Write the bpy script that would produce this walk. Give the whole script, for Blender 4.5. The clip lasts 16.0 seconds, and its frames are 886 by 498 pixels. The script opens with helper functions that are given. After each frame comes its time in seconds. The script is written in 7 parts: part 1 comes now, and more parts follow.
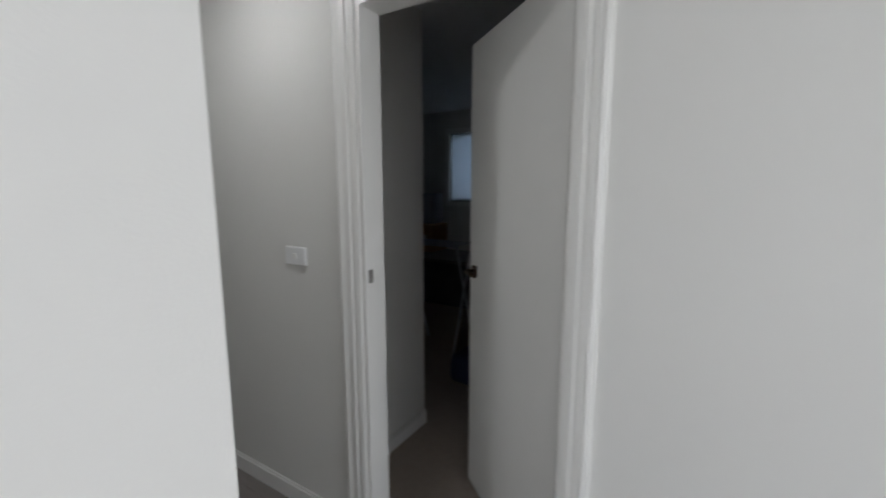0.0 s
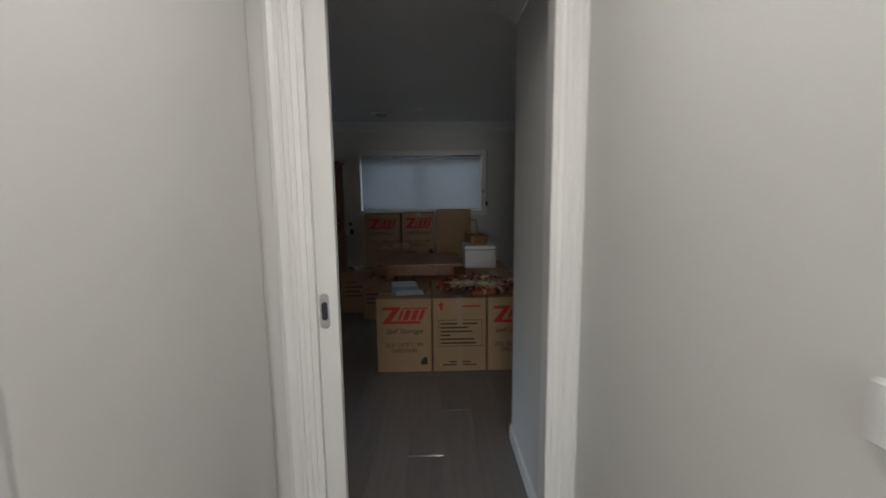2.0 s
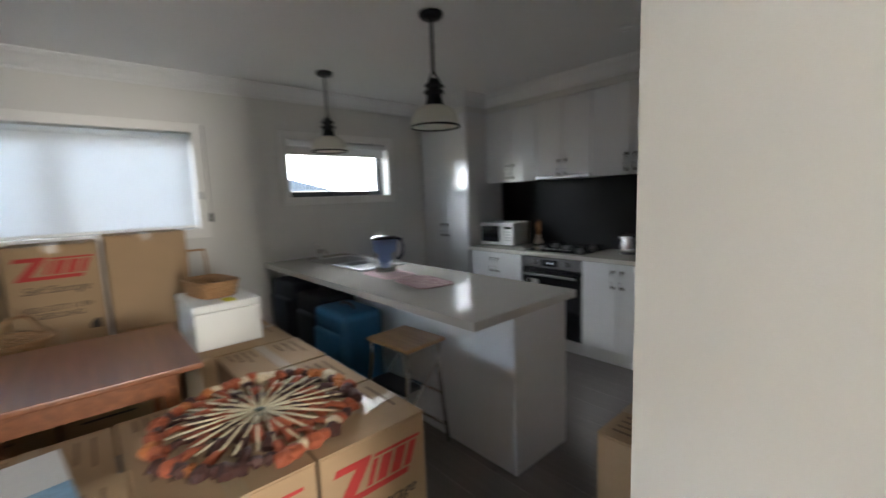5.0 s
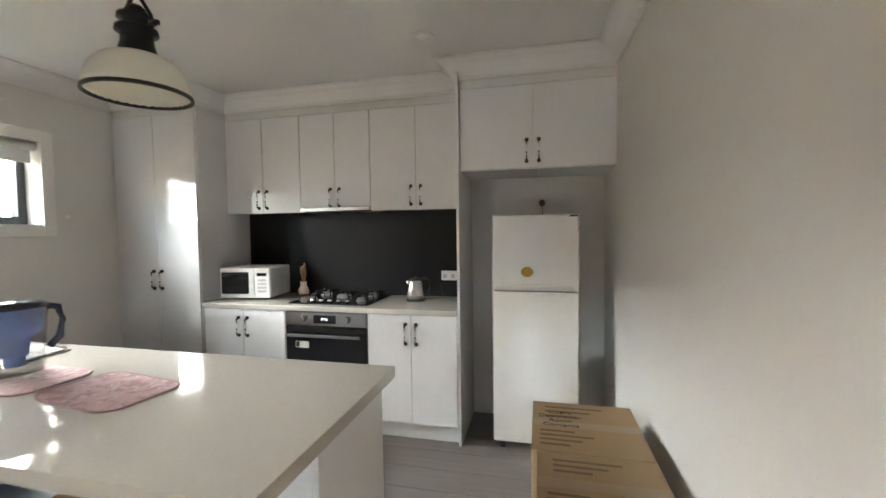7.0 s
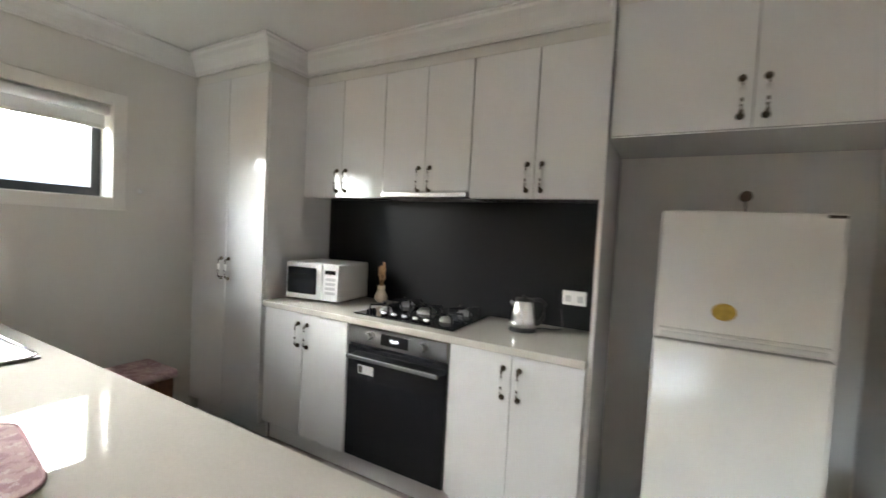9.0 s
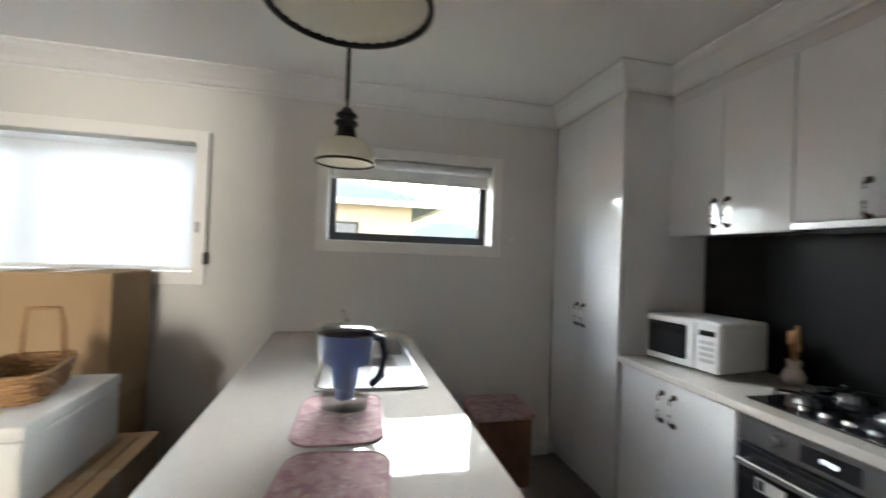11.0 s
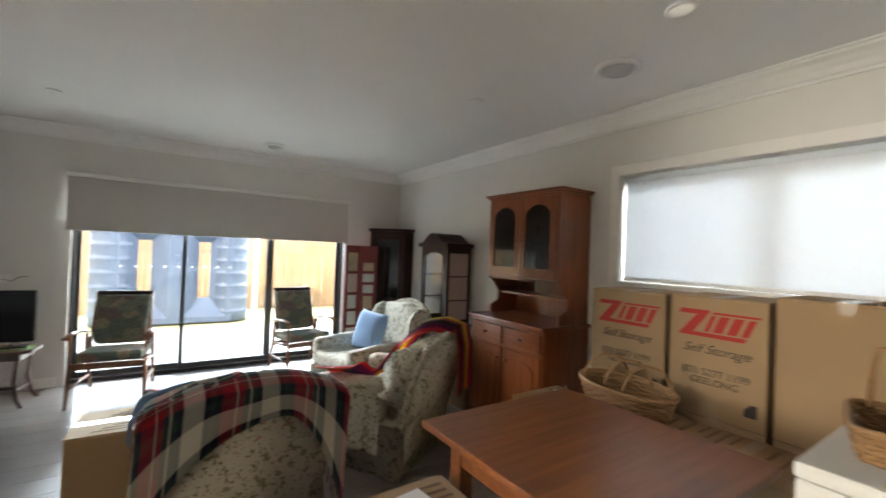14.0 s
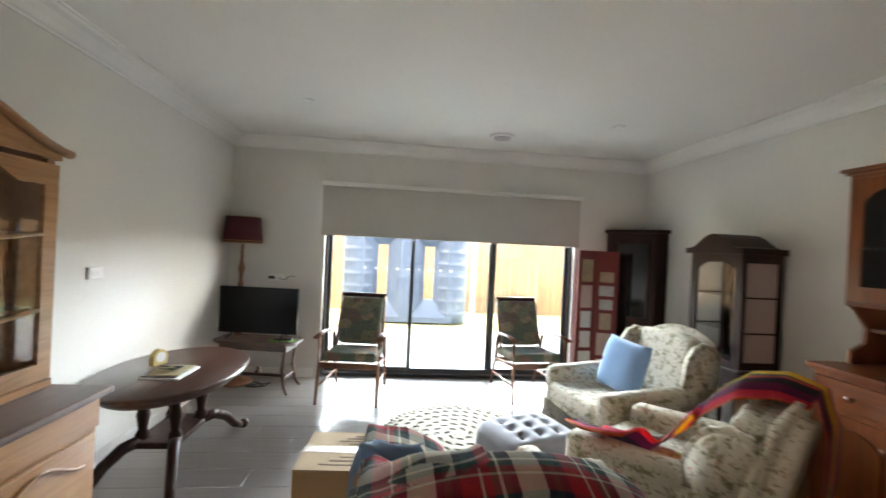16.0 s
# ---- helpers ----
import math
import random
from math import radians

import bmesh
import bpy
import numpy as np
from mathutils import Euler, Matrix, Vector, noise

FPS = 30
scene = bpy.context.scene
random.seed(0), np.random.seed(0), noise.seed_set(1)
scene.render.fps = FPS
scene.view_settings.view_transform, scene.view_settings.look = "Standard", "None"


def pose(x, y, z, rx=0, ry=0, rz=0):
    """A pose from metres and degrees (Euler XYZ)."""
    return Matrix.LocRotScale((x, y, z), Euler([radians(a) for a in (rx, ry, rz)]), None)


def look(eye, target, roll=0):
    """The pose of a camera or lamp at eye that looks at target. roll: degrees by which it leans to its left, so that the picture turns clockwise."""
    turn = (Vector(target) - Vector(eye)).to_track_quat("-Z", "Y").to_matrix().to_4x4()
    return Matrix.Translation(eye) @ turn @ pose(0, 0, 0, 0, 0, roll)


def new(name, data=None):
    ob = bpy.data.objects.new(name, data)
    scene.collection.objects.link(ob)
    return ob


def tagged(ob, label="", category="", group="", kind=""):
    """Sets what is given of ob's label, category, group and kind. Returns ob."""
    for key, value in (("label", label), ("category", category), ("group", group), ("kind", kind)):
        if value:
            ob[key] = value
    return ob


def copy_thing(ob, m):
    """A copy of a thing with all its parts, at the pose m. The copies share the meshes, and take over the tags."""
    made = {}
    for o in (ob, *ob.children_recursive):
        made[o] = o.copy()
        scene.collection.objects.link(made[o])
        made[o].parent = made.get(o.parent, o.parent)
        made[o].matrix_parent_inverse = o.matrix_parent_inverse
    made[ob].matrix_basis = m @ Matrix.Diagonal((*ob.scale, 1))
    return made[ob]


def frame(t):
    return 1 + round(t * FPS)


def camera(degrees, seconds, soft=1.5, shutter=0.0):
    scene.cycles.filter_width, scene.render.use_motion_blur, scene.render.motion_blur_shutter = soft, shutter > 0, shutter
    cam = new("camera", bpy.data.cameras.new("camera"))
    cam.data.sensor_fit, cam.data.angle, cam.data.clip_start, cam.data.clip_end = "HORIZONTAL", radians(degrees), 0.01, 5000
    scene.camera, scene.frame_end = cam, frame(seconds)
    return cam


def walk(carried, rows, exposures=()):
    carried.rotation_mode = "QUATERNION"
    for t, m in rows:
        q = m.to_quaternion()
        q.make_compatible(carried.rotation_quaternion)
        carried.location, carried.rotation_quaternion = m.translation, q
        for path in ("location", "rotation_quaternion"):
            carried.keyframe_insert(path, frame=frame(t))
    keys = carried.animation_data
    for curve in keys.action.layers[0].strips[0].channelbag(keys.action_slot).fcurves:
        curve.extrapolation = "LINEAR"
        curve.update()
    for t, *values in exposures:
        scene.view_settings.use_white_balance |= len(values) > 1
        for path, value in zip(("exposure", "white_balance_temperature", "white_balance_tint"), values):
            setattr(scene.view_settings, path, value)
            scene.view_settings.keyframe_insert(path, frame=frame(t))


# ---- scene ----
cam = camera(94.4, 16.0, 1.5, 0.5)
PATH = [
    (0, (0.469, 0.979, 1.435), (-0.565, 2.666, 1.141), 0.0),
    (0.2, (0.423, 1.085, 1.43), (-0.779, 2.652, 1.118), -1.3),
    (0.5, (0.351, 1.254, 1.432), (-1.092, 2.606, 1.131), -1.6),
    (1, (0.189, 1.478, 1.432), (-1.61, 2.303, 1.143), 1.6),
    (1.5, (-0.153, 1.603, 1.405), (-2.111, 1.937, 1.174), 0.1),
    (2, (-0.561, 1.599, 1.398), (-2.544, 1.643, 1.141), -0.6),
    (2.5, (-0.947, 1.598, 1.393), (-2.935, 1.501, 1.197), -0.9),
    (3, (-1.318, 1.545, 1.362), (-3.310, 1.566, 1.190), -0.3),
    (3.5, (-1.668, 1.533, 1.366), (-3.652, 1.703, 1.184), -0.5),
    (4, (-2.025, 1.549, 1.351), (-3.998, 1.831, 1.179), -0.4),
    (4.5, (-2.285, 1.575, 1.322), (-4.149, 2.26, 1.088), 0.8),
    (5, (-2.567, 1.557, 1.38), (-4.061, 2.862, 1.127), -2.2),
    (5.2, (-2.635, 1.594, 1.384), (-3.937, 3.084, 1.094), -1.0),
    (7.5, (-3.302, 2.286, 1.326), (-3.732, 4.238, 1.246), -1.3),
    (8, (-3.353, 2.504, 1.3), (-3.866, 4.434, 1.196), 0.3),
    (10.3, (-3.603, 3.175, 1.376), (-5.322, 4.197, 1.368), 3.1),
    (10.5, (-3.625, 3.169, 1.378), (-5.433, 4.024, 1.374), 2.8),
    (11, (-3.67, 3.117, 1.363), (-5.617, 3.577, 1.384), 2.1),
    (11.5, (-3.687, 3.018, 1.373), (-5.687, 3.003, 1.402), 1.6),
    (11.7, (-3.696, 2.99, 1.373), (-5.688, 2.814, 1.406), 1.3),
    (12, (-3.701, 2.904, 1.366), (-5.645, 2.441, 1.424), 1.3),
    (12.5, (-3.703, 2.761, 1.369), (-5.51, 1.906, 1.439), 1.2),
    (13, (-3.674, 2.611, 1.373), (-5.281, 1.423, 1.454), 1.5),
    (13.5, (-3.658, 2.466, 1.355), (-5.045, 1.026, 1.408), 1.8),
    (14, (-3.648, 2.31, 1.352), (-4.761, 0.648, 1.371), 2.2),
    (14.5, (-3.675, 2.102, 1.344), (-4.556, 0.307, 1.343), 2.5),
    (15, (-3.670, 1.888, 1.344), (-4.362, 0.01, 1.337), 2.8),
    (15.5, (-3.658, 1.67, 1.343), (-4.161, -0.266, 1.343), 2.7),
    (16, (-3.678, 1.487, 1.346), (-3.876, -0.503, 1.346), 2.8),
]
walk(cam, [(t, look(eye, target, roll)) for t, eye, target, roll in PATH],
     exposures=[(0, -.3, 5700, 10), (.5, .2, 5700, 10), (1, .42, 5850, 10), (1.5, .32, 6000, 10), (2, .4, 6050, 10), (2.5, .75, 5900, 10), (3.0, 1.0, 5850, 10), (3.5, 2.1, 5600, 10), (4, 2.75, 6300, 10), (4.5, 3.0, 6350, 10), (5, 3.1, 6450, 10), (7.5, 4.65, 7300, 10), (8, 4.65, 7300, 10), (10.5, 4.15, 6850, 10), (11.5, 3.7, 6700, 10), (12.5, 3.55, 7000, 10), (14, 3.45, 7300, 10), (16, 3.65, 7500, 10)])

# ---- world, sun, light ----
world = bpy.data.worlds.new("world")
scene.world = world
world.use_nodes = True
wn = world.node_tree
sky = wn.nodes.new("ShaderNodeTexSky")
sky.sky_type = 'NISHITA'
sky.sun_disc = False
SUN_EL, SUN_AZ = radians(38), radians(55)
sky.sun_elevation, sky.sun_rotation = SUN_EL, SUN_AZ
sky.dust_density = 2.0
wn.links.new(sky.outputs[0], wn.nodes["Background"].inputs[0])
wn.nodes["Background"].inputs[1].default_value = 0.085


CH = 2.372


def lamp(name, kind, m, energy, color=(1, 1, 1), size=(1, 1), angle=0.01):
    data = bpy.data.lights.new(name, kind)
    data.energy, data.color = energy, color
    if kind == 'AREA':
        data.shape, data.size, data.size_y = 'RECTANGLE', size[0], size[1]
    if kind == 'SUN':
        data.angle = angle
    ob = new(name, data)
    ob.matrix_world = m
    return ob


sun_from = Vector((math.sin(SUN_AZ) * math.cos(SUN_EL), math.cos(SUN_AZ) * math.cos(SUN_EL), math.sin(SUN_EL)))
lamp("sun", 'SUN', look(sun_from * 30, (0, 0, 0)), .85, (1, .94, .84), angle=radians(.5))
# added lamps for sky light: hidden behind the blinds' heads, outside the walls
lamp("sky_slider", 'AREA', look((-4.2, -7.7, 2.6), (-4.2, -2.2, 1.6)), 430, (.66, .82, 1), (6.5, 1.8))
lamp("sky_window", 'AREA', look((-6.75, 1.43, 1.75), (-5, 1.43, 1.2)), .9, (.78, .89, 1), (1.7, .9))
lamp("sky_kitchen", 'AREA', look((-8.9, 2.9, 3.3), (-6.0, 3.5, 1.6)), 50, (.86, .93, 1), (5.2, 1.4))
lamp("sky_bedroom", 'AREA', look((-1.75, 5.66, 1.7), (-1.75, 5, 1.7)), 8, (.8, .9, 1), (.86, .8))
# next two: fill lamps added for the hall, at made-up openings out of view
lamp("sky_entry", 'AREA', look((2.85, 1.5, 1.35), (0, 1.55, 1.2)), 40, (1, .95, .88), (1.2, 1.8))
lamp("sky_entry_south", 'AREA', look((1.5, -2.45, 1.35), (1.2, 0, 1.2)), 48, (1, .95, .89), (1.4, 1.8))
lamp("hall_downlight_glow", 'AREA', look((-1.0, 1.6, CH - .012), (-1.0, 1.6001, 0)), 5, (1, .93, .84), (.10, .10))


# ---- materials ----
def mat(name, color, rough=.6, metal=0.0, vary=.12, scale=6.0, bump=.0, bscale=80.0, coat=0.0, sheen=0.0, spec=.5, color2=None):
    """Plain surface: base colour with broad and fine variation, and fine relief."""
    m = bpy.data.materials.new(name)
    m.use_nodes = True
    t = m.node_tree
    b = t.nodes["Principled BSDF"]
    b.inputs["Roughness"].default_value = rough
    b.inputs["Metallic"].default_value = metal
    b.inputs["Coat Weight"].default_value = coat
    b.inputs["Coat Roughness"].default_value = .08
    b.inputs["Sheen Weight"].default_value = sheen
    b.inputs["Specular IOR Level"].default_value = spec
    tc = t.nodes.new("ShaderNodeTexCoord")
    n1 = t.nodes.new("ShaderNodeTexNoise")
    n1.inputs["Scale"].default_value = scale
    n1.inputs["Detail"].default_value = 6
    t.links.new(tc.outputs["Object"], n1.inputs["Vector"])
    ramp = t.nodes.new("ShaderNodeMix")
    ramp.data_type = 'RGBA'
    c2 = color2 or tuple(min(1, c * (1 + vary)) for c in color)
    c1 = tuple(c * (1 - vary) for c in color) if not color2 else color
    ramp.inputs[6].default_value = (*c1, 1)
    ramp.inputs[7].default_value = (*c2, 1)
    t.links.new(n1.outputs["Fac"], ramp.inputs[0])
    t.links.new(ramp.outputs[2], b.inputs["Base Color"])
    if bump:
        n2 = t.nodes.new("ShaderNodeTexNoise")
        n2.inputs["Scale"].default_value = bscale
        n2.inputs["Detail"].default_value = 4
        t.links.new(tc.outputs["Object"], n2.inputs["Vector"])
        bp = t.nodes.new("ShaderNodeBump")
        bp.inputs["Strength"].default_value = bump
        bp.inputs["Distance"].default_value = .01
        t.links.new(n2.outputs["Fac"], bp.inputs["Height"])
        t.links.new(bp.outputs[0], b.inputs["Normal"])
    return m


def wood(name, dark, light, rough=.35, stretch=(1, 1, 14), coat=.2, per_object=False):
    """Timber: stretched grain, slow colour drift, faint pores."""
    m = mat(name, dark, rough, vary=0, coat=coat)
    t = m.node_tree
    b = t.nodes["Principled BSDF"]
    tc = t.nodes.new("ShaderNodeTexCoord")
    mp = t.nodes.new("ShaderNodeMapping")
    mp.inputs["Scale"].default_value = [22 / s for s in stretch]
    t.links.new(tc.outputs["Object"], mp.inputs["Vector"])
    n = t.nodes.new("ShaderNodeTexNoise")
    n.inputs["Scale"].default_value, n.inputs["Detail"].default_value, n.inputs["Distortion"].default_value = 1.6, 8, .8
    t.links.new(mp.outputs[0], n.inputs["Vector"])
    r = t.nodes.new("ShaderNodeValToRGB")
    r.color_ramp.elements[0].position, r.color_ramp.elements[0].color = .3, (*dark, 1)
    r.color_ramp.elements[1].position, r.color_ramp.elements[1].color = .72, (*light, 1)
    t.links.new(n.outputs["Fac"], r.inputs[0])
    out = r.outputs[0]
    if per_object:
        oi = t.nodes.new("ShaderNodeObjectInfo")
        hs = t.nodes.new("ShaderNodeHueSaturation")
        mr = t.nodes.new("ShaderNodeMapRange")
        mr.inputs[3].default_value, mr.inputs[4].default_value = .92, 1.08
        t.links.new(oi.outputs["Random"], mr.inputs[0])
        t.links.new(mr.outputs[0], hs.inputs["Value"])
        t.links.new(out, hs.inputs["Color"])
        out = hs.outputs[0]
    t.links.new(out, b.inputs["Base Color"])
    bp = t.nodes.new("ShaderNodeBump")
    bp.inputs["Strength"].default_value, bp.inputs["Distance"].default_value = .12, .004
    t.links.new(n.outputs["Fac"], bp.inputs["Height"])
    t.links.new(bp.outputs[0], b.inputs["Normal"])
    return m


def glass(name, tint=(1, 1, 1), rough=0.0, ior=1.45, clear=.93):
    """Thin pane: mostly clear, with a Fresnel gloss."""
    m = bpy.data.materials.new(name)
    m.use_nodes = True
    t = m.node_tree
    t.nodes.remove(t.nodes["Principled BSDF"])
    out = t.nodes["Material Output"]
    tr, gl, mx, fr = (t.nodes.new(k) for k in ("ShaderNodeBsdfTransparent", "ShaderNodeBsdfGlossy", "ShaderNodeMixShader", "ShaderNodeLayerWeight"))
    pw, ad = t.nodes.new("ShaderNodeMath"), t.nodes.new("ShaderNodeMath")
    pw.operation, pw.inputs[1].default_value = 'POWER', 4.0
    ad.operation, ad.inputs[1].default_value, ad.inputs[2].default_value = 'MULTIPLY_ADD', .7, .035 * ior / 1.45
    tr.inputs[0].default_value = (*[c * clear for c in tint], 1)
    gl.inputs["Roughness"].default_value = rough
    fr.inputs[0].default_value = .5
    t.links.new(fr.outputs["Facing"], pw.inputs[0])
    t.links.new(pw.outputs[0], ad.inputs[0])
    t.links.new(ad.outputs[0], mx.inputs[0])
    t.links.new(tr.outputs[0], mx.inputs[1])
    t.links.new(gl.outputs[0], mx.inputs[2])
    t.links.new(mx.outputs[0], out.inputs[0])
    return m


def sheer(name, color, through_share):
    """Roller-blind cloth that lets some light through."""
    m = mat(name, color, .9, vary=.04, bump=.1, bscale=400)
    t = m.node_tree
    b = t.nodes["Principled BSDF"]
    out = t.nodes["Material Output"]
    tl, mx = t.nodes.new("ShaderNodeBsdfTranslucent"), t.nodes.new("ShaderNodeMixShader")
    tl.inputs[0].default_value = (*color, 1)
    mx.inputs[0].default_value = through_share
    t.links.new(b.outputs[0], mx.inputs[1])
    t.links.new(tl.outputs[0], mx.inputs[2])
    t.links.new(mx.outputs[0], out.inputs[0])
    return m, mx, t


def glow(name, color, strength):
    m = bpy.data.materials.new(name)
    m.use_nodes = True
    b = m.node_tree.nodes["Principled BSDF"]
    b.inputs["Base Color"].default_value = (*color, 1)
    b.inputs["Emission Color"].default_value = (*color, 1)
    b.inputs["Emission Strength"].default_value = strength
    return m


def stripes(name, bands, period, axis_mix=False, rough=.95):
    """Woven check: colour bands along x, and for a tartan along z/y as well."""
    m = mat(name, bands[0][1], rough, vary=0, bump=.35, bscale=220, sheen=.1)
    t = m.node_tree
    b = t.nodes["Principled BSDF"]
    uv = t.nodes.new("ShaderNodeUVMap")
    sep = t.nodes.new("ShaderNodeSeparateXYZ")
    t.links.new(uv.outputs[0], sep.inputs[0])

    def ramp(sock):
        mul = t.nodes.new("ShaderNodeMath")
        mul.operation, mul.inputs[1].default_value = 'MULTIPLY', 1 / period
        fr = t.nodes.new("ShaderNodeMath")
        fr.operation = 'FRACT'
        r = t.nodes.new("ShaderNodeValToRGB")
        r.color_ramp.interpolation = 'CONSTANT'
        els = r.color_ramp.elements
        els[0].position, els[0].color = bands[0][0], (*bands[0][1], 1)
        els[1].position, els[1].color = bands[1][0], (*bands[1][1], 1)
        for p, c in bands[2:]:
            els.new(p).color = (*c, 1)
        t.links.new(sock, mul.inputs[0])
        t.links.new(mul.outputs[0], fr.inputs[0])
        t.links.new(fr.outputs[0], r.inputs[0])
        return r.outputs[0]
    a = ramp(sep.outputs[0])
    if axis_mix:
        c = ramp(sep.outputs[1])
        mx = t.nodes.new("ShaderNodeMix")
        mx.data_type = 'RGBA'
        mx.inputs[0].default_value = .5
        t.links.new(a, mx.inputs[6])
        t.links.new(c, mx.inputs[7])
        a = mx.outputs[2]
    t.links.new(a, b.inputs["Base Color"])
    return m


def spots(name, base, motifs, scale, rough=.9, bump=.2):
    """Printed cloth: scattered motifs of several colours on a ground."""
    m = mat(name, base, rough, vary=.06, bump=bump, bscale=260, sheen=.1)
    t = m.node_tree
    b = t.nodes["Principled BSDF"]
    tc = t.nodes.new("ShaderNodeTexCoord")
    cur = b.inputs["Base Color"].links[0].from_socket
    for k, (colour, sc, lo, hi) in enumerate(motifs):
        mp = t.nodes.new("ShaderNodeMapping")
        mp.inputs["Location"].default_value = (k * 3.7, k * 1.9, k * 5.1)
        t.links.new(tc.outputs["Object"], mp.inputs[0])
        n = t.nodes.new("ShaderNodeTexNoise")
        n.inputs["Scale"].default_value, n.inputs["Detail"].default_value = scale * sc, 3.5
        n.inputs["Roughness"].default_value = .65
        t.links.new(mp.outputs[0], n.inputs["Vector"])
        r = t.nodes.new("ShaderNodeMapRange")
        r.inputs[1].default_value, r.inputs[2].default_value = lo, hi
        t.links.new(n.outputs["Fac"], r.inputs[0])
        mx = t.nodes.new("ShaderNodeMix")
        mx.data_type = 'RGBA'
        mx.inputs[7].default_value = (*colour, 1)
        t.links.new(r.outputs[0], mx.inputs[0])
        t.links.new(cur, mx.inputs[6])
        cur = mx.outputs[2]
    t.links.new(cur, b.inputs["Base Color"])
    return m


def patchwork(name):
    m = mat(name, (.2, .2, .15), .95, vary=0, bump=.4, bscale=150)
    t = m.node_tree
    b = t.nodes["Principled BSDF"]
    tc = t.nodes.new("ShaderNodeTexCoord")
    v = t.nodes.new("ShaderNodeTexVoronoi")
    v.inputs["Scale"].default_value = 9
    v.inputs["Randomness"].default_value = .7
    t.links.new(tc.outputs["Object"], v.inputs["Vector"])
    sep = t.nodes.new("ShaderNodeSeparateColor")
    t.links.new(v.outputs["Color"], sep.inputs[0])
    r = t.nodes.new("ShaderNodeValToRGB")
    r.color_ramp.interpolation = 'CONSTANT'
    els = r.color_ramp.elements
    cols = [(.10, .125, .095), (.18, .17, .115), (.18, .115, .09), (.11, .13, .115), (.23, .195, .14), (.14, .11, .09), (.15, .16, .125)]
    els[0].position, els[0].color = 0, (*cols[0], 1)
    els[1].position, els[1].color = 1 / 7, (*cols[1], 1)
    for i in range(2, 7):
        els.new(i / 7).color = (*cols[i], 1)
    t.links.new(sep.outputs[0], r.inputs[0])
    n = t.nodes.new("ShaderNodeTexNoise")
    n.inputs["Scale"].default_value = 45
    t.links.new(tc.outputs["Object"], n.inputs["Vector"])
    mx = t.nodes.new("ShaderNodeMix")
    mx.data_type, mx.blend_type = 'RGBA', 'OVERLAY'
    mx.inputs[0].default_value = .6
    t.links.new(r.outputs[0], mx.inputs[6])
    t.links.new(n.outputs["Fac"], mx.inputs[7])
    t.links.new(mx.outputs[2], b.inputs["Base Color"])
    return m


PAINT = mat("wall_paint", (.70, .69, .66), .75, vary=.03, scale=2, bump=.05, bscale=300)
CEIL = mat("ceiling_paint", (.78, .78, .77), .85, vary=.02, scale=2, bump=.04, bscale=250)
TRIM = mat("trim_gloss_paint", (.80, .79, .76), .35, vary=.02)
DOORP = mat("door_paint", (.74, .73, .70), .5, vary=.03, bump=.03)
WHITE_GLOSS = mat("cabinet_gloss_white", (.80, .80, .80), .10, vary=.02, coat=.5)
WHITE = mat("white_plastic", (.78, .78, .77), .4, vary=.03)
FRIDGE = mat("fridge_enamel", (.80, .79, .75), .2, vary=.02, coat=.7, bump=.02, bscale=500)
STONE = mat("engineered_stone", (.54, .51, .46), .035, vary=.06, scale=160, spec=.6)
BLACK_GLASS = mat("black_glass", (.012, .012, .014), .06, vary=.1, coat=.5)
SPLASH = mat("matt_black_splashback", (.010, .010, .011), .42, vary=.1, spec=.18)
IRON = mat("black_iron", (.02, .02, .022), .45, metal=.6, vary=.2, bump=.1)
ALU = mat("dark_aluminium", (.045, .047, .05), .45, metal=.5, vary=.1)
STEEL = mat("stainless_steel", (.62, .62, .62), .25, metal=1, vary=.06, scale=30)
CHROME = mat("chrome", (.75, .75, .75), .08, metal=1, vary=.03)
BRONZE = mat("dark_bronze", (.07, .05, .035), .4, metal=.8, vary=.2)
BRASS = mat("aged_brass", (.35, .22, .08), .4, metal=1, vary=.2)
CARD = mat("corrugated_cardboard", (.36, .24, .135), .9, vary=.12, scale=4, bump=.12, bscale=60)
CARD_DARK = mat("cardboard_shade_print", (.10, .065, .04), .9, vary=.1)
RED_INK = mat("red_ink", (.42, .035, .03), .85, vary=.1)
BLACK_INK = mat("black_ink", (.045, .035, .03), .85, vary=.1)
TAPE = mat("packing_tape", (.34, .24, .14), .3, vary=.1, coat=.3)
FADED_INK = mat("faded_ink", (.17, .105, .06), .9, vary=.15)
PINE = wood("honey_pine", (.150, .034, .008), (.285, .078, .019), .3, (1, 1, 16), .35)
PINE_Y = wood("honey_pine_y", (.150, .034, .008), (.285, .078, .019), .3, (1, 16, 1), .35)
REDWOOD = wood("red_stained_table_wood", (.15, .048, .017), (.26, .092, .033), .34, (14, 1, 1), .15)
MAHOG = wood("dark_mahogany", (.014, .005, .004), (.042, .013, .009), .42, (1, 1, 12), .05)
WALNUT = wood("walnut", (.03, .012, .008), (.085, .031, .017), .3, (1, 10, 1), .4)
TEAK = wood("teak_frame", (.12, .045, .02), (.23, .09, .04), .4, (1, 1, 10), .2)
OAK = wood("light_oak", (.25, .115, .042), (.39, .20, .085), .35, (1, 10, 1), .3)
STOOLWOOD = wood("stool_seat_wood", (.33, .17, .06), (.48, .27, .11), .4, (10, 1, 1), .2)
WICKER = mat("wicker", (.34, .19, .085), .6, vary=.35, scale=60, bump=.3, bscale=160)
FLORAL = spots("floral_cotton", (.56, .51, .41), [((.24, .21, .12), 1.0, .55, .62), ((.40, .20, .16), 1.3, .60, .66), ((.16, .14, .08), 1.9, .59, .65)], 24)
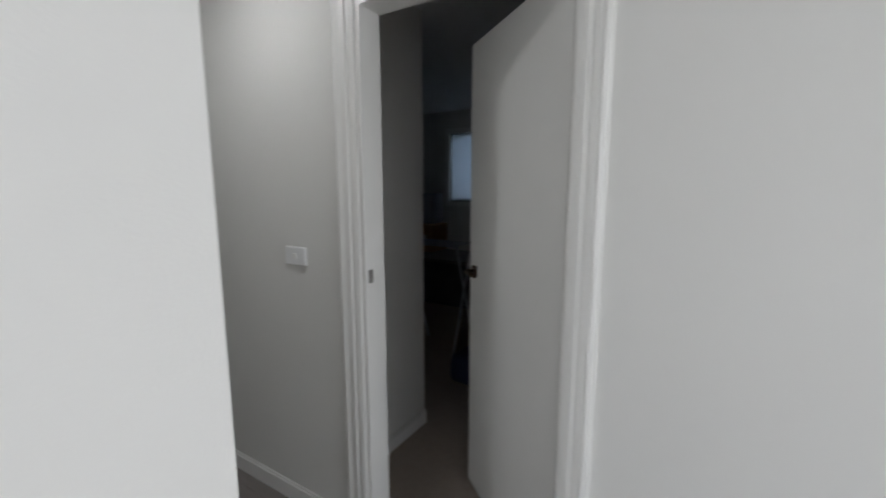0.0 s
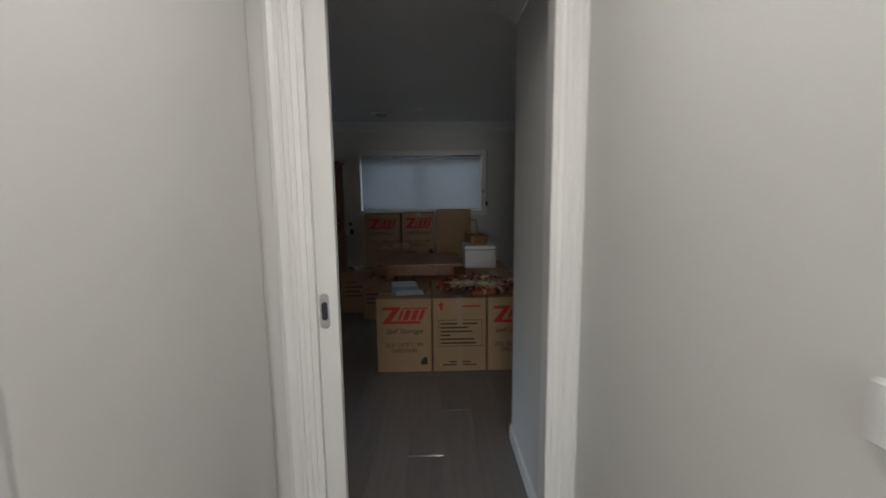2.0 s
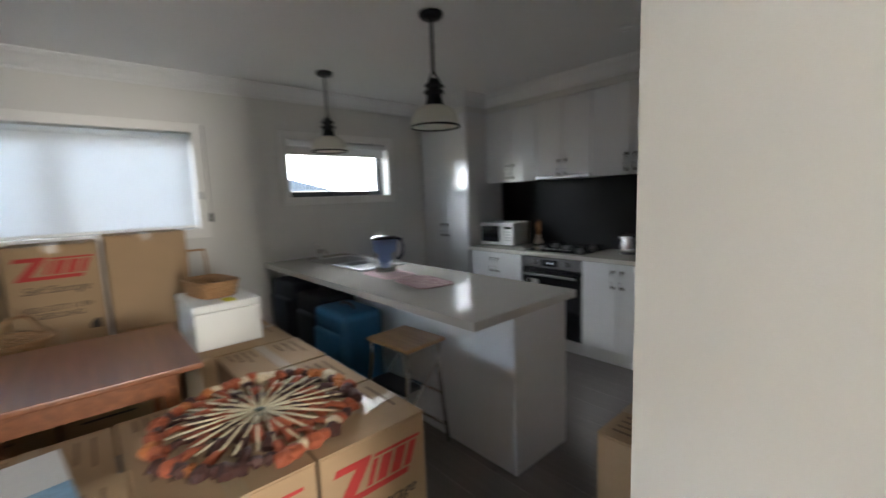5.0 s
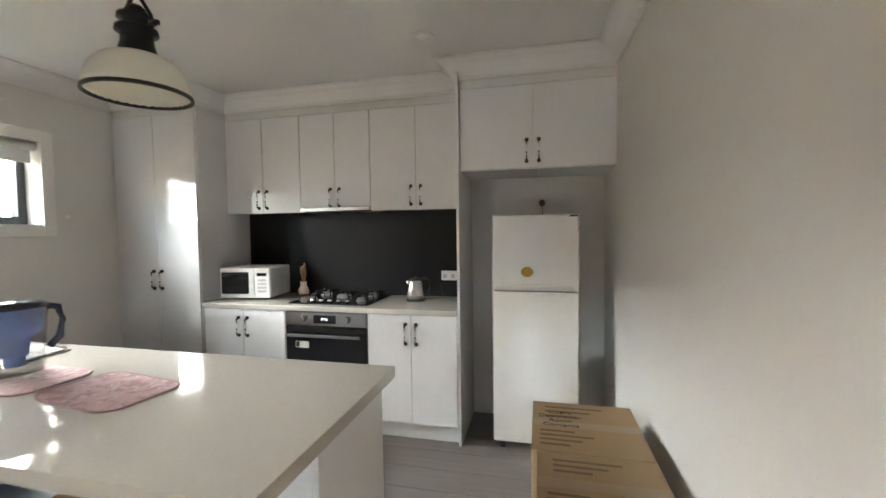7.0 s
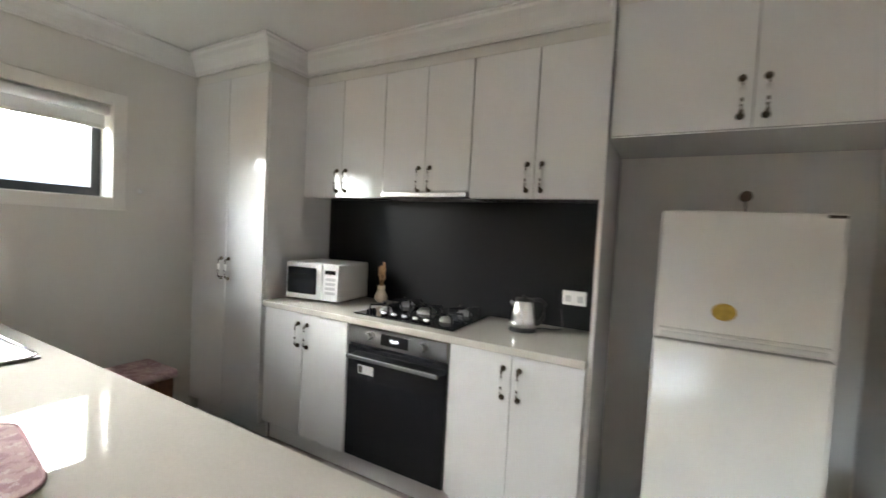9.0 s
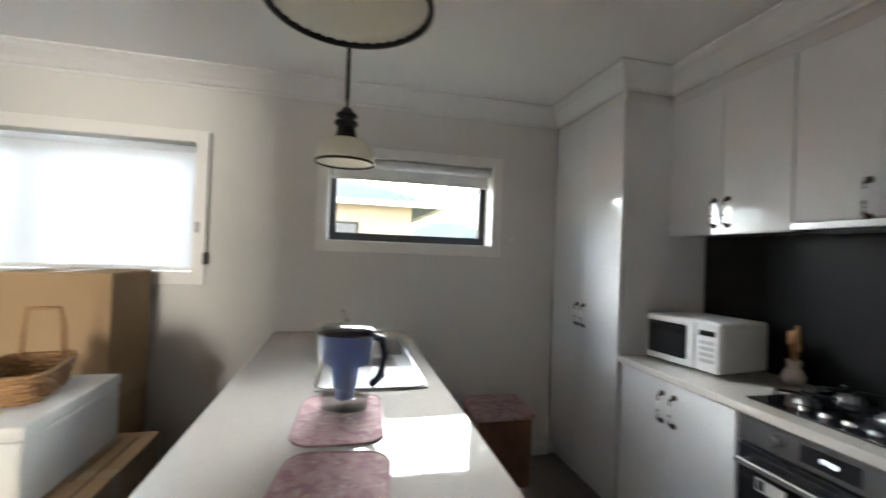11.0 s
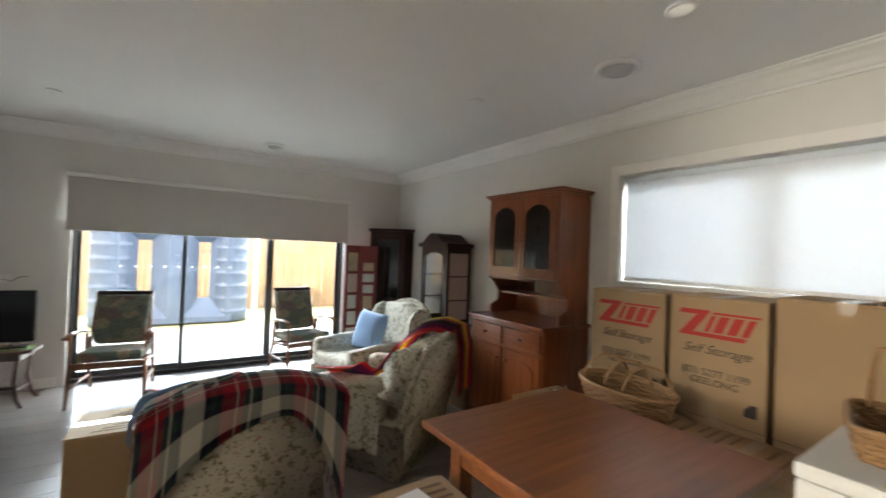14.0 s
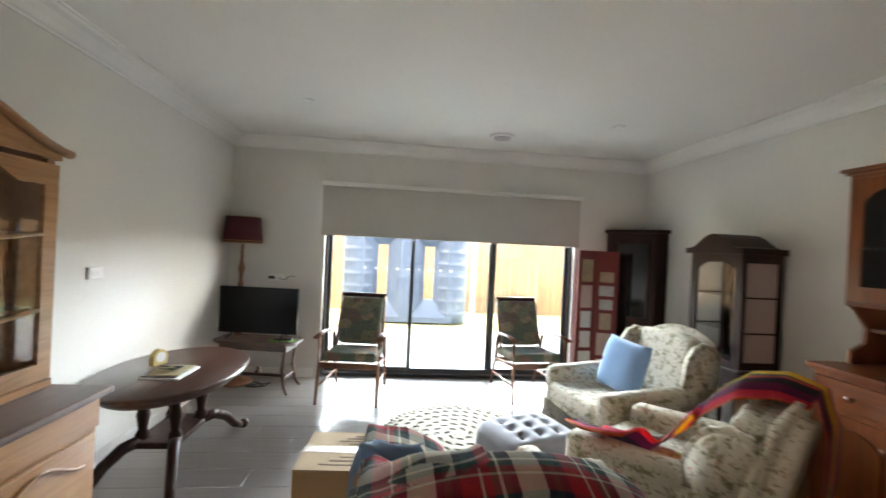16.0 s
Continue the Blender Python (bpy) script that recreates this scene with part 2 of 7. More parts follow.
GREYVELVET = mat("grey_velvet", (.21, .20, .23), .85, vary=.15, scale=14, sheen=.4)
BLUECUSH = mat("pale_blue_cotton", (.22, .37, .62), .9, vary=.08, bump=.15, bscale=300, sheen=.2)
TARTAN = stripes("tartan_wool", [(0, (.42, .015, .025)), (.12, (.012, .014, .035)), (.20, (.02, .06, .045)), (.27, (.012, .014, .035)), (.34, (.74, .69, .57)), (.60, (.012, .014, .035)), (.67, (.02, .06, .045)), (.74, (.74, .69, .57)), (.77, (.02, .06, .045)), (.84, (.42, .015, .025)), (.92, (.74, .69, .57)), (.945, (.42, .015, .025))], .27, True)
RAINBOW = stripes("rainbow_knit", [(0, (.03, .02, .035)), (.14, (.16, .012, .07)), (.28, (.62, .02, .05)), (.44, (.66, .12, .02)), (.52, (.84, .54, .02)), (.74, (.09, .11, .05)), (.86, (.60, .05, .02))], .30)
PATCH = patchwork("patchwork_cushion")
JUTE = mat("crochet_cotton", (.47, .42, .34), .95, vary=.15, scale=40, bump=.5, bscale=120)
SHADE = mat("burgundy_lampshade", (.075, .008, .014), .8, vary=.15, scale=30, bump=.2)
TVBLACK = mat("tv_black", (.006, .006, .008), .12, vary=.1, spec=.15)
PLASTIC = mat("black_plastic", (.02, .02, .022), .5, vary=.1)
BLUECASE = mat("blue_suitcase_fabric", (.008, .10, .20), .55, vary=.15, scale=20, bump=.2, bscale=400)
DARKCASE = mat("navy_suitcase_fabric", (.012, .018, .03), .7, vary=.15, bump=.2, bscale=400)
FOAM = mat("expanded_foam", (.80, .80, .76), .8, vary=.03, bump=.25, bscale=160)
PINKMAT = spots("pink_placemat", (.52, .34, .34), [((.40, .23, .25), .8, .5, .56), ((.60, .46, .45), 1.6, .58, .62)], 26)
JUGBLUE = sheer("blue_jug_plastic", (.36, .50, .80), .6)[0]
GLASS = glass("clear_glass")
SHADEGLASS = bpy.data.materials.new("ribbed_glass")
SHADEGLASS.use_nodes = True
_t = SHADEGLASS.node_tree
_b = _t.nodes["Principled BSDF"]
_b.inputs["Base Color"].default_value = (.85, .84, .78, 1)
_b.inputs["Roughness"].default_value = .12
_w = _t.nodes.new("ShaderNodeTexWave")
_w.inputs["Scale"].default_value = 40
_tr, _tl, _m1, _m2 = (_t.nodes.new(k) for k in ("ShaderNodeBsdfTransparent", "ShaderNodeBsdfTranslucent", "ShaderNodeMixShader", "ShaderNodeMixShader"))
_tl.inputs[0].default_value = (.9, .89, .82, 1)
_m1.inputs[0].default_value, _m2.inputs[0].default_value = .72, .08
_t.links.new(_b.outputs[0], _m1.inputs[1])
_t.links.new(_tl.outputs[0], _m1.inputs[2])
_t.links.new(_m1.outputs[0], _m2.inputs[1])
_t.links.new(_tr.outputs[0], _m2.inputs[2])
_t.links.new(_m2.outputs[0], _t.nodes["Material Output"].inputs[0])
MAHOG.node_tree.nodes["Principled BSDF"].inputs["Specular IOR Level"].default_value = .22
LEADED = glass("leaded_glass", (.42, .46, .48), .06, 2.2, .88)
MIRROR = mat("mirror", (.75, .75, .73), .03, metal=1, vary=.02)
PINKSILK = mat("pale_pink_silk", (.50, .38, .36), .7, vary=.06)
REDPANEL = mat("red_lacquer_screen", (.17, .022, .020), .45, vary=.1)
PAPER = mat("paper", (.72, .72, .70), .7, vary=.05, scale=30)
PAPERBLUE = mat("printed_blue_page", (.25, .40, .55), .6, vary=.45, scale=20)
LEATHER = mat("brown_red_feathers", (.33, .08, .033), .8, vary=.4, scale=40, bump=.4)
CREAM = mat("cream_cord", (.60, .50, .33), .85, vary=.12, scale=60, bump=.3)
DKBROWN = mat("dark_brown_leather", (.06, .02, .014), .7, vary=.3, scale=40, bump=.3)
CERAMIC = mat("cream_ceramic", (.55, .45, .36), .35, vary=.12, scale=40)
UTENSIL = mat("beech_utensil", (.35, .18, .08), .6, vary=.2)
GREENCLOTH = mat("teal_cloth", (.10, .20, .17), .9, vary=.15)
YELLOW = mat("yellow_note", (.62, .60, .03), .7, vary=.05)
TANK = mat("blue_grey_tank", (.055, .08, .125), .5, vary=.08, bump=.05)
FENCE = wood("fence_timber", (.24, .15, .085), (.36, .24, .14), .8, (1, 1, 12), 0, True)
CONCRETE = mat("pale_concrete", (.42, .42, .39), .9, vary=.12, scale=3, bump=.2, bscale=40)
LAWN = mat("dry_lawn", (.24, .24, .11), .95, vary=.25, scale=9, bump=.5, bscale=60, color2=(.34, .32, .18))
BRICK_Y = mat("cream_render", (.44, .37, .27), .85, vary=.08, bump=.1)
ROOFM = mat("blue_grey_roof", (.08, .105, .13), .9, spec=.03, vary=.1)
CARPET = mat("beige_carpet", (.34, .29, .245), .98, vary=.12, scale=30, bump=.6, bscale=300)
DESKPANEL = mat("dark_desk_panel", (.035, .035, .04), .8, vary=.3)
FLOORW = wood("grey_oak_plank", (.172, .152, .140), (.210, .187, .172), .28, (20, 1, 1), .15, True)
JOINT = mat("floor_joint", (.11, .10, .09), .9)


# ---- mesh helpers ----
def box(bm, x0, x1, y0, y1, z0, z1, bevel=0.0, seg=1):
    r = bmesh.ops.create_cube(bm, size=1, matrix=Matrix.Translation(((x0 + x1) / 2, (y0 + y1) / 2, (z0 + z1) / 2)) @ Matrix.Diagonal((abs(x1 - x0), abs(y1 - y0), abs(z1 - z0), 1)))
    if bevel:
        es = {e for v in r["verts"] for e in v.link_edges}
        bmesh.ops.bevel(bm, geom=list(es), offset=bevel, segments=seg, affect='EDGES', profile=.6)
    return bm


def bx(*a, **k):
    return box(bmesh.new(), *a, **k)


def cyl(bm, x, y, z0, z1, r0, r1=None, seg=20):
    bmesh.ops.create_cone(bm, cap_ends=True, segments=seg, radius1=r0, radius2=r0 if r1 is None else r1, depth=z1 - z0, matrix=Matrix.Translation((x, y, (z0 + z1) / 2)))
    return bm


def lathe(bm, profile, x=0, y=0, seg=20, closed=True, sx=1.0, sy=1.0):
    """Turned body from (radius, height) pairs."""
    rings = []
    for r, z in profile:
        rings.append([bm.verts.new((x + sx * r * math.cos(2 * math.pi * i / seg), y + sy * r * math.sin(2 * math.pi * i / seg), z)) for i in range(seg)])
    for a, b in zip(rings, rings[1:]):
        for i in range(seg):
            f = bm.faces.new((a[i], a[(i + 1) % seg], b[(i + 1) % seg], b[i]))
            f.smooth = True
    if closed:
        bm.faces.new(rings[0][::-1])
        bm.faces.new(rings[-1])
    return bm


def tube(bm, pts, r, seg=8, taper=None, flat=1.0):
    """Round bar along a line of points."""
    pts = [Vector(p) for p in pts]
    rings = []
    for i, p in enumerate(pts):
        d = (pts[min(i + 1, len(pts) - 1)] - pts[max(i - 1, 0)]).normalized()
        side = d.cross(Vector((0, 0, 1)))
        side = side.normalized() if side.length > .05 else Vector((1, 0, 0))
        up = side.cross(d).normalized()
        rr = r if taper is None else r + (taper - r) * i / (len(pts) - 1)
        rings.append([bm.verts.new(p + side * rr * math.cos(2 * math.pi * k / seg) + up * rr * flat * math.sin(2 * math.pi * k / seg)) for k in range(seg)])
    for a, b in zip(rings, rings[1:]):
        for k in range(seg):
            f = bm.faces.new((a[k], a[(k + 1) % seg], b[(k + 1) % seg], b[k]))
            f.smooth = True
    bm.faces.new(rings[0][::-1])
    bm.faces.new(rings[-1])
    return bm


def prism(bm, outline, axis, a, b):
    """A flat outline pushed through a thickness along an axis; outline in the other two axes."""
    def at(u, v, w):
        return {0: (w, u, v), 1: (u, w, v), 2: (u, v, w)}[axis]
    lo = [bm.verts.new(at(u, v, a)) for u, v in outline]
    hi = [bm.verts.new(at(u, v, b)) for u, v in outline]
    n = len(outline)
    bm.faces.new(lo)
    bm.faces.new(hi[::-1])
    for i in range(n):
        bm.faces.new((lo[i], hi[i], hi[(i + 1) % n], lo[(i + 1) % n]))
    bmesh.ops.recalc_face_normals(bm, faces=bm.faces)
    return bm


def blob(bm, x0, x1, y0, y1, z0, z1, r=.04, seg=3, puff=0.0, cuts=0):
    """A stuffed, rounded block."""
    box(bm, x0, x1, y0, y1, z0, z1, r, seg)
    for f in bm.faces:
        f.smooth = True
    return bm


def sheet(fn, nu, nv, thick=.006, uv=True):
    """A draped cloth: fn(u, v) -> place, given thickness; UV in metres along it."""
    bm = bmesh.new()
    lay = bm.loops.layers.uv.new("UVMap")
    g = [[Vector(fn(i / nu, j / nv)) for j in range(nv + 1)] for i in range(nu + 1)]
    vs = [[bm.verts.new(p) for p in row] for row in g]
    us = [0]
    for i in range(nu):
        us.append(us[-1] + (g[i + 1][nv // 2] - g[i][nv // 2]).length)
    vv = [0]
    for j in range(nv):
        vv.append(vv[-1] + (g[nu // 2][j + 1] - g[nu // 2][j]).length)
    idx = {}
    for i in range(nu + 1):
        for j in range(nv + 1):
            idx[vs[i][j]] = (us[i], vv[j])
    for i in range(nu):
        for j in range(nv):
            f = bm.faces.new((vs[i][j], vs[i + 1][j], vs[i + 1][j + 1], vs[i][j + 1]))
            f.smooth = True
            for lp in f.loops:
                lp[lay].uv = idx[lp.vert]
    geo = bmesh.ops.solidify(bm, geom=bm.faces[:], thickness=thick)
    return bm


def part(name, bm, material, parent=None, label="", smooth=False):
    me = bpy.data.meshes.new(name)
    if smooth:
        for f in bm.faces:
            f.smooth = True
    bm.to_mesh(me)
    bm.free()
    me.materials.append(material)
    ob = new(name, me)
    if parent is not None:
        ob.parent = parent
    if label:
        ob["label"] = label
    return ob


def thing(name, label, category, x=0, y=0, z=0, rz=0, group="", kind=""):
    ob = new(name)
    ob.matrix_world = pose(x, y, z, 0, 0, rz)
    ob.empty_display_size = .1
    return tagged(ob, label, category, group, kind)


def solid(name, bm, material, label, category, kind="", group=""):
    return tagged(part(name, bm, material), label, category, group, kind)


def lettering(name, text, size, m, material, parent, label="", slant=0.0):
    """Raised print from the built-in font, as a mesh."""
    cu = bpy.data.curves.new(name, 'FONT')
    cu.body, cu.size, cu.extrude, cu.align_x, cu.align_y = text, size, .0006, 'CENTER', 'CENTER'
    cu.shear = slant
    tmp = bpy.data.objects.new(name, cu)
    scene.collection.objects.link(tmp)
    me = bpy.data.meshes.new_from_object(tmp.evaluated_get(bpy.context.evaluated_depsgraph_get()))
    bpy.data.objects.remove(tmp)
    me.materials.clear()
    me.materials.append(material)
    ob = new(name, me)
    ob.parent = parent
    ob.matrix_basis = m
    if label:
        ob["label"] = label
    return ob


# ---- structure ----
XW, XE, YS, YN, XK, YH = -6.285, -1.995, -2.733, 5.07, -2.775, 2.09
YB = 2.036
WT = .12


def wall(name, axis, face, t, a0, a1, holes=(), z1=CH + .02, label="white painted plaster wall"):
    """Wall with its room face at `face`, thickness t (signed), along the other axis from a0 to a1; holes (b0, b1, z0, z1) go through."""
    bm = bmesh.new()
    lo, hi = sorted((face, face + t))
    cuts = sorted({a0, a1, *[h[0] for h in holes], *[h[1] for h in holes]})
    for b0, b1 in zip(cuts, cuts[1:]):
        mid = (b0 + b1) / 2
        zs = [(0, z1)]
        for h in holes:
            if h[0] < mid < h[1]:
                zs = [p for q0, q1 in zs for p in ((q0, min(q1, h[2])), (max(q0, h[3]), q1)) if p[1] - p[0] > 1e-4]
        for q0, q1 in zs:
            if axis == 'x':
                box(bm, lo, hi, b0, b1, q0, q1)
            else:
                box(bm, b0, b1, lo, hi, q0, q1)
    bmesh.ops.remove_doubles(bm, verts=bm.verts, dist=1e-4)
    return solid(name, bm, PAINT, label, "wall", "structure")


W1 = (.60, 2.265, 1.20, 1.945)
KW = (3.00, 4.06, 1.42, 1.945)
SL = (-5.51, -2.90, 0.0, 1.93)
HD = (1.18, 2.005, 0.0, 2.075)
BD = (-.56, .20, 0.0, 2.06)
wall("wall_west", 'x', XW, -.2, YS - .2, YN + .2, [W1, KW])
wall("wall_south", 'y', YS, -.2, XW, XE + .08, [SL])
wall("wall_north_kitchen", 'y', YN, .2, XW, XK + .0, [])
wall("wall_east_living", 'x', XE, .08, YS, YB, [HD])
wall("wall_hall_north", 'y', YH, .1, XE + .08, 2.6, [BD])
wall("wall_nib", 'y', YB, .154, XK, XE + .08, [])
wall("wall_kitchen_east", 'x', XK, .1, YH + .1, YN + .2, [])
wall("wall_hall_south", 'y', 1.03, -.1, XE + .08, .05, [])
wall("wall_entry_west", 'x', .15, -.1, -2.2, 1.16, [])
# unseen entry walls; their openings are added for the two fill lamps
wall("wall_entry_east", 'x', 2.6, .1, -2.2, 3.2, [(.3, 1.9, .2, 2.2)])
wall("wall_entry_south", 'y', -2.2, -.1, .05, 2.7, [(.8, 2.2, .3, 2.2)])
wall("wall_bedroom_nib", 'x', -.86, -.1, YH + .1, 2.93, [])
wall("wall_bedroom_west", 'x', -2.60, -.1, YH + .1, 5.6, [])
wall("wall_bedroom_north", 'y', 5.5, .1, -2.6, .3, [(-2.2, -1.3, 1.27, 2.10)])
wall("wall_bedroom_east", 'x', .30, .1, YH + .1, 5.6, [])

floor = solid("floor", bx(XW - .1, 2.6, YS - .1, 5.6, -.12, -.004), JOINT, "grey-brown oak laminate plank floor", "floor", "structure")
solid("carpet_bedroom", bx(-2.6, .3, YH + .1, 5.5, -.004, .006), CARPET, "beige carpet on the bedroom floor", "carpet", "structure")
solid("carpet_hall", bx(.0, 2.6, -2.2, .95, -.004, .0), mat("hall_floor_cover", (.26, .22, .185), .75, vary=.1, scale=5, bump=.2, bscale=200), "brown floor covering in the hall", "floor", "structure")
solid("ceiling", bx(XW - .2, 2.7, YS - .2, 5.6, CH, CH + .2), CEIL, "white plasterboard ceiling", "ceiling", "structure")


def cornice(name, p0, p1, inward, m0=0, m1=0):
    """Stepped cove between wall and ceiling from p0 to p1; inward: the way into the room."""
    bm = bmesh.new()
    prof = [(d * .8, h * .76) for d, h in ((0, -.145), (.012, -.145), (.016, -.128), (.03, -.118), (.05, -.085), (.085, -.048), (.118, -.030), (.128, -.016), (.145, -.012), (.145, 0), (0, 0))]
    (x0, y0), (x1, y1), (nx, ny) = p0, p1, inward
    run = Vector((x1 - x0, y1 - y0, 0)).normalized()
    a = [bm.verts.new((x0 + nx * d - run.x * d * m0, y0 + ny * d - run.y * d * m0, CH + h)) for d, h in prof]
    b = [bm.verts.new((x1 + nx * d + run.x * d * m1, y1 + ny * d + run.y * d * m1, CH + h)) for d, h in prof]
    n = len(prof)
    for i in range(n):
        bm.faces.new((a[i], a[(i + 1) % n], b[(i + 1) % n], b[i]))
    bm.faces.new(a[::-1])
    bm.faces.new(b)
    bmesh.ops.recalc_face_normals(bm, faces=bm.faces)
    return solid(name, bm, CEIL, "white plaster cove cornice", "cornice", "structure")


cornice("cornice_west", (XW, YS), (XW, 4.53), (1, 0))
cornice("cornice_south", (XW, YS), (XE, YS), (0, 1))
cornice("cornice_east", (XE, YS), (XE, YB), (-1, 0))
cornice("cornice_nib", (XE, YB), (XK, YB), (0, -1), 0, 1)
cornice("cornice_kitchen_east", (XK, YB), (XK, 4.60), (-1, 0), 1)
cornice("cornice_pantry", (XW, 4.53), (-5.56, 4.53), (0, -1), 0, 1)
cornice("cornice_pantry_side", (-5.56, 4.53), (-5.56, 4.82), (1, 0), 1)
cornice("cornice_cupboards", (-5.56, 4.82), (-3.70, 4.82), (0, -1))
cornice("cornice_fridge", (-3.70, 4.60), (XK, 4.60), (0, -1), 1)
cornice("cornice_fridge_side", (-3.70, 4.60), (-3.70, 4.82), (-1, 0), 1)
cornice("cornice_hall", (XE + .08, YH), (2.6, YH), (0, -1))
cornice("cornice_hall_south", (XE + .08, 1.03), (.05, 1.03), (0, 1))


def skirting(name, x0, x1, y0, y1):
    bm = bx(x0, x1, y0, y1, 0, .078)
    box(bm, x0 + (.004 if x1 - x0 < .05 else 0), x1 - (.004 if x1 - x0 < .05 else 0), y0 + (.004 if y1 - y0 < .05 else 0), y1 - (.004 if y1 - y0 < .05 else 0), .078, .09)
    return solid(name, bm, TRIM, "white painted skirting board", "skirting board", "structure")


S = .014
skirting("baseboard_west", XW, XW + S, YS, 4.53)
skirting("baseboard_south_a", XW, SL[0] - .06, YS, YS + S)
skirting("baseboard_south_b", SL[1] + .06, XE, YS, YS + S)
skirting("baseboard_east", XE - S, XE, YS, HD[0] - .1)
skirting("baseboard_nib", XK, XE, YB - S, YB)
skirting("baseboard_kitchen_east", XK - S, XK, YB, 4.6)
skirting("baseboard_hall", -1.90, BD[0] - .1, YH - S, YH)
skirting("baseboard_hall_b", BD[1] + .08, 2.6, YH - S, YH)
skirting("baseboard_bedroom_nib", -.86, -.86 + S, YH + .1, 2.93)
skirting("baseboard_hall_south", -1.9, .05, 1.03, 1.03 + S)


def moulding(name, parent, p0, p1, out, width, away):
    """Stepped architrave strip: runs p0 to p1, stands out of the wall along `out`, spreads along `away`."""
    bm = bmesh.new()
    p0, p1, out, away = Vector(p0), Vector(p1), Vector(out), Vector(away)
    prof = [(0, 0), (0, .014), (.016, .018), (.02, .013), (.034, .013), (.038, .02), (.05, .02), (.054, .015), (.066, .016), (width - .016, .022), (width, .016), (width, 0)]
    a = [bm.verts.new(p0 + away * s * 1 + out * h) for s, h in prof]
    b = [bm.verts.new(p1 + away * s * 1 + out * h) for s, h in prof]
    n = len(prof)
    for i in range(n):
        bm.faces.new((a[i], a[(i + 1) % n], b[(i + 1) % n], b[i]))
    bm.faces.new(a[::-1])
    bm.faces.new(b)
    bmesh.ops.recalc_face_normals(bm, faces=bm.faces)
    return part(name, bm, TRIM, parent)


# hall doorway with its cavity sliding leaf
d1 = thing("door_1", "open cavity sliding door in a white moulded frame", "door", kind="structure")
xa, xb = XE, XE + .08
for side, px, o in ((1, xb, 1), (2, xa, -1)):
    moulding("architrave", d1, (px, HD[0], 0), (px, HD[0], HD[3] + .005), (o, 0, 0), .095, (0, -1, 0))
    moulding("architrave", d1, (px, HD[1], 0), (px, HD[1], HD[3] + .005), (o, 0, 0), .085, (0, 1, 0))
    moulding("architrave", d1, (px, HD[0] - .095, HD[3]), (px, HD[1] + .085, HD[3]), (o, 0, 0), .095, (0, 0, 1))
part("jamb", bx(xa - .004, xb + .004, HD[1] - .018, HD[1] + .001, 0, HD[3]), TRIM, d1)
part("jamb", bx(xb - .022, xb + .004, HD[0], HD[0] + .02, 0, HD[3]), TRIM, d1)
part("jamb", bx(xa - .004, xa + .018, HD[0], HD[0] + .02, 0, HD[3]), TRIM, d1)
part("head", bx(xb - .022, xb + .004, HD[0], HD[1], HD[3] - .02, HD[3] + .001), TRIM, d1)
part("head", bx(xa - .004, xa + .018, HD[0], HD[1], HD[3] - .02, HD[3] + .001), TRIM, d1)
part("track", bx(xa + .024, xb - .03, HD[0], HD[1], HD[3] - .012, HD[3] + .001), ALU, d1)
part("leaf", bx(xa + .021, xb - .024, HD[0] + .001, 1.268, .012, HD[3] - .014, bevel=.002), DOORP, d1, "white sliding door leaf, slid mostly away")
lat = part("latch", prism(bmesh.new(), [(1.222 + .017 * math.cos(a), 1.01 + (.045 if math.sin(a) > 0 else -.045) + .017 * math.sin(a)) for a in [i * math.pi / 8 for i in range(16)]], 0, xb - .025, xb - .021), STEEL, d1, "chrome flush pull")
part("pull_cup", prism(bmesh.new(), [(1.222 + .010 * math.cos(a), 1.01 + (.022 if math.sin(a) > 0 else -.022) + .010 * math.sin(a)) for a in [i * math.pi / 8 for i in range(16)]], 0, xb - .0225, xb - .0195), PLASTIC, lat)

# bedroom doorway and its swung leaf
d2 = thing("door_2", "grey-white flush bedroom door standing ajar", "door", kind="structure")
moulding("architrave", d2, (BD[0], YH, 0), (BD[0], YH, BD[3] + .005), (0, -1, 0), .10, (-1, 0, 0))
moulding("architrave", d2, (BD[1], YH, 0), (BD[1], YH, BD[3] + .005), (0, -1, 0), .07, (1, 0, 0))
moulding("architrave", d2, (BD[0] - .1, YH, BD[3]), (BD[1] + .07, YH, BD[3]), (0, -1, 0), .095, (0, 0, 1))
part("jamb", bx(BD[0] - .001, BD[0] + .018, YH - .004, YH + .104, 0, BD[3]), TRIM, d2)
part("jamb", bx(BD[1] - .018, BD[1] + .001, YH - .004, YH + .104, 0, BD[3]), TRIM, d2)
part("head", bx(BD[0] + .018, BD[1] - .018, YH - .004, YH + .104, BD[3] - .018, BD[3] + .001), TRIM, d2)
part("strike_plate", bx(BD[0] + .017, BD[0] + .021, YH + .01, YH + .035, 1.085, 1.135), STEEL, d2)
leaf = part("leaf", bx(-.72, 0, -.018, .018, .012, 2.035, bevel=.002), DOORP, d2, "flush white-painted door leaf")
leaf.matrix_basis = pose(BD[1] - .03, YH + .085, 0, 0, 0, -40)
hb = tube(bmesh.new(), [(-.66, -.018, 1.07), (-.66, -.065, 1.07), (-.55, -.068, 1.07)], .009)
cyl(hb, -.66, 0, 1.068, 1.072, .001)
part("handle", hb, BRONZE, leaf, "dark bronze lever handle")
part("rose", bx(-.685, -.635, -.026, -.018, 1.045, 1.095, bevel=.004), BRONZE, leaf)

# cupboard in the hall's south wall
cup = thing("linen_cupboard_door", "tall white flush hall cupboard door", "cupboard door", kind="structure")
part("door", bx(-1.86, -1.067, 1.031, 1.049, .02, 2.38, bevel=.002), DOORP, cup)
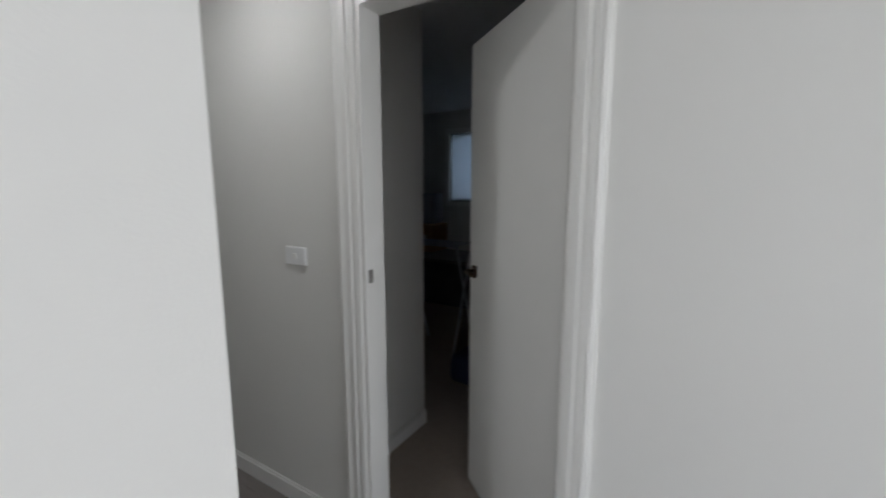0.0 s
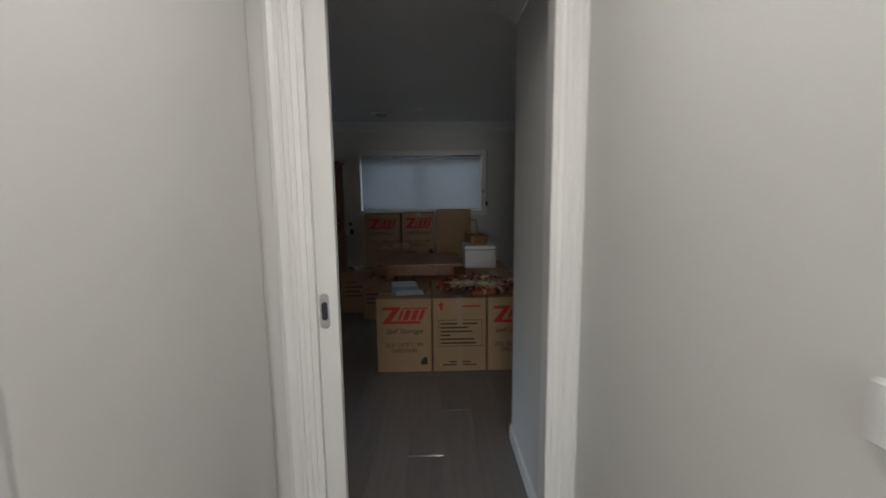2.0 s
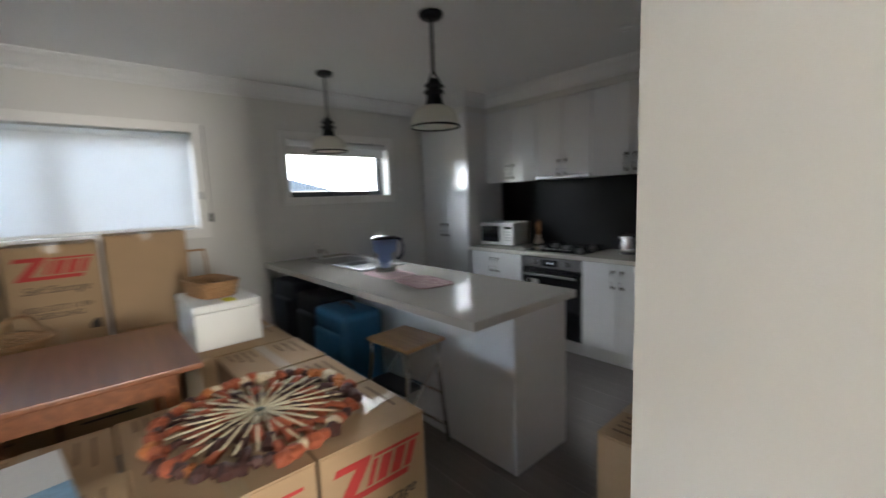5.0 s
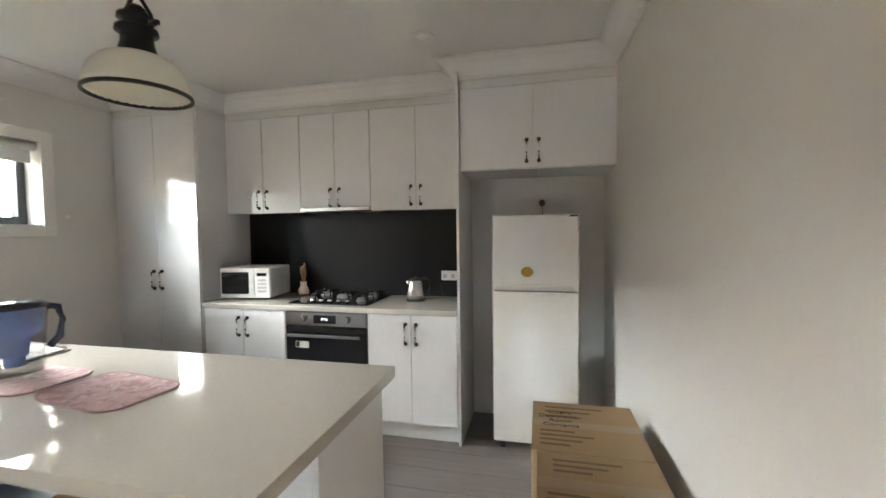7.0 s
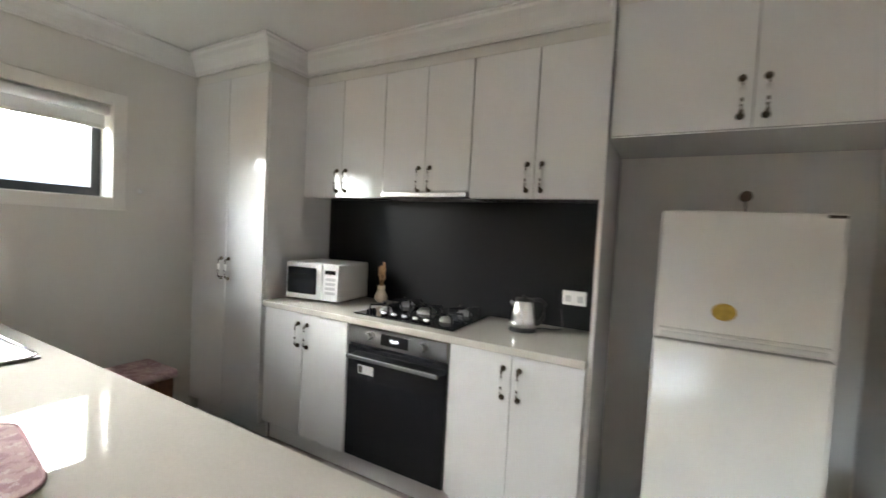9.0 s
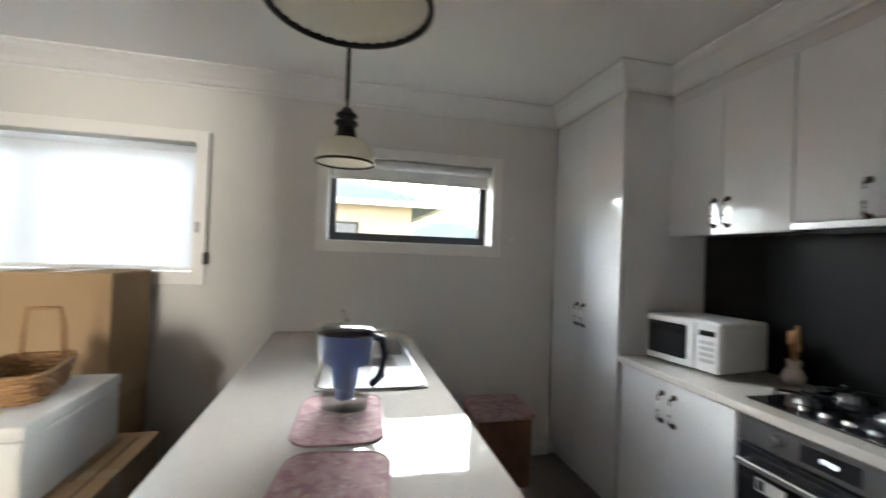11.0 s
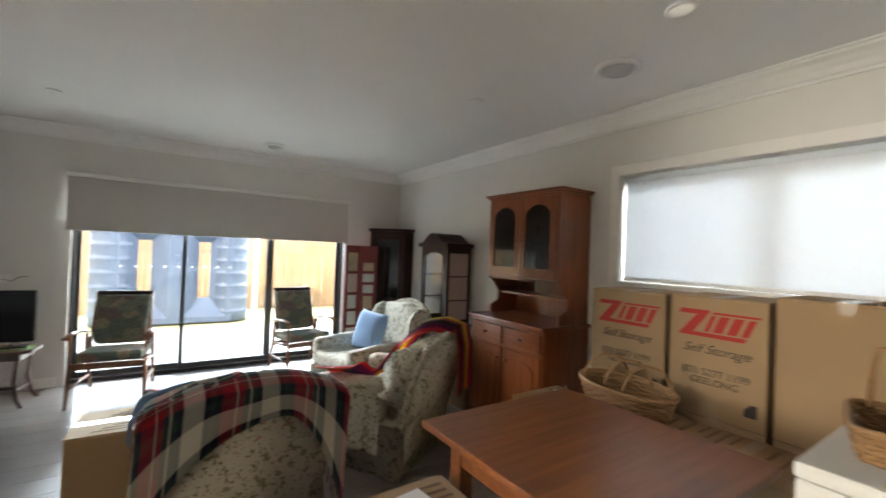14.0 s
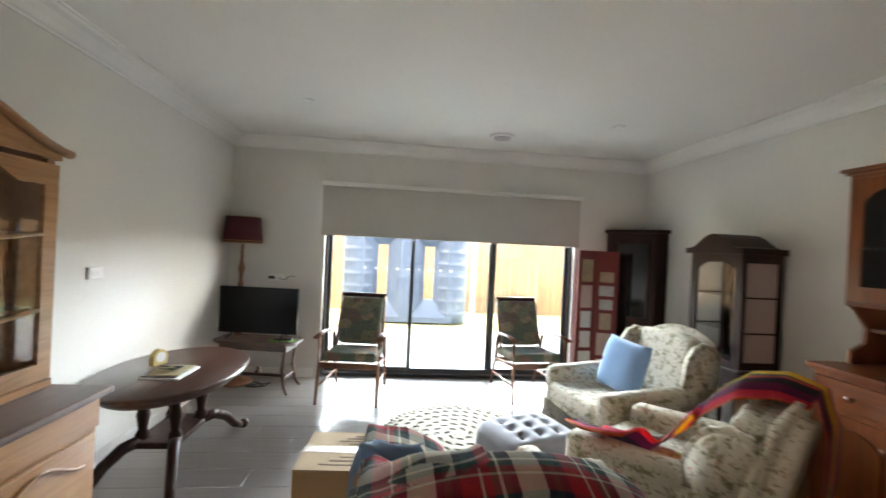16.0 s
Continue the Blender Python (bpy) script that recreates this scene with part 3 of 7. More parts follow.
part("door", bx(-1.063, -.34, 1.031, 1.049, .02, 2.38, bevel=.002), DOORP, cup)


def casing(name, wall_x, y0, y1, z0, z1, parent, w=.07):
    """Plain flat architrave round a window in the west wall, with reveal boards."""
    for a, b, c, d in ((y0 - w, y0, z0 - w, z1 + w), (y1, y1 + w, z0 - w, z1 + w), (y0, y1, z1, z1 + w), (y0, y1, z0 - w, z0)):
        part("architrave", bx(wall_x, wall_x + .018, a, b, c, d, bevel=.003), TRIM, parent)
    part("reveal", bx(wall_x - .12, wall_x + .002, y0 - .001, y1 + .001, z0 - .012, z0 + .004), TRIM, parent)
    part("reveal", bx(wall_x - .12, wall_x + .002, y0 - .012, y0 + .004, z0 + .004, z1), TRIM, parent)
    part("reveal", bx(wall_x - .12, wall_x + .002, y1 - .004, y1 + .012, z0 + .004, z1), TRIM, parent)


def pane(y0, y1, z0, z1, x, parent):
    g = part("pane", bx(x, x + .004, y0, y1, z0, z1), GLASS, parent)
    g.visible_shadow = False
    return g


CLOTH, cloth_mix, _ = sheer("roller_blind_sheer", (.78, .82, .86), .22)
OPAQUE = mat("roller_blind_blockout", (.50, .485, .45), .9, vary=.03, bump=.08, bscale=400)
w1 = thing("window_1", "wide sliding window with a lowered white roller blind", "window", kind="structure")
casing("w1", XW, *W1, w1)
fx = XW - .15
for a, b, c, d in ((W1[0], W1[1], W1[2], W1[2] + .05), (W1[0], W1[1], W1[3] - .05, W1[3]), (W1[0], W1[0] + .04, W1[2] + .05, W1[3] - .05), (W1[1] - .04, W1[1], W1[2] + .05, W1[3] - .05), (1.42, 1.49, W1[2] + .05, W1[3] - .05)):
    part("window_frame", bx(fx - .03, fx + .03, a, b, c, d), ALU, w1)
pane(W1[0] + .04, 1.42, W1[2] + .05, W1[3] - .05, fx, w1)
pane(1.49, W1[1] - .04, W1[2] + .05, W1[3] - .05, fx - .012, w1)
rb = thing("roller_blind", "white translucent roller blind drawn down over the window", "blind", XW + .0, 0, 0)
part("cloth", bx(-.045, -.043, W1[0] + .015, W1[1] - .015, W1[2] + .02, W1[3] - .045), CLOTH, rb)
part("roll", tube(bmesh.new(), [(-.065, W1[0] + .012, W1[3] - .035), (-.065, W1[1] - .012, W1[3] - .035)], .028, 14), CLOTH, rb)
part("bottom_rail", bx(-.052, -.036, W1[0] + .015, W1[1] - .015, W1[2] + .01, W1[2] + .03, bevel=.003), TRIM, rb)
part("chain", tube(bmesh.new(), [(.024, W1[1] + .072, 2.0), (.024, W1[1] + .072, 1.29)], .0036), mat("chain_grey", (.16, .15, .14), .5), rb)
part("chain_weight", bx(.012, .034, W1[1] + .058, W1[1] + .086, 1.25, 1.32, bevel=.006), PLASTIC, rb)
part("catch", bx(.018, .03, W1[1] + .01, W1[1] + .035, 1.43, 1.49, bevel=.004), mat("catch_grey", (.42, .42, .42), .5), rb)

w2 = thing("window_2", "kitchen awning window in a dark aluminium frame", "window", kind="structure")
casing("w2", XW, *KW, w2)
for a, b, c, d in ((KW[0], KW[1], KW[2], KW[2] + .055), (KW[0], KW[1], KW[3] - .05, KW[3]), (KW[0], KW[0] + .05, KW[2] + .055, KW[3] - .05), (KW[1] - .05, KW[1], KW[2] + .055, KW[3] - .05)):
    part("window_frame", bx(fx - .03, fx + .03, a, b, c, d), ALU, w2)
part("winder", bx(fx + .03, fx + .05, 3.45, 3.58, KW[2] + .02, KW[2] + .04, bevel=.004), PLASTIC, w2)
pane(KW[0] + .05, KW[1] - .05, KW[2] + .055, KW[3] - .05, fx, w2)
rb2 = thing("roller_blind", "rolled-up white roller blind at the kitchen window head", "blind", XW, 0, 0)
part("roll", tube(bmesh.new(), [(-.02, KW[0] + .012, KW[3] - .03), (-.02, KW[1] - .012, KW[3] - .03)], .030, 14), WHITE, rb2)
part("cloth", bx(-.052, -.049, KW[0] + .015, KW[1] - .015, KW[3] - .12, KW[3] - .03), WHITE, rb2)
part("bottom_rail", bx(-.058, -.044, KW[0] + .015, KW[1] - .015, KW[3] - .135, KW[3] - .115, bevel=.003), TRIM, rb2)

hk = thing("wall_hook", "small white round hook on the wall by the window", "hook", XW, 4.21, 1.475, 90)
part("base_plate", tube(bmesh.new(), [(0, 0, 0), (0, -.006, 0)], .016, 16), WHITE, hk)
part("knob", tube(bmesh.new(), [(0, -.006, 0), (0, -.022, 0)], .009, 12), WHITE, hk)

# sliding glass door
sd = thing("door_3", "black aluminium sliding glass door to the yard", "door", kind="structure")
yf = YS - .10
part("frame", bx(SL[0], SL[1], yf - .05, yf + .05, 0, .03), ALU, sd)
part("frame", bx(SL[0], SL[1], yf - .05, yf + .05, SL[3] - .05, SL[3]), ALU, sd)
part("frame", bx(SL[0], SL[0] + .03, yf - .05, yf + .05, .03, SL[3] - .05), ALU, sd)
part("frame", bx(SL[1] - .03, SL[1], yf - .05, yf + .05, .03, SL[3] - .05), ALU, sd)
for a, b, dy in ((SL[0] + .028, -4.615, -.02), (-4.68, -3.775, .02), (-3.815, SL[1] - .028, -.02)):
    for q0, q1, r0, r1 in ((a, a + .038, .035, 1.87), (b - .038, b, .035, 1.87), (a + .038, b - .038, .035, .085), (a + .038, b - .038, 1.82, 1.87)):
        part("sash", bx(q0, q1, yf + dy - .014, yf + dy + .014, r0, r1), ALU, sd)
    g = part("pane", bx(a + .038, b - .038, yf + dy - .002, yf + dy + .002, .085, 1.82), GLASS, sd)
    g.visible_shadow = False
part("handle", tube(bmesh.new(), [(-4.65, yf + .034, .92), (-4.65, yf + .07, .94), (-4.65, yf + .07, 1.10), (-4.65, yf + .034, 1.12)], .009), IRON, sd)
part("reveal", bx(SL[0] - .012, SL[0] + .003, YS - .05, YS + .002, 0, SL[3]), TRIM, sd)
part("reveal", bx(SL[1] - .003, SL[1] + .012, YS - .05, YS + .002, 0, SL[3]), TRIM, sd)
sb = thing("roller_blind", "cream blockout roller blind half lowered over the glass door", "blind", 0, YS, 0)
part("cloth", bx(-5.54, -2.87, .028, .031, 1.445, 1.93), OPAQUE, sb)
part("headbox", bx(-5.55, -2.86, .0, .075, 1.925, 1.965, bevel=.006), TRIM, sb)
part("bottom_rail", bx(-5.54, -2.87, .022, .037, 1.43, 1.452, bevel=.003), OPAQUE, sb)


def ceiling_disc(name, label, cat, x, y, r, kind, lit=False):
    t = thing(name, label, cat, x, y, CH, group=cat + "s in the ceiling")
    if kind == "vent":
        part("rim", lathe(bmesh.new(), [(r, 0), (r, -.012), (r * .8, -.02), (r * .72, -.012), (r * .72, 0)], seg=28), WHITE, t)
        part("cone", lathe(bmesh.new(), [(r * .66, -.004), (r * .55, -.03), (.0005, -.034)], seg=28, closed=False), mat("vent_grey", (.48, .48, .48), .6), t)
    elif kind == "light":
        part("trim_ring", lathe(bmesh.new(), [(r, 0), (r, -.006), (r * .78, -.009), (r * .74, 0)], seg=28), WHITE, t)
        part("diffuser", lathe(bmesh.new(), [(r * .74, -.001), (r * .74, -.004), (.0005, -.005)], seg=28), glow("lit_diffuser", (1, .97, .92), .02) if lit else mat("diffuser", (.85, .85, .83), .3), t)
    else:
        part("body", lathe(bmesh.new(), [(r, 0), (r, -.012), (r * .7, -.022), (.0005, -.022)], seg=20), WHITE, t)
    return t


ceiling_disc("ceiling_vent", "round white ceiling air vent", "vent", -5.60, 1.00, .12, "vent")
ceiling_disc("ceiling_vent", "round white ceiling air vent", "vent", -4.51, -2.09, .11, "vent")
ceiling_disc("downlight", "flush white round ceiling downlight, faintly lit", "light", -5.33, 1.46, .06, "light", True)
ceiling_disc("downlight", "flush white round ceiling downlight", "light", -3.80, 4.22, .06, "light")
ceiling_disc("downlight", "flush white round ceiling downlight", "light", -5.315, .15, .045, "light")
ceiling_disc("downlight", "flush white round ceiling downlight", "light", -5.325, -1.59, .045, "light")
ceiling_disc("downlight", "flush white round ceiling downlight", "light", -2.95, -1.56, .045, "light")
ceiling_disc("downlight", "flush white round hall downlight, switched on", "light", -1.0, 1.6, .06, "light", True)


def switch_plate(x, y, z, rz, w=.115, h=.072, rockers=1, label="white wall light switch"):
    t = thing("light_switch", label, "switch", x, y, z, rz)
    part("plate", bx(-w / 2, w / 2, -.016, 0, -h / 2, h / 2, bevel=.004), WHITE, t)
    for i in range(rockers):
        c = (i - (rockers - 1) / 2) * .03
        part("rocker", bx(c - .012, c + .012, -.02, -.015, -.012, .012, bevel=.002), TRIM, t)
    return t


switch_plate(-.915, YH, 1.16, 0, .12, .075)
switch_plate(XE, -.95, 1.12, -90, .115, .07, 2)


def outlet(x, y, z, rz, label):
    t = thing("power_outlet", label, "power outlet", x, y, z, rz)
    part("plate", bx(-.058, .058, -.01, 0, -.036, .036, bevel=.003), WHITE, t)
    for s in (-.03, .03):
        part("socket", bx(s - .014, s + .014, -.012, -.0095, -.02, .012), mat("socket_slot", (.5, .5, .5), .5), t)
        part("rocker", bx(s - .006, s + .006, -.014, -.0095, .018, .03), TRIM, t)
    return t


# ---- kitchen ----
def bow_handle(parent, x, y, z, h=.125, sub=True):
    """Dark bow pull with a white ceramic grip, on a door face that looks to -y."""
    bm = tube(bmesh.new(), [(x, y, z - h / 2), (x, y - .012, z - h / 2), (x, y - .026, z - h / 2 + .012), (x, y - .026, z - .028)], .0058, 8)
    tube(bm, [(x, y - .026, z - .03), (x, y - .027, z), (x, y - .026, z + .03)], .004, 6)
    tube(bm, [(x, y, z + h / 2), (x, y - .012, z + h / 2), (x, y - .026, z + h / 2 - .012), (x, y - .026, z + .028)], .0058, 8)
    for s in (-1, 1):
        bmesh.ops.create_uvsphere(bm, u_segments=10, v_segments=6, radius=.0125, matrix=Matrix.Translation((x, y - .004, z + s * h / 2)))
    hd = part("handle", bm, BRONZE, parent, "dark bow handle with a white grip")
    part("grip", tube(bmesh.new(), [(x, y - .026, z - .03), (x, y - .028, z), (x, y - .026, z + .03)], .0075, 8), WHITE, hd)


def cupboard(name, label, x0, x1, y0, y1, z0, z1, doors, handle_z, kick=0.0, group=""):
    """Gloss cabinet whose doors face -y; handles at the meeting stiles."""
    t = thing(name, label, "cabinet", group=group)
    part("carcass", bx(x0 + .001, x1 - .001, y0 + .02, y1, z0 + kick, z1), WHITE_GLOSS, t)
    if kick:
        part("kickboard", bx(x0 + .001, x1 - .001, y0 + .06, y0 + .075, z0, z0 + kick), WHITE_GLOSS, t)
    n = len(doors) - 1
    for i in range(n):
        d = part("door", bx(doors[i] + .0015, doors[i + 1] - .0015, y0, y0 + .018, z0 + kick + .004, z1 - .004, bevel=.0015), WHITE_GLOSS, t)
        hx = doors[i + 1] - .035 if i % 2 == 0 else doors[i] + .035
        bow_handle(d, hx, y0, handle_z)
    return t


cupboard("pantry_cabinet", "tall white gloss pantry cupboard with two doors", XW + .002, -5.56, 4.53, YN - .002, 0, 2.21, (XW + .004, -5.92, -5.562), 1.02, .1)
for a, b, c in ((-5.558, -5.24, -4.925), (-4.923, -4.645, -4.372), (-4.370, -4.035, -3.702)):
    hood = a == -4.923
    cupboard("wall_cabinet", "white gloss overhead kitchen cabinet with two doors" if not hood else "white gloss overhead cabinet above the rangehood", a, c, 4.82, YN - .002, 1.50 if not hood else 1.535, 2.21, (a, b, c), 1.60, group="overhead kitchen cabinets")
cupboard("fridge_overhead_cabinet", "white gloss cabinet above the refrigerator", -3.682, XK - .002, 4.60, YN - .002, 1.715, 2.21, (-3.68, -3.245, XK - .004), 1.82)
solid("tall_end_panel", bx(-3.70, -3.684, 4.56, YN - .002, 0, 2.365), WHITE_GLOSS, "tall white gloss end panel beside the refrigerator", "panel")
cupboard("base_cabinet", "white gloss base cabinet with two doors", -5.556, -4.90, 4.55, YN - .002, 0, .825, (-5.554, -5.23, -4.902), .70, .12, "base kitchen cabinets")
cupboard("base_cabinet", "white gloss base cabinet with two doors", -4.296, -3.702, 4.55, YN - .002, 0, .825, (-4.294, -4.0, -3.704), .70, .12, "base kitchen cabinets")
solid("kitchen_benchtop", bx(-5.557, -3.702, 4.53, YN - .002, .826, .86, bevel=.004), STONE, "pale stone kitchen benchtop along the wall", "benchtop")
solid("splashback", bx(-5.556, -3.702, YN - .008, YN - .001, .861, 1.50), SPLASH, "matt black glass splashback behind the cooktop", "splashback")
part("bulkhead", bx(XW + .003, -5.562, 4.54, YN - .003, 2.211, CH - .001), PAINT, None)
bpy.data.objects["bulkhead"].name = "trim_bulkhead_pantry"
tagged(bpy.data.objects["trim_bulkhead_pantry"], "white bulkhead above the pantry", "bulkhead", kind="structure")
solid("trim_bulkhead_cupboards", bx(-5.56, -3.702, 4.83, YN - .003, 2.211, CH - .001), PAINT, "white bulkhead above the cabinets", "bulkhead", "structure")
solid("trim_bulkhead_fridge", bx(-3.683, XK - .001, 4.61, YN - .003, 2.211, CH - .001), PAINT, "white bulkhead above the fridge cabinet", "bulkhead", "structure")

rh = thing("rangehood", "slim stainless slide-out rangehood under the cabinets", "rangehood")
part("body", bx(-4.918, -4.376, 4.86, YN - .01, 1.50, 1.534), mat("hood_grey", (.2, .2, .2), .5), rh)
part("front_rail", bx(-4.92, -4.374, 4.80, 4.86, 1.502, 1.532, bevel=.004), STEEL, rh)

ov = thing("oven", "black glass built-in oven with a steel control panel", "oven")
part("body", bx(-4.898, -4.298, 4.57, YN - .002, .12, .824), mat("oven_grey", (.1, .1, .1), .5), ov)
cp = part("control_panel", bx(-4.892, -4.304, 4.548, 4.57, .725, .818, bevel=.003), STEEL, ov)
part("display", bx(-4.68, -4.52, 4.545, 4.549, .745, .80), BLACK_GLASS, cp)
lettering("clock_digits", "17:13", .022, pose(-4.60, 4.5445, .772, 90, 0, 0), glow("display_glow", (.8, .9, 1), .22), cp, "glowing clock digits")
for kx in (-4.76, -4.44):
    part("knob", tube(bmesh.new(), [(kx, 4.55, .772), (kx, 4.52, .772)], .021, 18), STEEL, cp)
dr = part("oven_door", bx(-4.892, -4.304, 4.548, 4.572, .13, .715, bevel=.003), BLACK_GLASS, ov)
part("door_handle", bx(-4.87, -4.33, 4.505, 4.522, .655, .677, bevel=.004), STEEL, dr)
for s in (-4.86, -4.35):
    part("handle_post", bx(s, s + .012, 4.52, 4.549, .66, .672), STEEL, dr)
part("energy_sticker", bx(-4.82, -4.72, 4.5465, 4.5485, .575, .62), PAPER, dr, "white sticker")
part("sticker_print", bx(-4.815, -4.79, 4.5455, 4.547, .58, .615), BLACK_INK, dr)
part("kickboard", bx(-4.898, -4.298, 4.61, 4.62, 0, .12), WHITE_GLOSS, ov)

ck = thing("gas_cooktop", "black glass gas cooktop with cast-iron trivets", "cooktop", -4.61, 4.84, .861)
part("glass_top", bx(-.30, .30, -.235, .215, 0, .008, bevel=.003), BLACK_GLASS, ck)
for cx, cy, r in ((-.19, .11, .045), (-.19, -.1, .035), (.0, .02, .055), (.19, .11, .04), (.19, -.1, .035)):
    bn = part("burner", lathe(bmesh.new(), [(r, .008), (r, .018), (r * .8, .024), (r * .78, .030), (.001, .031)], cx, cy, 18), mat("burner_alloy", (.35, .35, .35), .35, .9), ck)
    tv = bmesh.new()
    for k in range(4):
        a = k * math.pi / 2 + math.pi / 4
        tube(tv, [(cx + .02 * math.cos(a), cy + .02 * math.sin(a), .046), (cx + .085 * math.cos(a), cy + .085 * math.sin(a), .046), (cx + .09 * math.cos(a), cy + .09 * math.sin(a), .009)], .0055, 6)
    part("trivet", tv, IRON, ck)
for k in range(5):
    part("knob", lathe(bmesh.new(), [(.018, .008), (.017, .026), (.010, .032), (.001, .032)], -.13 + k * .065, -.195, 16), CHROME, ck)

mw = thing("microwave", "white microwave oven with a dark door window", "microwave", -5.345, 4.86, .861, 8)
part("case", bx(-.19, .19, -.16, .16, .012, .235, bevel=.008), WHITE, mw)
dm = part("door", bx(-.19, .075, -.176, -.16, .014, .233, bevel=.005), WHITE, mw)
part("door_window", bx(-.175, .035, -.179, -.174, .045, .205, bevel=.006), BLACK_GLASS, dm)
cpn = part("control_panel", bx(.078, .19, -.174, -.16, .014, .233, bevel=.004), WHITE, mw)
part("display", bx(.098, .17, -.177, -.173, .175, .198), BLACK_GLASS, cpn)
for k in range(4):
    part("button", bx(.10, .168, -.177, -.173, .055 + k * .027, .072 + k * .027, bevel=.003), mat("button_grey", (.5, .5, .5), .5), cpn)
for s in (-.16, .16):
    part("foot", cyl(bmesh.new(), s, 0, 0, .013, .012), PLASTIC, mw)

vs = thing("utensil_vase", "small cream ceramic vase holding wooden utensils", "vase", -5.02, 4.98, .861)
part("vase_body", lathe(bmesh.new(), [(.024, 0), (.038, .015), (.042, .036), (.030, .062), (.022, .075), (.026, .105), (.025, .105), (.02, .07)], seg=20), CERAMIC, vs)
for k, (dx, dy, hh) in enumerate(((-.02, .005, .22), (.005, .01, .25), (.02, -.005, .20), (0, -.01, .23))):
    ub = tube(bmesh.new(), [(dx * .3, dy, .09), (dx, dy, hh - .05)], .006, 6)
    tube(ub, [(dx, dy, hh - .055), (dx * 1.15, dy, hh - .025), (dx * 1.2, dy, hh)], .016, 8, .008, .4)
    part("utensil", ub, UTENSIL, vs)

kt = thing("electric_kettle", "stainless steel electric kettle with a black handle", "kettle", -4.06, 4.86, .861, 20)
part("base", cyl(bmesh.new(), 0, 0, 0, .02, .075, .072, 24), PLASTIC, kt)
part("body", lathe(bmesh.new(), [(.072, .021), (.074, .05), (.062, .13), (.052, .175), (.05, .178)], seg=28), STEEL, kt)
part("lid", lathe(bmesh.new(), [(.049, .178), (.045, .19), (.012, .195), (.011, .207), (.001, .208)], seg=20), PLASTIC, kt)
part("spout", tube(bmesh.new(), [(-.05, 0, .15), (-.072, 0, .172)], .018, 10, .012), STEEL, kt)
part("handle", tube(bmesh.new(), [(.045, 0, .185), (.09, 0, .19), (.115, 0, .165), (.112, 0, .09), (.085, 0, .045), (.068, 0, .04)], .012, 10), PLASTIC, kt)
part("cord", tube(bmesh.new(), [(.06, .03, .008), (.12, .07, .006), (.18, .05, .006), (.22, .08, .006), (.23, .12, .03), (.22, .12, .12)], .0035, 6), PLASTIC, kt)
kt.scale = (.88, .88, .82)
outlet(-3.86, YN - .009, 1.02, 0, "white double power outlet on the black splashback")

fr = thing("refrigerator", "white top-freezer refrigerator in its recess", "refrigerator", -3.235, 4.60, 0)
part("cabinet_body", bx(-.25, .25, .05, .44, .03, 1.44, bevel=.008), FRIDGE, fr)
fz = part("freezer_door", bx(-.252, .252, -.01, .045, .985, 1.442, bevel=.012, seg=2), FRIDGE, fr)
fd = part("fridge_door", bx(-.252, .252, -.01, .045, .05, .978, bevel=.010, seg=2), FRIDGE, fr)
part("grip_recess", bx(-.23, .23, -.012, .0, .99, 1.012, bevel=.003), mat("recess_white", (.6, .6, .57), .5), fz)
part("grip_lip", bx(-.235, .235, -.020, -.008, 1.018, 1.026, bevel=.003), FRIDGE, fz)
part("badge", bx(.20, .245, -.0125, -.008, 1.425, 1.435), BLACK_INK, fz)
part("sticker", bx(-.09, .05, -.0115, -.009, 1.065, 1.14), PAPER, fz, "torn energy sticker")
part("sticker_print", prism(bmesh.new(), [(-.045 + .036 * math.cos(a), 1.10 + .03 * math.sin(a)) for a in [i * math.pi / 10 for i in range(20)]], 1, -.0125, -.011), mat("sticker_yellow", (.5, .33, .06), .7, vary=.4, scale=60), fz)
# grey strip between the doors: gasket with the gap's shadow in its colour
part("gap_shadow_gasket", bx(-.24, .24, .0, .045, .976, .987), mat("gap_shadow_grey", (.22, .22, .21), .6), fr)
for s in (-.2, .2):
    part("foot", cyl(bmesh.new(), s, .03, 0, .032, .018), PLASTIC, fr)
wo = thing("wall_tap_fitting", "small dark round wall fitting above the refrigerator", "fitting", -3.19, YN, 1.535)
part("knob", tube(bmesh.new(), [(0, 0, 0), (0, -.05, 0)], .022, 14), BRONZE, wo)
part("cord", tube(bmesh.new(), [(0, -.03, -.02), (.004, -.03, -.10), (-.01, -.05, -.16)], .004, 6), PLASTIC, wo)

# island
isl = thing("kitchen_island", "white gloss kitchen island with drawers and panels", "kitchen island")
part("end_panel", bx(-3.775, -3.757, 3.02, 3.455, 0, .815), WHITE_GLOSS, isl)
part("back_panel", bx(XW + .016, -3.776, 3.02, 3.036, 0, .815), WHITE_GLOSS, isl)
part("carcass", bx(XW + .016, -3.776, 3.037, 3.44, .1, .69), WHITE_GLOSS, isl)
part("rail", bx(-5.12, -3.776, 3.037, 3.44, .69, .815), WHITE_GLOSS, isl)
part("rail", bx(XW + .016, -6.05, 3.037, 3.44, .69, .815), WHITE_GLOSS, isl)
for i in range(4):
    part("door", bx(-6.26 + i * .62, -5.645 + i * .62, 3.441, 3.457, .104, .81, bevel=.0015), WHITE_GLOSS, isl)
part("kickboard", bx(XW + .016, -3.78, 3.40, 3.41, 0, .1), WHITE_GLOSS, isl)
part("bracket", bx(-3.86, -3.82, 2.92, 3.02, .775, .817, bevel=.004), WHITE, isl)
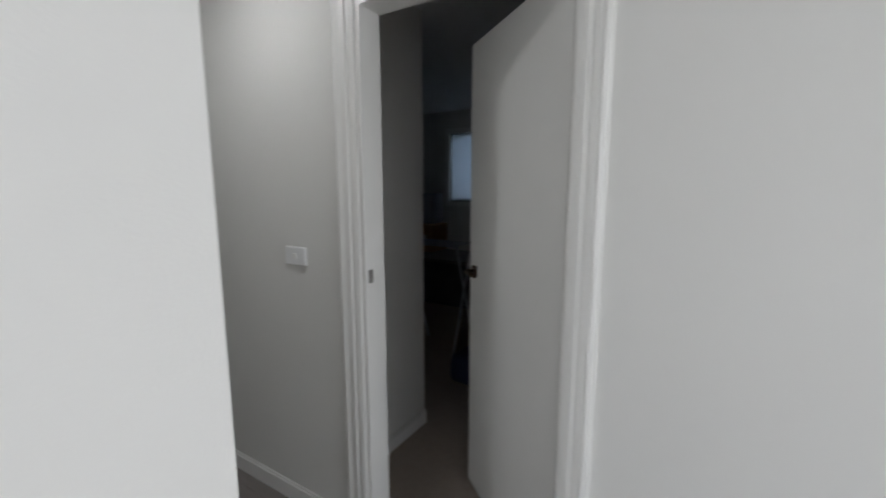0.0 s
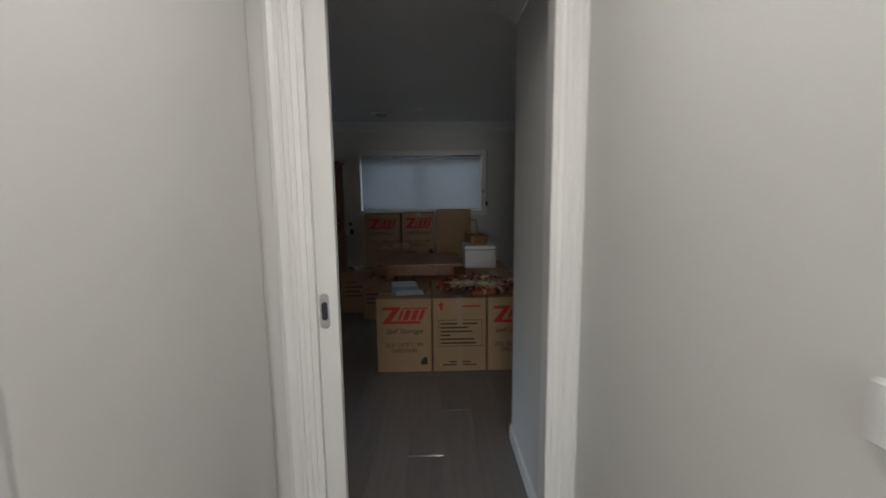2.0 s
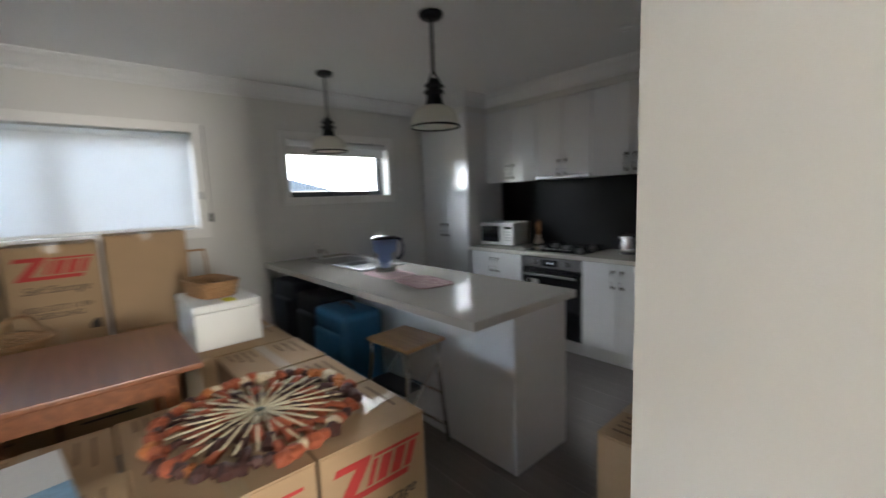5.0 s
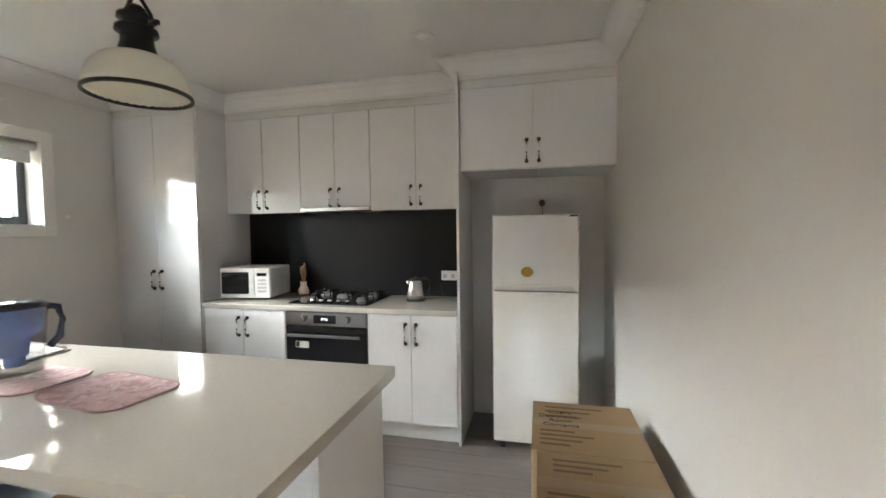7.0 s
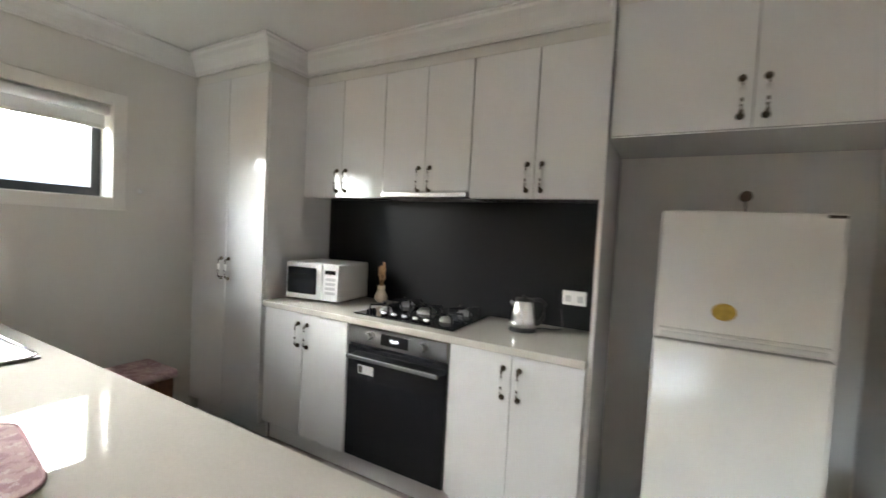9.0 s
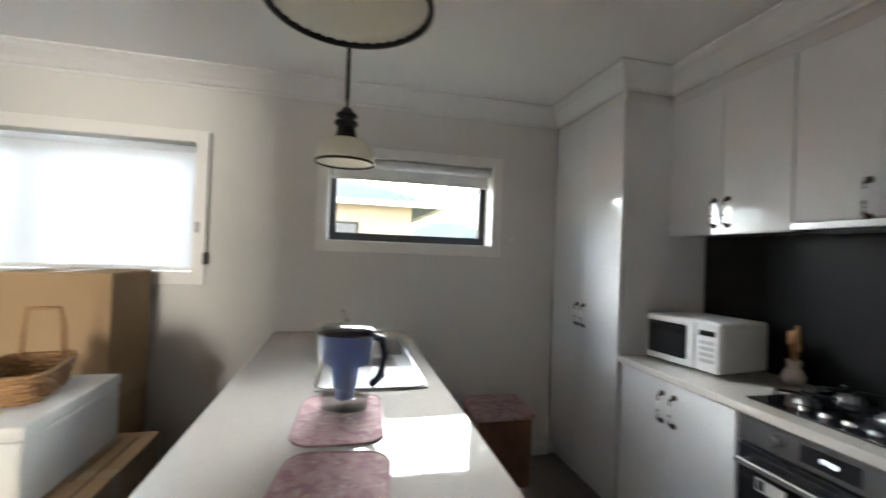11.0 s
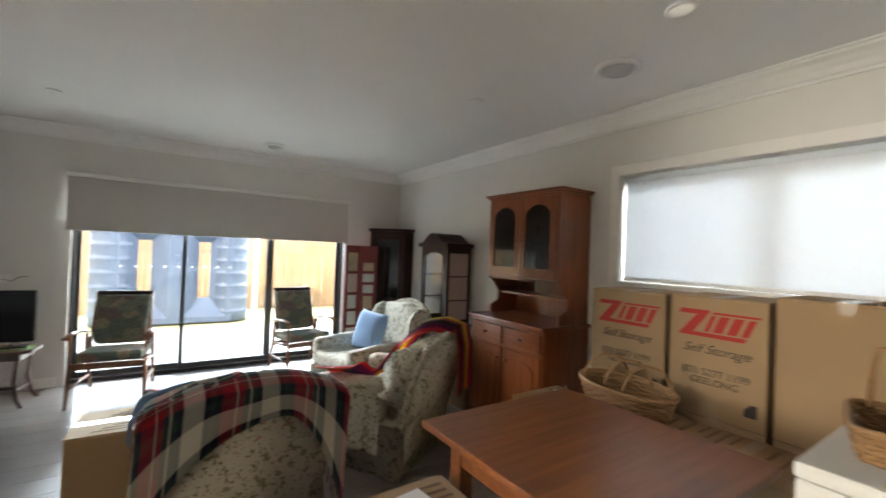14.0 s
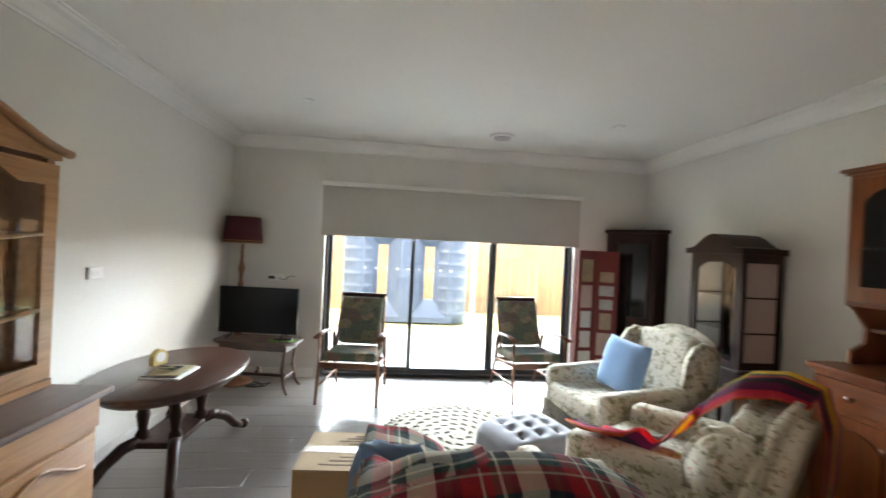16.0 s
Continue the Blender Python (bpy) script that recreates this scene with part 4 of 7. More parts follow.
# top with the sink cut out of it
sk0, sk1, sy0, sy1 = -6.03, -5.17, 3.03, 3.43
top = bmesh.new()
for a, b, c, d in ((sk1 - .02, -3.722, 2.72, 3.50), (XW + .003, sk0 + .02, 2.72, 3.50), (sk0 + .02, sk1 - .02, 2.72, sy0 + .02), (sk0 + .02, sk1 - .02, sy1 - .02, 3.50)):
    box(top, a, b, c, d, .82, .86)
bmesh.ops.remove_doubles(top, verts=top.verts, dist=1e-4)
solid("island_benchtop", top, STONE, "pale polished stone island benchtop", "benchtop")

snk = thing("kitchen_sink", "stainless sink with one and a half bowls and drainer", "sink", -5.6, 3.23, .861)
SK = mat("sink_steel", (.42, .42, .42), .30, metal=1, vary=.08, scale=20)


def bowl(x0, x1, y0, y1, depth):
    bm = bmesh.new()
    ring = []
    for k, (ins, z) in enumerate(((0, .004), (.012, -.01), (.02, -depth + .03), (.05, -depth), (.12, -depth))):
        ii = min(ins, (x1 - x0) / 2 - .005, (y1 - y0) / 2 - .005)
        r = .045
        pts = []
        for cx, cy, a0 in ((x1 - ii - r, y1 - ii - r, 0), (x0 + ii + r, y1 - ii - r, 90), (x0 + ii + r, y0 + ii + r, 180), (x1 - ii - r, y0 + ii + r, 270)):
            for s in range(5):
                a = radians(a0 + s * 22.5)
                pts.append(bm.verts.new((cx + r * math.cos(a), cy + r * math.sin(a), z)))
        ring.append(pts)
    for a, b in zip(ring, ring[1:]):
        for i in range(len(a)):
            f = bm.faces.new((a[i], a[(i + 1) % len(a)], b[(i + 1) % len(a)], b[i]))
            f.smooth = True
    bm.faces.new(ring[-1])
    return bm


pl = bmesh.new()
for a, b, c, d in ((-.43, -.41, -.2, .2), (-.05, .0, -.2, .2), (.15, .43, -.2, .2), (-.41, -.05, -.2, -.17), (-.41, -.05, .17, .2), (0, .15, -.2, -.12), (0, .15, .12, .2)):
    box(pl, a, b, c, d, 0, .005)
for k in range(7):
    box(pl, .19, .40, -.13 + k * .042, -.122 + k * .042, .005, .008)
bmesh.ops.remove_doubles(pl, verts=pl.verts, dist=1e-4)
part("deck", pl, SK, snk)
part("rim", tube(bmesh.new(), [(.40, -.2, .006), (-.43, -.2, .006), (-.43, .2, .006), (.40, .2, .006), (.43, .17, .006), (.43, -.17, .006), (.40, -.2, .006)], .006, 8), CHROME, snk)
part("bowl", bowl(-.41, -.05, -.17, .17, .17), SK, snk)
part("bowl", bowl(0, .15, -.12, .12, .12), SK, snk)
tp = thing("mixer_tap", "chrome kitchen mixer tap", "tap", -6.09, 3.14, .861, -90)
part("body", lathe(bmesh.new(), [(.026, 0), (.024, .012), (.018, .016), (.018, .09), (.02, .1), (.001, .102)], seg=18), CHROME, tp)
part("spout", tube(bmesh.new(), [(0, .0, .05), (0, .06, .085), (0, .12, .095), (0, .16, .085), (0, .165, .065)], .011, 10), CHROME, tp)
part("lever", tube(bmesh.new(), [(0, 0, .10), (.01, -.02, .13), (.03, -.04, .15)], .007, 8), CHROME, tp)

jg = thing("water_filter_jug", "clear and blue water filter jug with black lid", "jug", -4.99, 3.13, .866, 62)
part("jar", lathe(bmesh.new(), [(.058, 0), (.062, .006), (.068, .12), (.075, .235), (.073, .235), (.065, .12), (.058, .008), (.001, .008)], seg=24, closed=False, sx=1.25), GLASS, jg)
part("hopper", lathe(bmesh.new(), [(.03, .07), (.034, .13), (.06, .15), (.071, .232), (.069, .232), (.05, .155), (.001, .15)], seg=24, sx=1.25), JUGBLUE, jg, "blue tinted hopper")
part("filter", cyl(bmesh.new(), 0, 0, .035, .13, .028, .032, 16), mat("filter_blue", (.16, .26, .50), .5), jg)
part("lid", lathe(bmesh.new(), [(.077, .236), (.078, .246), (.06, .258), (.001, .26)], seg=24, sx=1.25), mat("jug_lid", (.02, .02, .03), .12, coat=.4), jg)
part("handle", tube(bmesh.new(), [(.088, 0, .235), (.118, 0, .228), (.130, 0, .18), (.120, 0, .12), (.090, 0, .085)], .010, 10, None, 1.3), mat("jug_handle", (.02, .025, .05), .25), jg)
jw = part("water", lathe(bmesh.new(), [(.056, .009), (.059, .035), (.001, .035)], seg=24, sx=1.25), glass("water", (.85, .95, .9), 0, 1.33, .9), jg)


def placemat(x, y, rz):
    bm = bmesh.new()
    w, d, r = .122, .185, .06
    pts = []
    for cx, cy, a0 in ((w - r, d - r, 0), (-w + r, d - r, 90), (-w + r, -d + r, 180), (w - r, -d + r, 270)):
        for s in range(6):
            a = radians(a0 + s * 18)
            pts.append((cx + r * math.cos(a), cy + r * math.sin(a)))
    prism(bm, pts, 2, 0, .004)
    t = thing("placemat", "pink quilted floral placemat on the benchtop", "placemat", x, y, .8605, rz, "placemats on the island")
    part("mat_top", bm, PINKMAT, t)
    edge = tube(bmesh.new(), [(u, v, .003) for u, v in pts + pts[:1]], .0035, 6)
    part("piping", edge, mat("mat_edge", (.42, .26, .27), .9), t)
    return t


placemat(-4.94, 3.12, 88)
placemat(-4.53, 3.10, 82)


def pendant(x, y):
    t = thing("pendant_lamp", "black pendant lamp with a ribbed cream glass dome shade", "pendant lamp", x, y, 0, group="pendants over the island")
    part("ceiling_rose", lathe(bmesh.new(), [(.065, CH), (.065, CH - .012), (.055, CH - .026), (.001, CH - .028)], seg=24), IRON, t)
    part("rod", cyl(bmesh.new(), 0, 0, 2.06, CH - .02, .009), IRON, t)
    part("yoke", tube(bmesh.new(), [(-.055, 0, 1.955), (-.052, 0, 2.0), (-.025, 0, 2.04), (0, 0, 2.075), (.025, 0, 2.04), (.052, 0, 2.0), (.055, 0, 1.955)], .006, 8), IRON, t)
    part("lamp_holder", lathe(bmesh.new(), [(.001, 2.032), (.018, 2.03), (.030, 2.016), (.032, 2.004), (.048, 2.0), (.050, 1.99), (.036, 1.984), (.036, 1.968), (.054, 1.964), (.056, 1.952), (.042, 1.946), (.042, 1.925), (.050, 1.893), (.052, 1.88), (.001, 1.878)], seg=24), IRON, t)
    for s in (-1, 1):
        part("thumb_screw", tube(bmesh.new(), [(s * .05, 0, 1.975), (s * .078, 0, 1.975)], .008, 10), IRON, t)
    prof = [(.046 + .090 * math.sin(a) ** .9, 1.774 + .110 * math.cos(a)) for a in [i * math.pi / 2 / 10 for i in range(11)]]
    dome = bmesh.new()
    lathe(dome, prof + [(r - .005, z - .001) for r, z in prof[::-1]], seg=72, closed=False)
    for i, v in enumerate(dome.verts):
        k = 1 + (.006 if i % 2 else -.006)
        v.co.x, v.co.y = v.co.x * k, v.co.y * k
    part("shade", dome, SHADEGLASS, t, "ribbed cream glass dome")
    rim = bmesh.new()
    lathe(rim, [(.131, 1.775), (.140, 1.775), (.141, 1.766), (.132, 1.765), (.131, 1.775)], seg=48, closed=False)
    part("rim", rim, IRON, t)
    part("bulb", lathe(bmesh.new(), [(.014, 1.878), (.016, 1.868), (.028, 1.845), (.030, 1.83), (.022, 1.812), (.001, 1.805)], seg=16), glass("bulb_glass", (1, 1, 1), .02, 1.5, .85), t)
    return t


pendant(-4.37, 3.108)
pendant(-5.655, 3.097)


def suitcase(name, label, x0, x1, y0, y1, h, material):
    t = thing(name, label, "suitcase", group="suitcases under the island")
    part("shell", blob(bmesh.new(), x0, x1, y0, y1, .035, h, .05, 3), material, t)
    part("front_pocket", blob(bmesh.new(), x0 + .05, x1 - .05, y0 - .03, y0 + .02, .1, h - .12, .025, 2), material, t)
    part("zip", tube(bmesh.new(), [(x0 - .002, (y0 + y1) / 2, .08), (x0 - .002, (y0 + y1) / 2, h - .06)], .006), PLASTIC, t)
    part("grab_handle", tube(bmesh.new(), [((x0 + x1) / 2 - .09, (y0 + y1) / 2, h - .005), ((x0 + x1) / 2 - .06, (y0 + y1) / 2, h + .025), ((x0 + x1) / 2 + .06, (y0 + y1) / 2, h + .025), ((x0 + x1) / 2 + .09, (y0 + y1) / 2, h - .005)], .01), PLASTIC, t)
    for xx in (x0 + .06, x1 - .06):
        for yy in (y0 + .05, y1 - .05):
            part("wheel", tube(bmesh.new(), [(xx - .012, yy, .022), (xx + .012, yy, .022)], .022, 14), PLASTIC, t)
    return t


suitcase("suitcase", "bright blue soft suitcase standing under the bench", -5.14, -4.72, 2.64, 2.92, .70, BLUECASE)
suitcase("suitcase", "navy soft suitcase standing under the bench", -5.58, -5.15, 2.70, 2.98, .72, DARKCASE)
suitcase("suitcase", "large black soft suitcase against the island", -6.10, -5.63, 2.70, 2.98, .76, DARKCASE)

st = thing("step_stool", "folding chrome step stool with a wooden seat", "stool", -4.36, 2.825, 0, 4)
part("seat", bx(-.175, .175, -.14, .14, .60, .622, bevel=.006), STOOLWOOD, st)
for s in (-1, 1):
    part("leg", tube(bmesh.new(), [(s * .155, -.12, .60), (s * .16, -.12, .5), (s * .17, -.20, .01)], .011), CHROME, st)
    part("leg", tube(bmesh.new(), [(s * .14, .12, .60), (s * .15, .10, .45), (s * .165, .14, .01)], .011), CHROME, st)
    part("brace", tube(bmesh.new(), [(s * .15, .1, .5), (s * .15, -.04, .36), (s * .15, -.2, .2)], .008), CHROME, st)
for z, y in ((.37, -.06), (.18, -.17)):
    tr = part("tread", bx(-.14, .14, y - .09, y + .04, z, z + .022, bevel=.004), PLASTIC, st, "black ribbed step")
for z in (.30, .12):
    part("crossbar", tube(bmesh.new(), [(-.16, .12, z), (.16, .12, z)], .008), CHROME, st)

ps = thing("storage_stool", "small timber box stool with a pink cloth on top", "stool", -6.06, 4.06, 0)
part("box_body", bx(-.15, .15, -.17, .17, .0, .40, bevel=.006), TEAK, ps)
ps2 = solid("folded_cloth", blob(bmesh.new(), -6.22, -5.89, 3.875, 4.245, .402, .455, .02, 2), PINKMAT, "pink folded cloth lying on the box stool", "cloth")


# ---- boxes and dining corner ----
def flap_bars(parent, x0, x1, y0, y1, z, rows, material=FADED_INK):
    """Printed lines on a box top, too small to read."""
    for i in range(rows):
        y = y0 + (y1 - y0) * (i + .5) / rows
        part("print_line", bx(x0, x0 + (x1 - x0) * (.55 + .45 * ((i * 7) % 5) / 4), y - .005, y + .005, z, z + .0012), material, parent)


def carton(x0, x1, y0, y1, z0, z1, face=None, rz=0.0, label="brown cardboard moving box, taped shut", group="cardboard boxes", top_print=True, tape='x', name="cardboard_box"):
    """A cardboard box with folded flaps, seam and tape. face: +x side print: 'logo', 'list' or None."""
    cx, cy = (x0 + x1) / 2, (y0 + y1) / 2
    w, d, h = (x1 - x0) / 2, (y1 - y0) / 2, z1 - z0
    t = thing(name, label, "box", cx, cy, z0, rz, group)
    part("body", bx(-w, w, -d, d, 0, h - .006, bevel=.004), CARD, t)
    if tape == 'x':
        part("flap", bx(-w, w, -d, -.003, h - .006, h - .001), CARD, t)
        part("flap", bx(-w, w, .003, d, h - .006, h), CARD, t)
        part("tape", bx(-w - .001, w + .001, -.026, .026, h, h + .0012), TAPE, t)
        part("tape_end", bx(w, w + .0012, -.026, .026, h - .045, h), TAPE, t)
    else:
        part("flap", bx(-w, -.003, -d, d, h - .006, h - .001), CARD, t)
        part("flap", bx(.003, w, -d, d, h - .006, h), CARD, t)
        part("tape", bx(-.026, .026, -d - .001, d + .001, h, h + .0012), TAPE, t)
        part("tape_end", bx(-.026, .026, d, d + .0012, h - .1, h), TAPE, t)
    if top_print:
        flap_bars(t, -w + .03, w * .1, -d + .03, -.04, h + .0002, 4)
        flap_bars(t, -w + .05, w * .4, .05, d - .03, h + .0002, 3)
    fx = w + .0006
    if face == 'logo':
        def P(u, v):
            return (-d + 2 * d * u, h * v)
        lg = part("logo_banner", prism(bmesh.new(), [P(.10, .665), P(.79, .665), P(.81, .70), P(.27, .70), P(.44, .875), P(.44, .89), P(.13, .89), P(.10, .85), P(.30, .85)], 0, fx - .0004, fx + .0006), RED_INK, t, "red slanted logo shape")
        part("logo_line", prism(bmesh.new(), [P(.47, .862), P(.93, .862), P(.94, .88), P(.48, .88)], 0, fx - .0004, fx + .0006), RED_INK, lg)
        for u, w in ((.385, .05), (.475, .10), (.615, .10), (.755, .07)):
            part("logo_block", prism(bmesh.new(), [P(u, .712), P(u + w, .712), P(u + w + .075, .85), P(u + .075, .85)], 0, fx - .0004, fx + .0006), RED_INK, lg)
        m = Matrix(((0, 0, 1, 0), (1, 0, 0, 0), (0, 1, 0, 0), (0, 0, 0, 1)))
        for txt, v, s in (("Self Storage", .56, .062), ("(03) 5277 1199", .37, .048), ("GEELONG", .295, .046)):
            lettering("print", txt, s, Matrix.Translation((fx, -.0, h * v)) @ m, BLACK_INK, t, "dark printed words", .45 if txt[0] == "S" else 0.0)
        part("emblem", prism(bmesh.new(), [P(.80, .10), P(.92, .10), P(.92, .20), P(.86, .20), P(.80, .15)], 0, fx - .0003, fx + .0005), BLACK_INK, t)
        part("seam_tape", bx(fx - .0004, fx + .0006, -.02, .02, .0, h * .15), TAPE, t)
    elif face == 'list':
        part("arrow", prism(bmesh.new(), [(-d * .72, h * .84), (-d * .64, h * .84), (-d * .64, h * .90), (-d * .56, h * .90), (-d * .68, h * .95), (-d * .80, h * .90), (-d * .72, h * .90)], 0, fx - .0003, fx + .0006), RED_INK, t)
        for a, b in ((.2, .35), (.45, .8)):
            part("print_line", bx(fx - .0003, fx + .0005, d * a - .05, d * b, h * .88, h * .90), RED_INK, t)
        for a, b, c, e in ((-d * .8, d * .85, h * .345, h * .352), (-d * .8, d * .85, h * .70, h * .707), (-d * .8, -d * .79, h * .345, h * .707), (d * .84, d * .85, h * .345, h * .707)):
            part("print_frame", bx(fx - .0003, fx + .0005, a, b, c, e), BLACK_INK, t)
        for i, ln in enumerate((.95, .7, .8, .25, .85, .9)):
            z = h * (.655 - i * .053)
            part("print_line", bx(fx - .0003, fx + .0005, -d * .72, -d * .72 + d * 1.5 * ln, z - .006, z + .006), BLACK_INK, t)
        for z, ln in ((.13, .5), (.09, .8)):
            part("print_line", bx(fx - .0003, fx + .0005, -d * ln * .8, d * ln * .8, h * z - .005, h * z + .005), BLACK_INK, t)
        part("seam_tape", bx(fx - .0004, fx + .0008, -.022, .022, 0, h * .34), TAPE, t)
        part("loose_tape", bx(fx - .0004, fx + .0012, -.02, .026, h * .62, h * .98), TAPE, t, "crumpled clear tape strip")
    elif face == 'small':
        for i, ln in enumerate((.5, .75, .6, .7)):
            part("print_line", bx(fx - .0003, fx + .0005, -d * .7, -d * .7 + d * 1.4 * ln, h * (.75 - .11 * i) - .006, h * (.75 - .11 * i) + .006), RED_INK if i == 0 else BLACK_INK, t)
    return t


LOGO = "brown moving box printed with a red logo and phone number"
carton(-4.07, -3.705, 1.137, 1.570, 0, .60, 'logo', label=LOGO, tape='y')
carton(-4.075, -3.705, 1.582, 2.005, 0, .60, 'list', label="brown moving box printed with a framed list", tape='x')
carton(-4.08, -3.705, 2.017, 2.425, 0, .60, 'logo', label=LOGO, tape='y')
carton(-4.46, -4.085, 1.13, 1.555, 0, .585, None)
carton(-4.46, -4.085, 1.57, 1.995, 0, .59, None)
carton(-4.48, -4.09, 2.01, 2.42, 0, .60, None)
carton(-4.89, -4.50, 2.00, 2.42, 0, .60, None, rz=1)
carton(-5.56, -4.905, 1.93, 2.41, 0, .60, None, tape='y', label="long brown cardboard box under the foam box")
# row under the window, two high
for y0, y1, zt, f, lb in ((.715, 1.165, 1.175, 'logo', LOGO), (1.19, 1.615, 1.185, 'logo', LOGO), (1.64, 2.08, 1.215, None, "plain tall brown cardboard box under the window")):
    carton(-6.245, -5.85, y0, y1, .602, zt, f, label=lb, top_print=False)
    carton(-6.245, -5.85, y0, y1, 0, .60, None, top_print=False, group="cardboard boxes")
for y0, y1, zt in ((.47, .86, .50), (.88, 1.34, .575), (1.36, 1.85, .575)):
    carton(-5.84, -5.43, y0, y1, 0, zt, 'small')
carton(-5.40, -5.15, .78, 1.05, 0, .46, 'small')
carton(-3.60, -3.285, -.57, -.22, 0, .42, 'small', rz=-3, label="low brown cardboard box beside the armchair")
carton(-6.22, -5.80, -.90, -.48, 0, .50, 'small', label="brown cardboard box between cabinet and hutch")
# boxes along the kitchen wall
carton(-3.235, -2.84, 3.51, 3.915, 0, .60, None, label="brown removals box with printed lid by the fridge", tape='x')
carton(-3.215, -2.84, 3.16, 3.50, 0, .60, None, label="brown removals box with printed lid along the wall", tape='x')
carton(-3.195, -2.84, 2.745, 3.15, 0, .60, None, label="brown removals box with printed lid along the wall", tape='x')
for i, w in enumerate(("Client", "Destination", "Room", "Contents")):
    lettering("lid_print", w, .036, pose(-.09, .10 - i * .036, .6018, 0, 0, 0), BLACK_INK, [o for o in bpy.data.objects if o.get("label", "").endswith("by the fridge")][0], "small dark printed word")

# papers
pp = thing("papers", "sheaf of printed pages and a blue booklet on the boxes", "papers", -4.05, 1.36, .603, 8)
part("sheet", bx(-.30, -.05, -.12, .10, 0, .004), PAPER, pp)
part("booklet", bx(-.06, .22, -.13, .10, .0, .006), PAPERBLUE, pp)
part("sheet", bx(.10, .26, -.10, .12, .006, .009), PAPER, pp)
sp = thing("plastic_sleeve", "clear plastic sleeve on a cardboard box", "sleeve", -3.90, 2.28, .6025, 15)
part("film", bx(-.06, .06, -.05, .05, 0, .003), TAPE, sp)

# round woven wheel lying on the boxes
whl = thing("macrame_wheel", "round rug of red-brown tufts with cream cord spokes", "wall hanging", -4.08, 1.965, .605)
rng = random.Random(5)
N = 14
for k in range(N):
    a = 2 * math.pi * k / N
    ca, sa = math.cos(a), math.sin(a)
    L = .27 + rng.uniform(-.02, .02)
    for w in (-1, 1):
        part("cord_spoke", tube(bmesh.new(), [(ca * .02, sa * .02, .034), (ca * .12 - w * sa * .010, sa * .12 + w * ca * .010, .036), (ca * L - w * sa * .034, sa * L + w * ca * .034, .03)], .0038, 6), CREAM, whl)
for k in range(54):
    a = 2 * math.pi * (k + rng.uniform(-.3, .3)) / 54
    r0, r1 = ((.06, .17), (.14, .24), (.20, .31))[k % 3]
    cc, ss = math.cos(a), math.sin(a)
    bend = rng.uniform(-.02, .02)
    part("petal", tube(bmesh.new(), [(cc * r0, ss * r0, .012), (cc * (r0 + r1) / 2 - ss * bend, ss * (r0 + r1) / 2 + cc * bend, .031), (cc * r1, ss * r1, .013)], .010, 7, .024, .55), rng.choice((LEATHER, DKBROWN, LEATHER)), whl)
ORANGE = mat("orange_tuft", (.42, .14, .04), .85, vary=.3, scale=50)
for k in range(56):
    a = 2 * math.pi * k / 56
    r = .325 + rng.uniform(-.018, .02)
    b = bmesh.new()
    bmesh.ops.create_icosphere(b, subdivisions=2, radius=.025 + rng.uniform(-.006, .008), matrix=Matrix.Translation((r * math.cos(a), r * math.sin(a), .022)) @ Matrix.Diagonal((1, 1, .8, 1)))
    for v in b.verts:
        v.co += Vector((rng.uniform(-1, 1), rng.uniform(-1, 1), rng.uniform(-.5, .8))) * .006
    part("tuft", b, rng.choice((LEATHER, LEATHER, DKBROWN, CREAM, DKBROWN, ORANGE, LEATHER, DKBROWN)), whl)
part("hub", lathe(bmesh.new(), [(.022, .02), (.02, .036), (.001, .04)], seg=16), mat("hub_green", (.05, .06, .03), .5), whl)

# drop-leaf table
tb = thing("dining_table", "red-stained timber table with tapered legs", "table", -4.81, 1.46, 0)
part("tabletop", bx(-.385, .385, -.405, .405, .727, .752, bevel=.006, seg=2), REDWOOD, tb)
part("apron", bx(-.30, .30, -.31, -.292, .63, .727), REDWOOD, tb)
part("apron", bx(-.30, .30, .292, .31, .63, .727), REDWOOD, tb)
part("apron", bx(-.31, -.292, -.31, .31, .63, .727), REDWOOD, tb)
part("apron", bx(.292, .31, -.31, .31, .63, .727), REDWOOD, tb)
for sx in (-1, 1):
    for sy in (-1, 1):
        b = bmesh.new()
        bmesh.ops.create_cone(b, cap_ends=True, segments=4, radius1=.028, radius2=.042, depth=.727, matrix=Matrix.Translation((sx * .285, sy * .29, .3635)) @ Matrix.Rotation(math.pi / 4, 4, 'Z'))
        part("leg", b, REDWOOD, tb)

fb = thing("foam_box", "white expanded-foam box with a lid", "box", -5.27, 2.11, .601)
part("body", bx(-.25, .25, -.17, .17, 0, .205, bevel=.012, seg=2), FOAM, fb)
part("lid", bx(-.253, .253, -.173, .173, .207, .249, bevel=.010, seg=2), FOAM, fb)


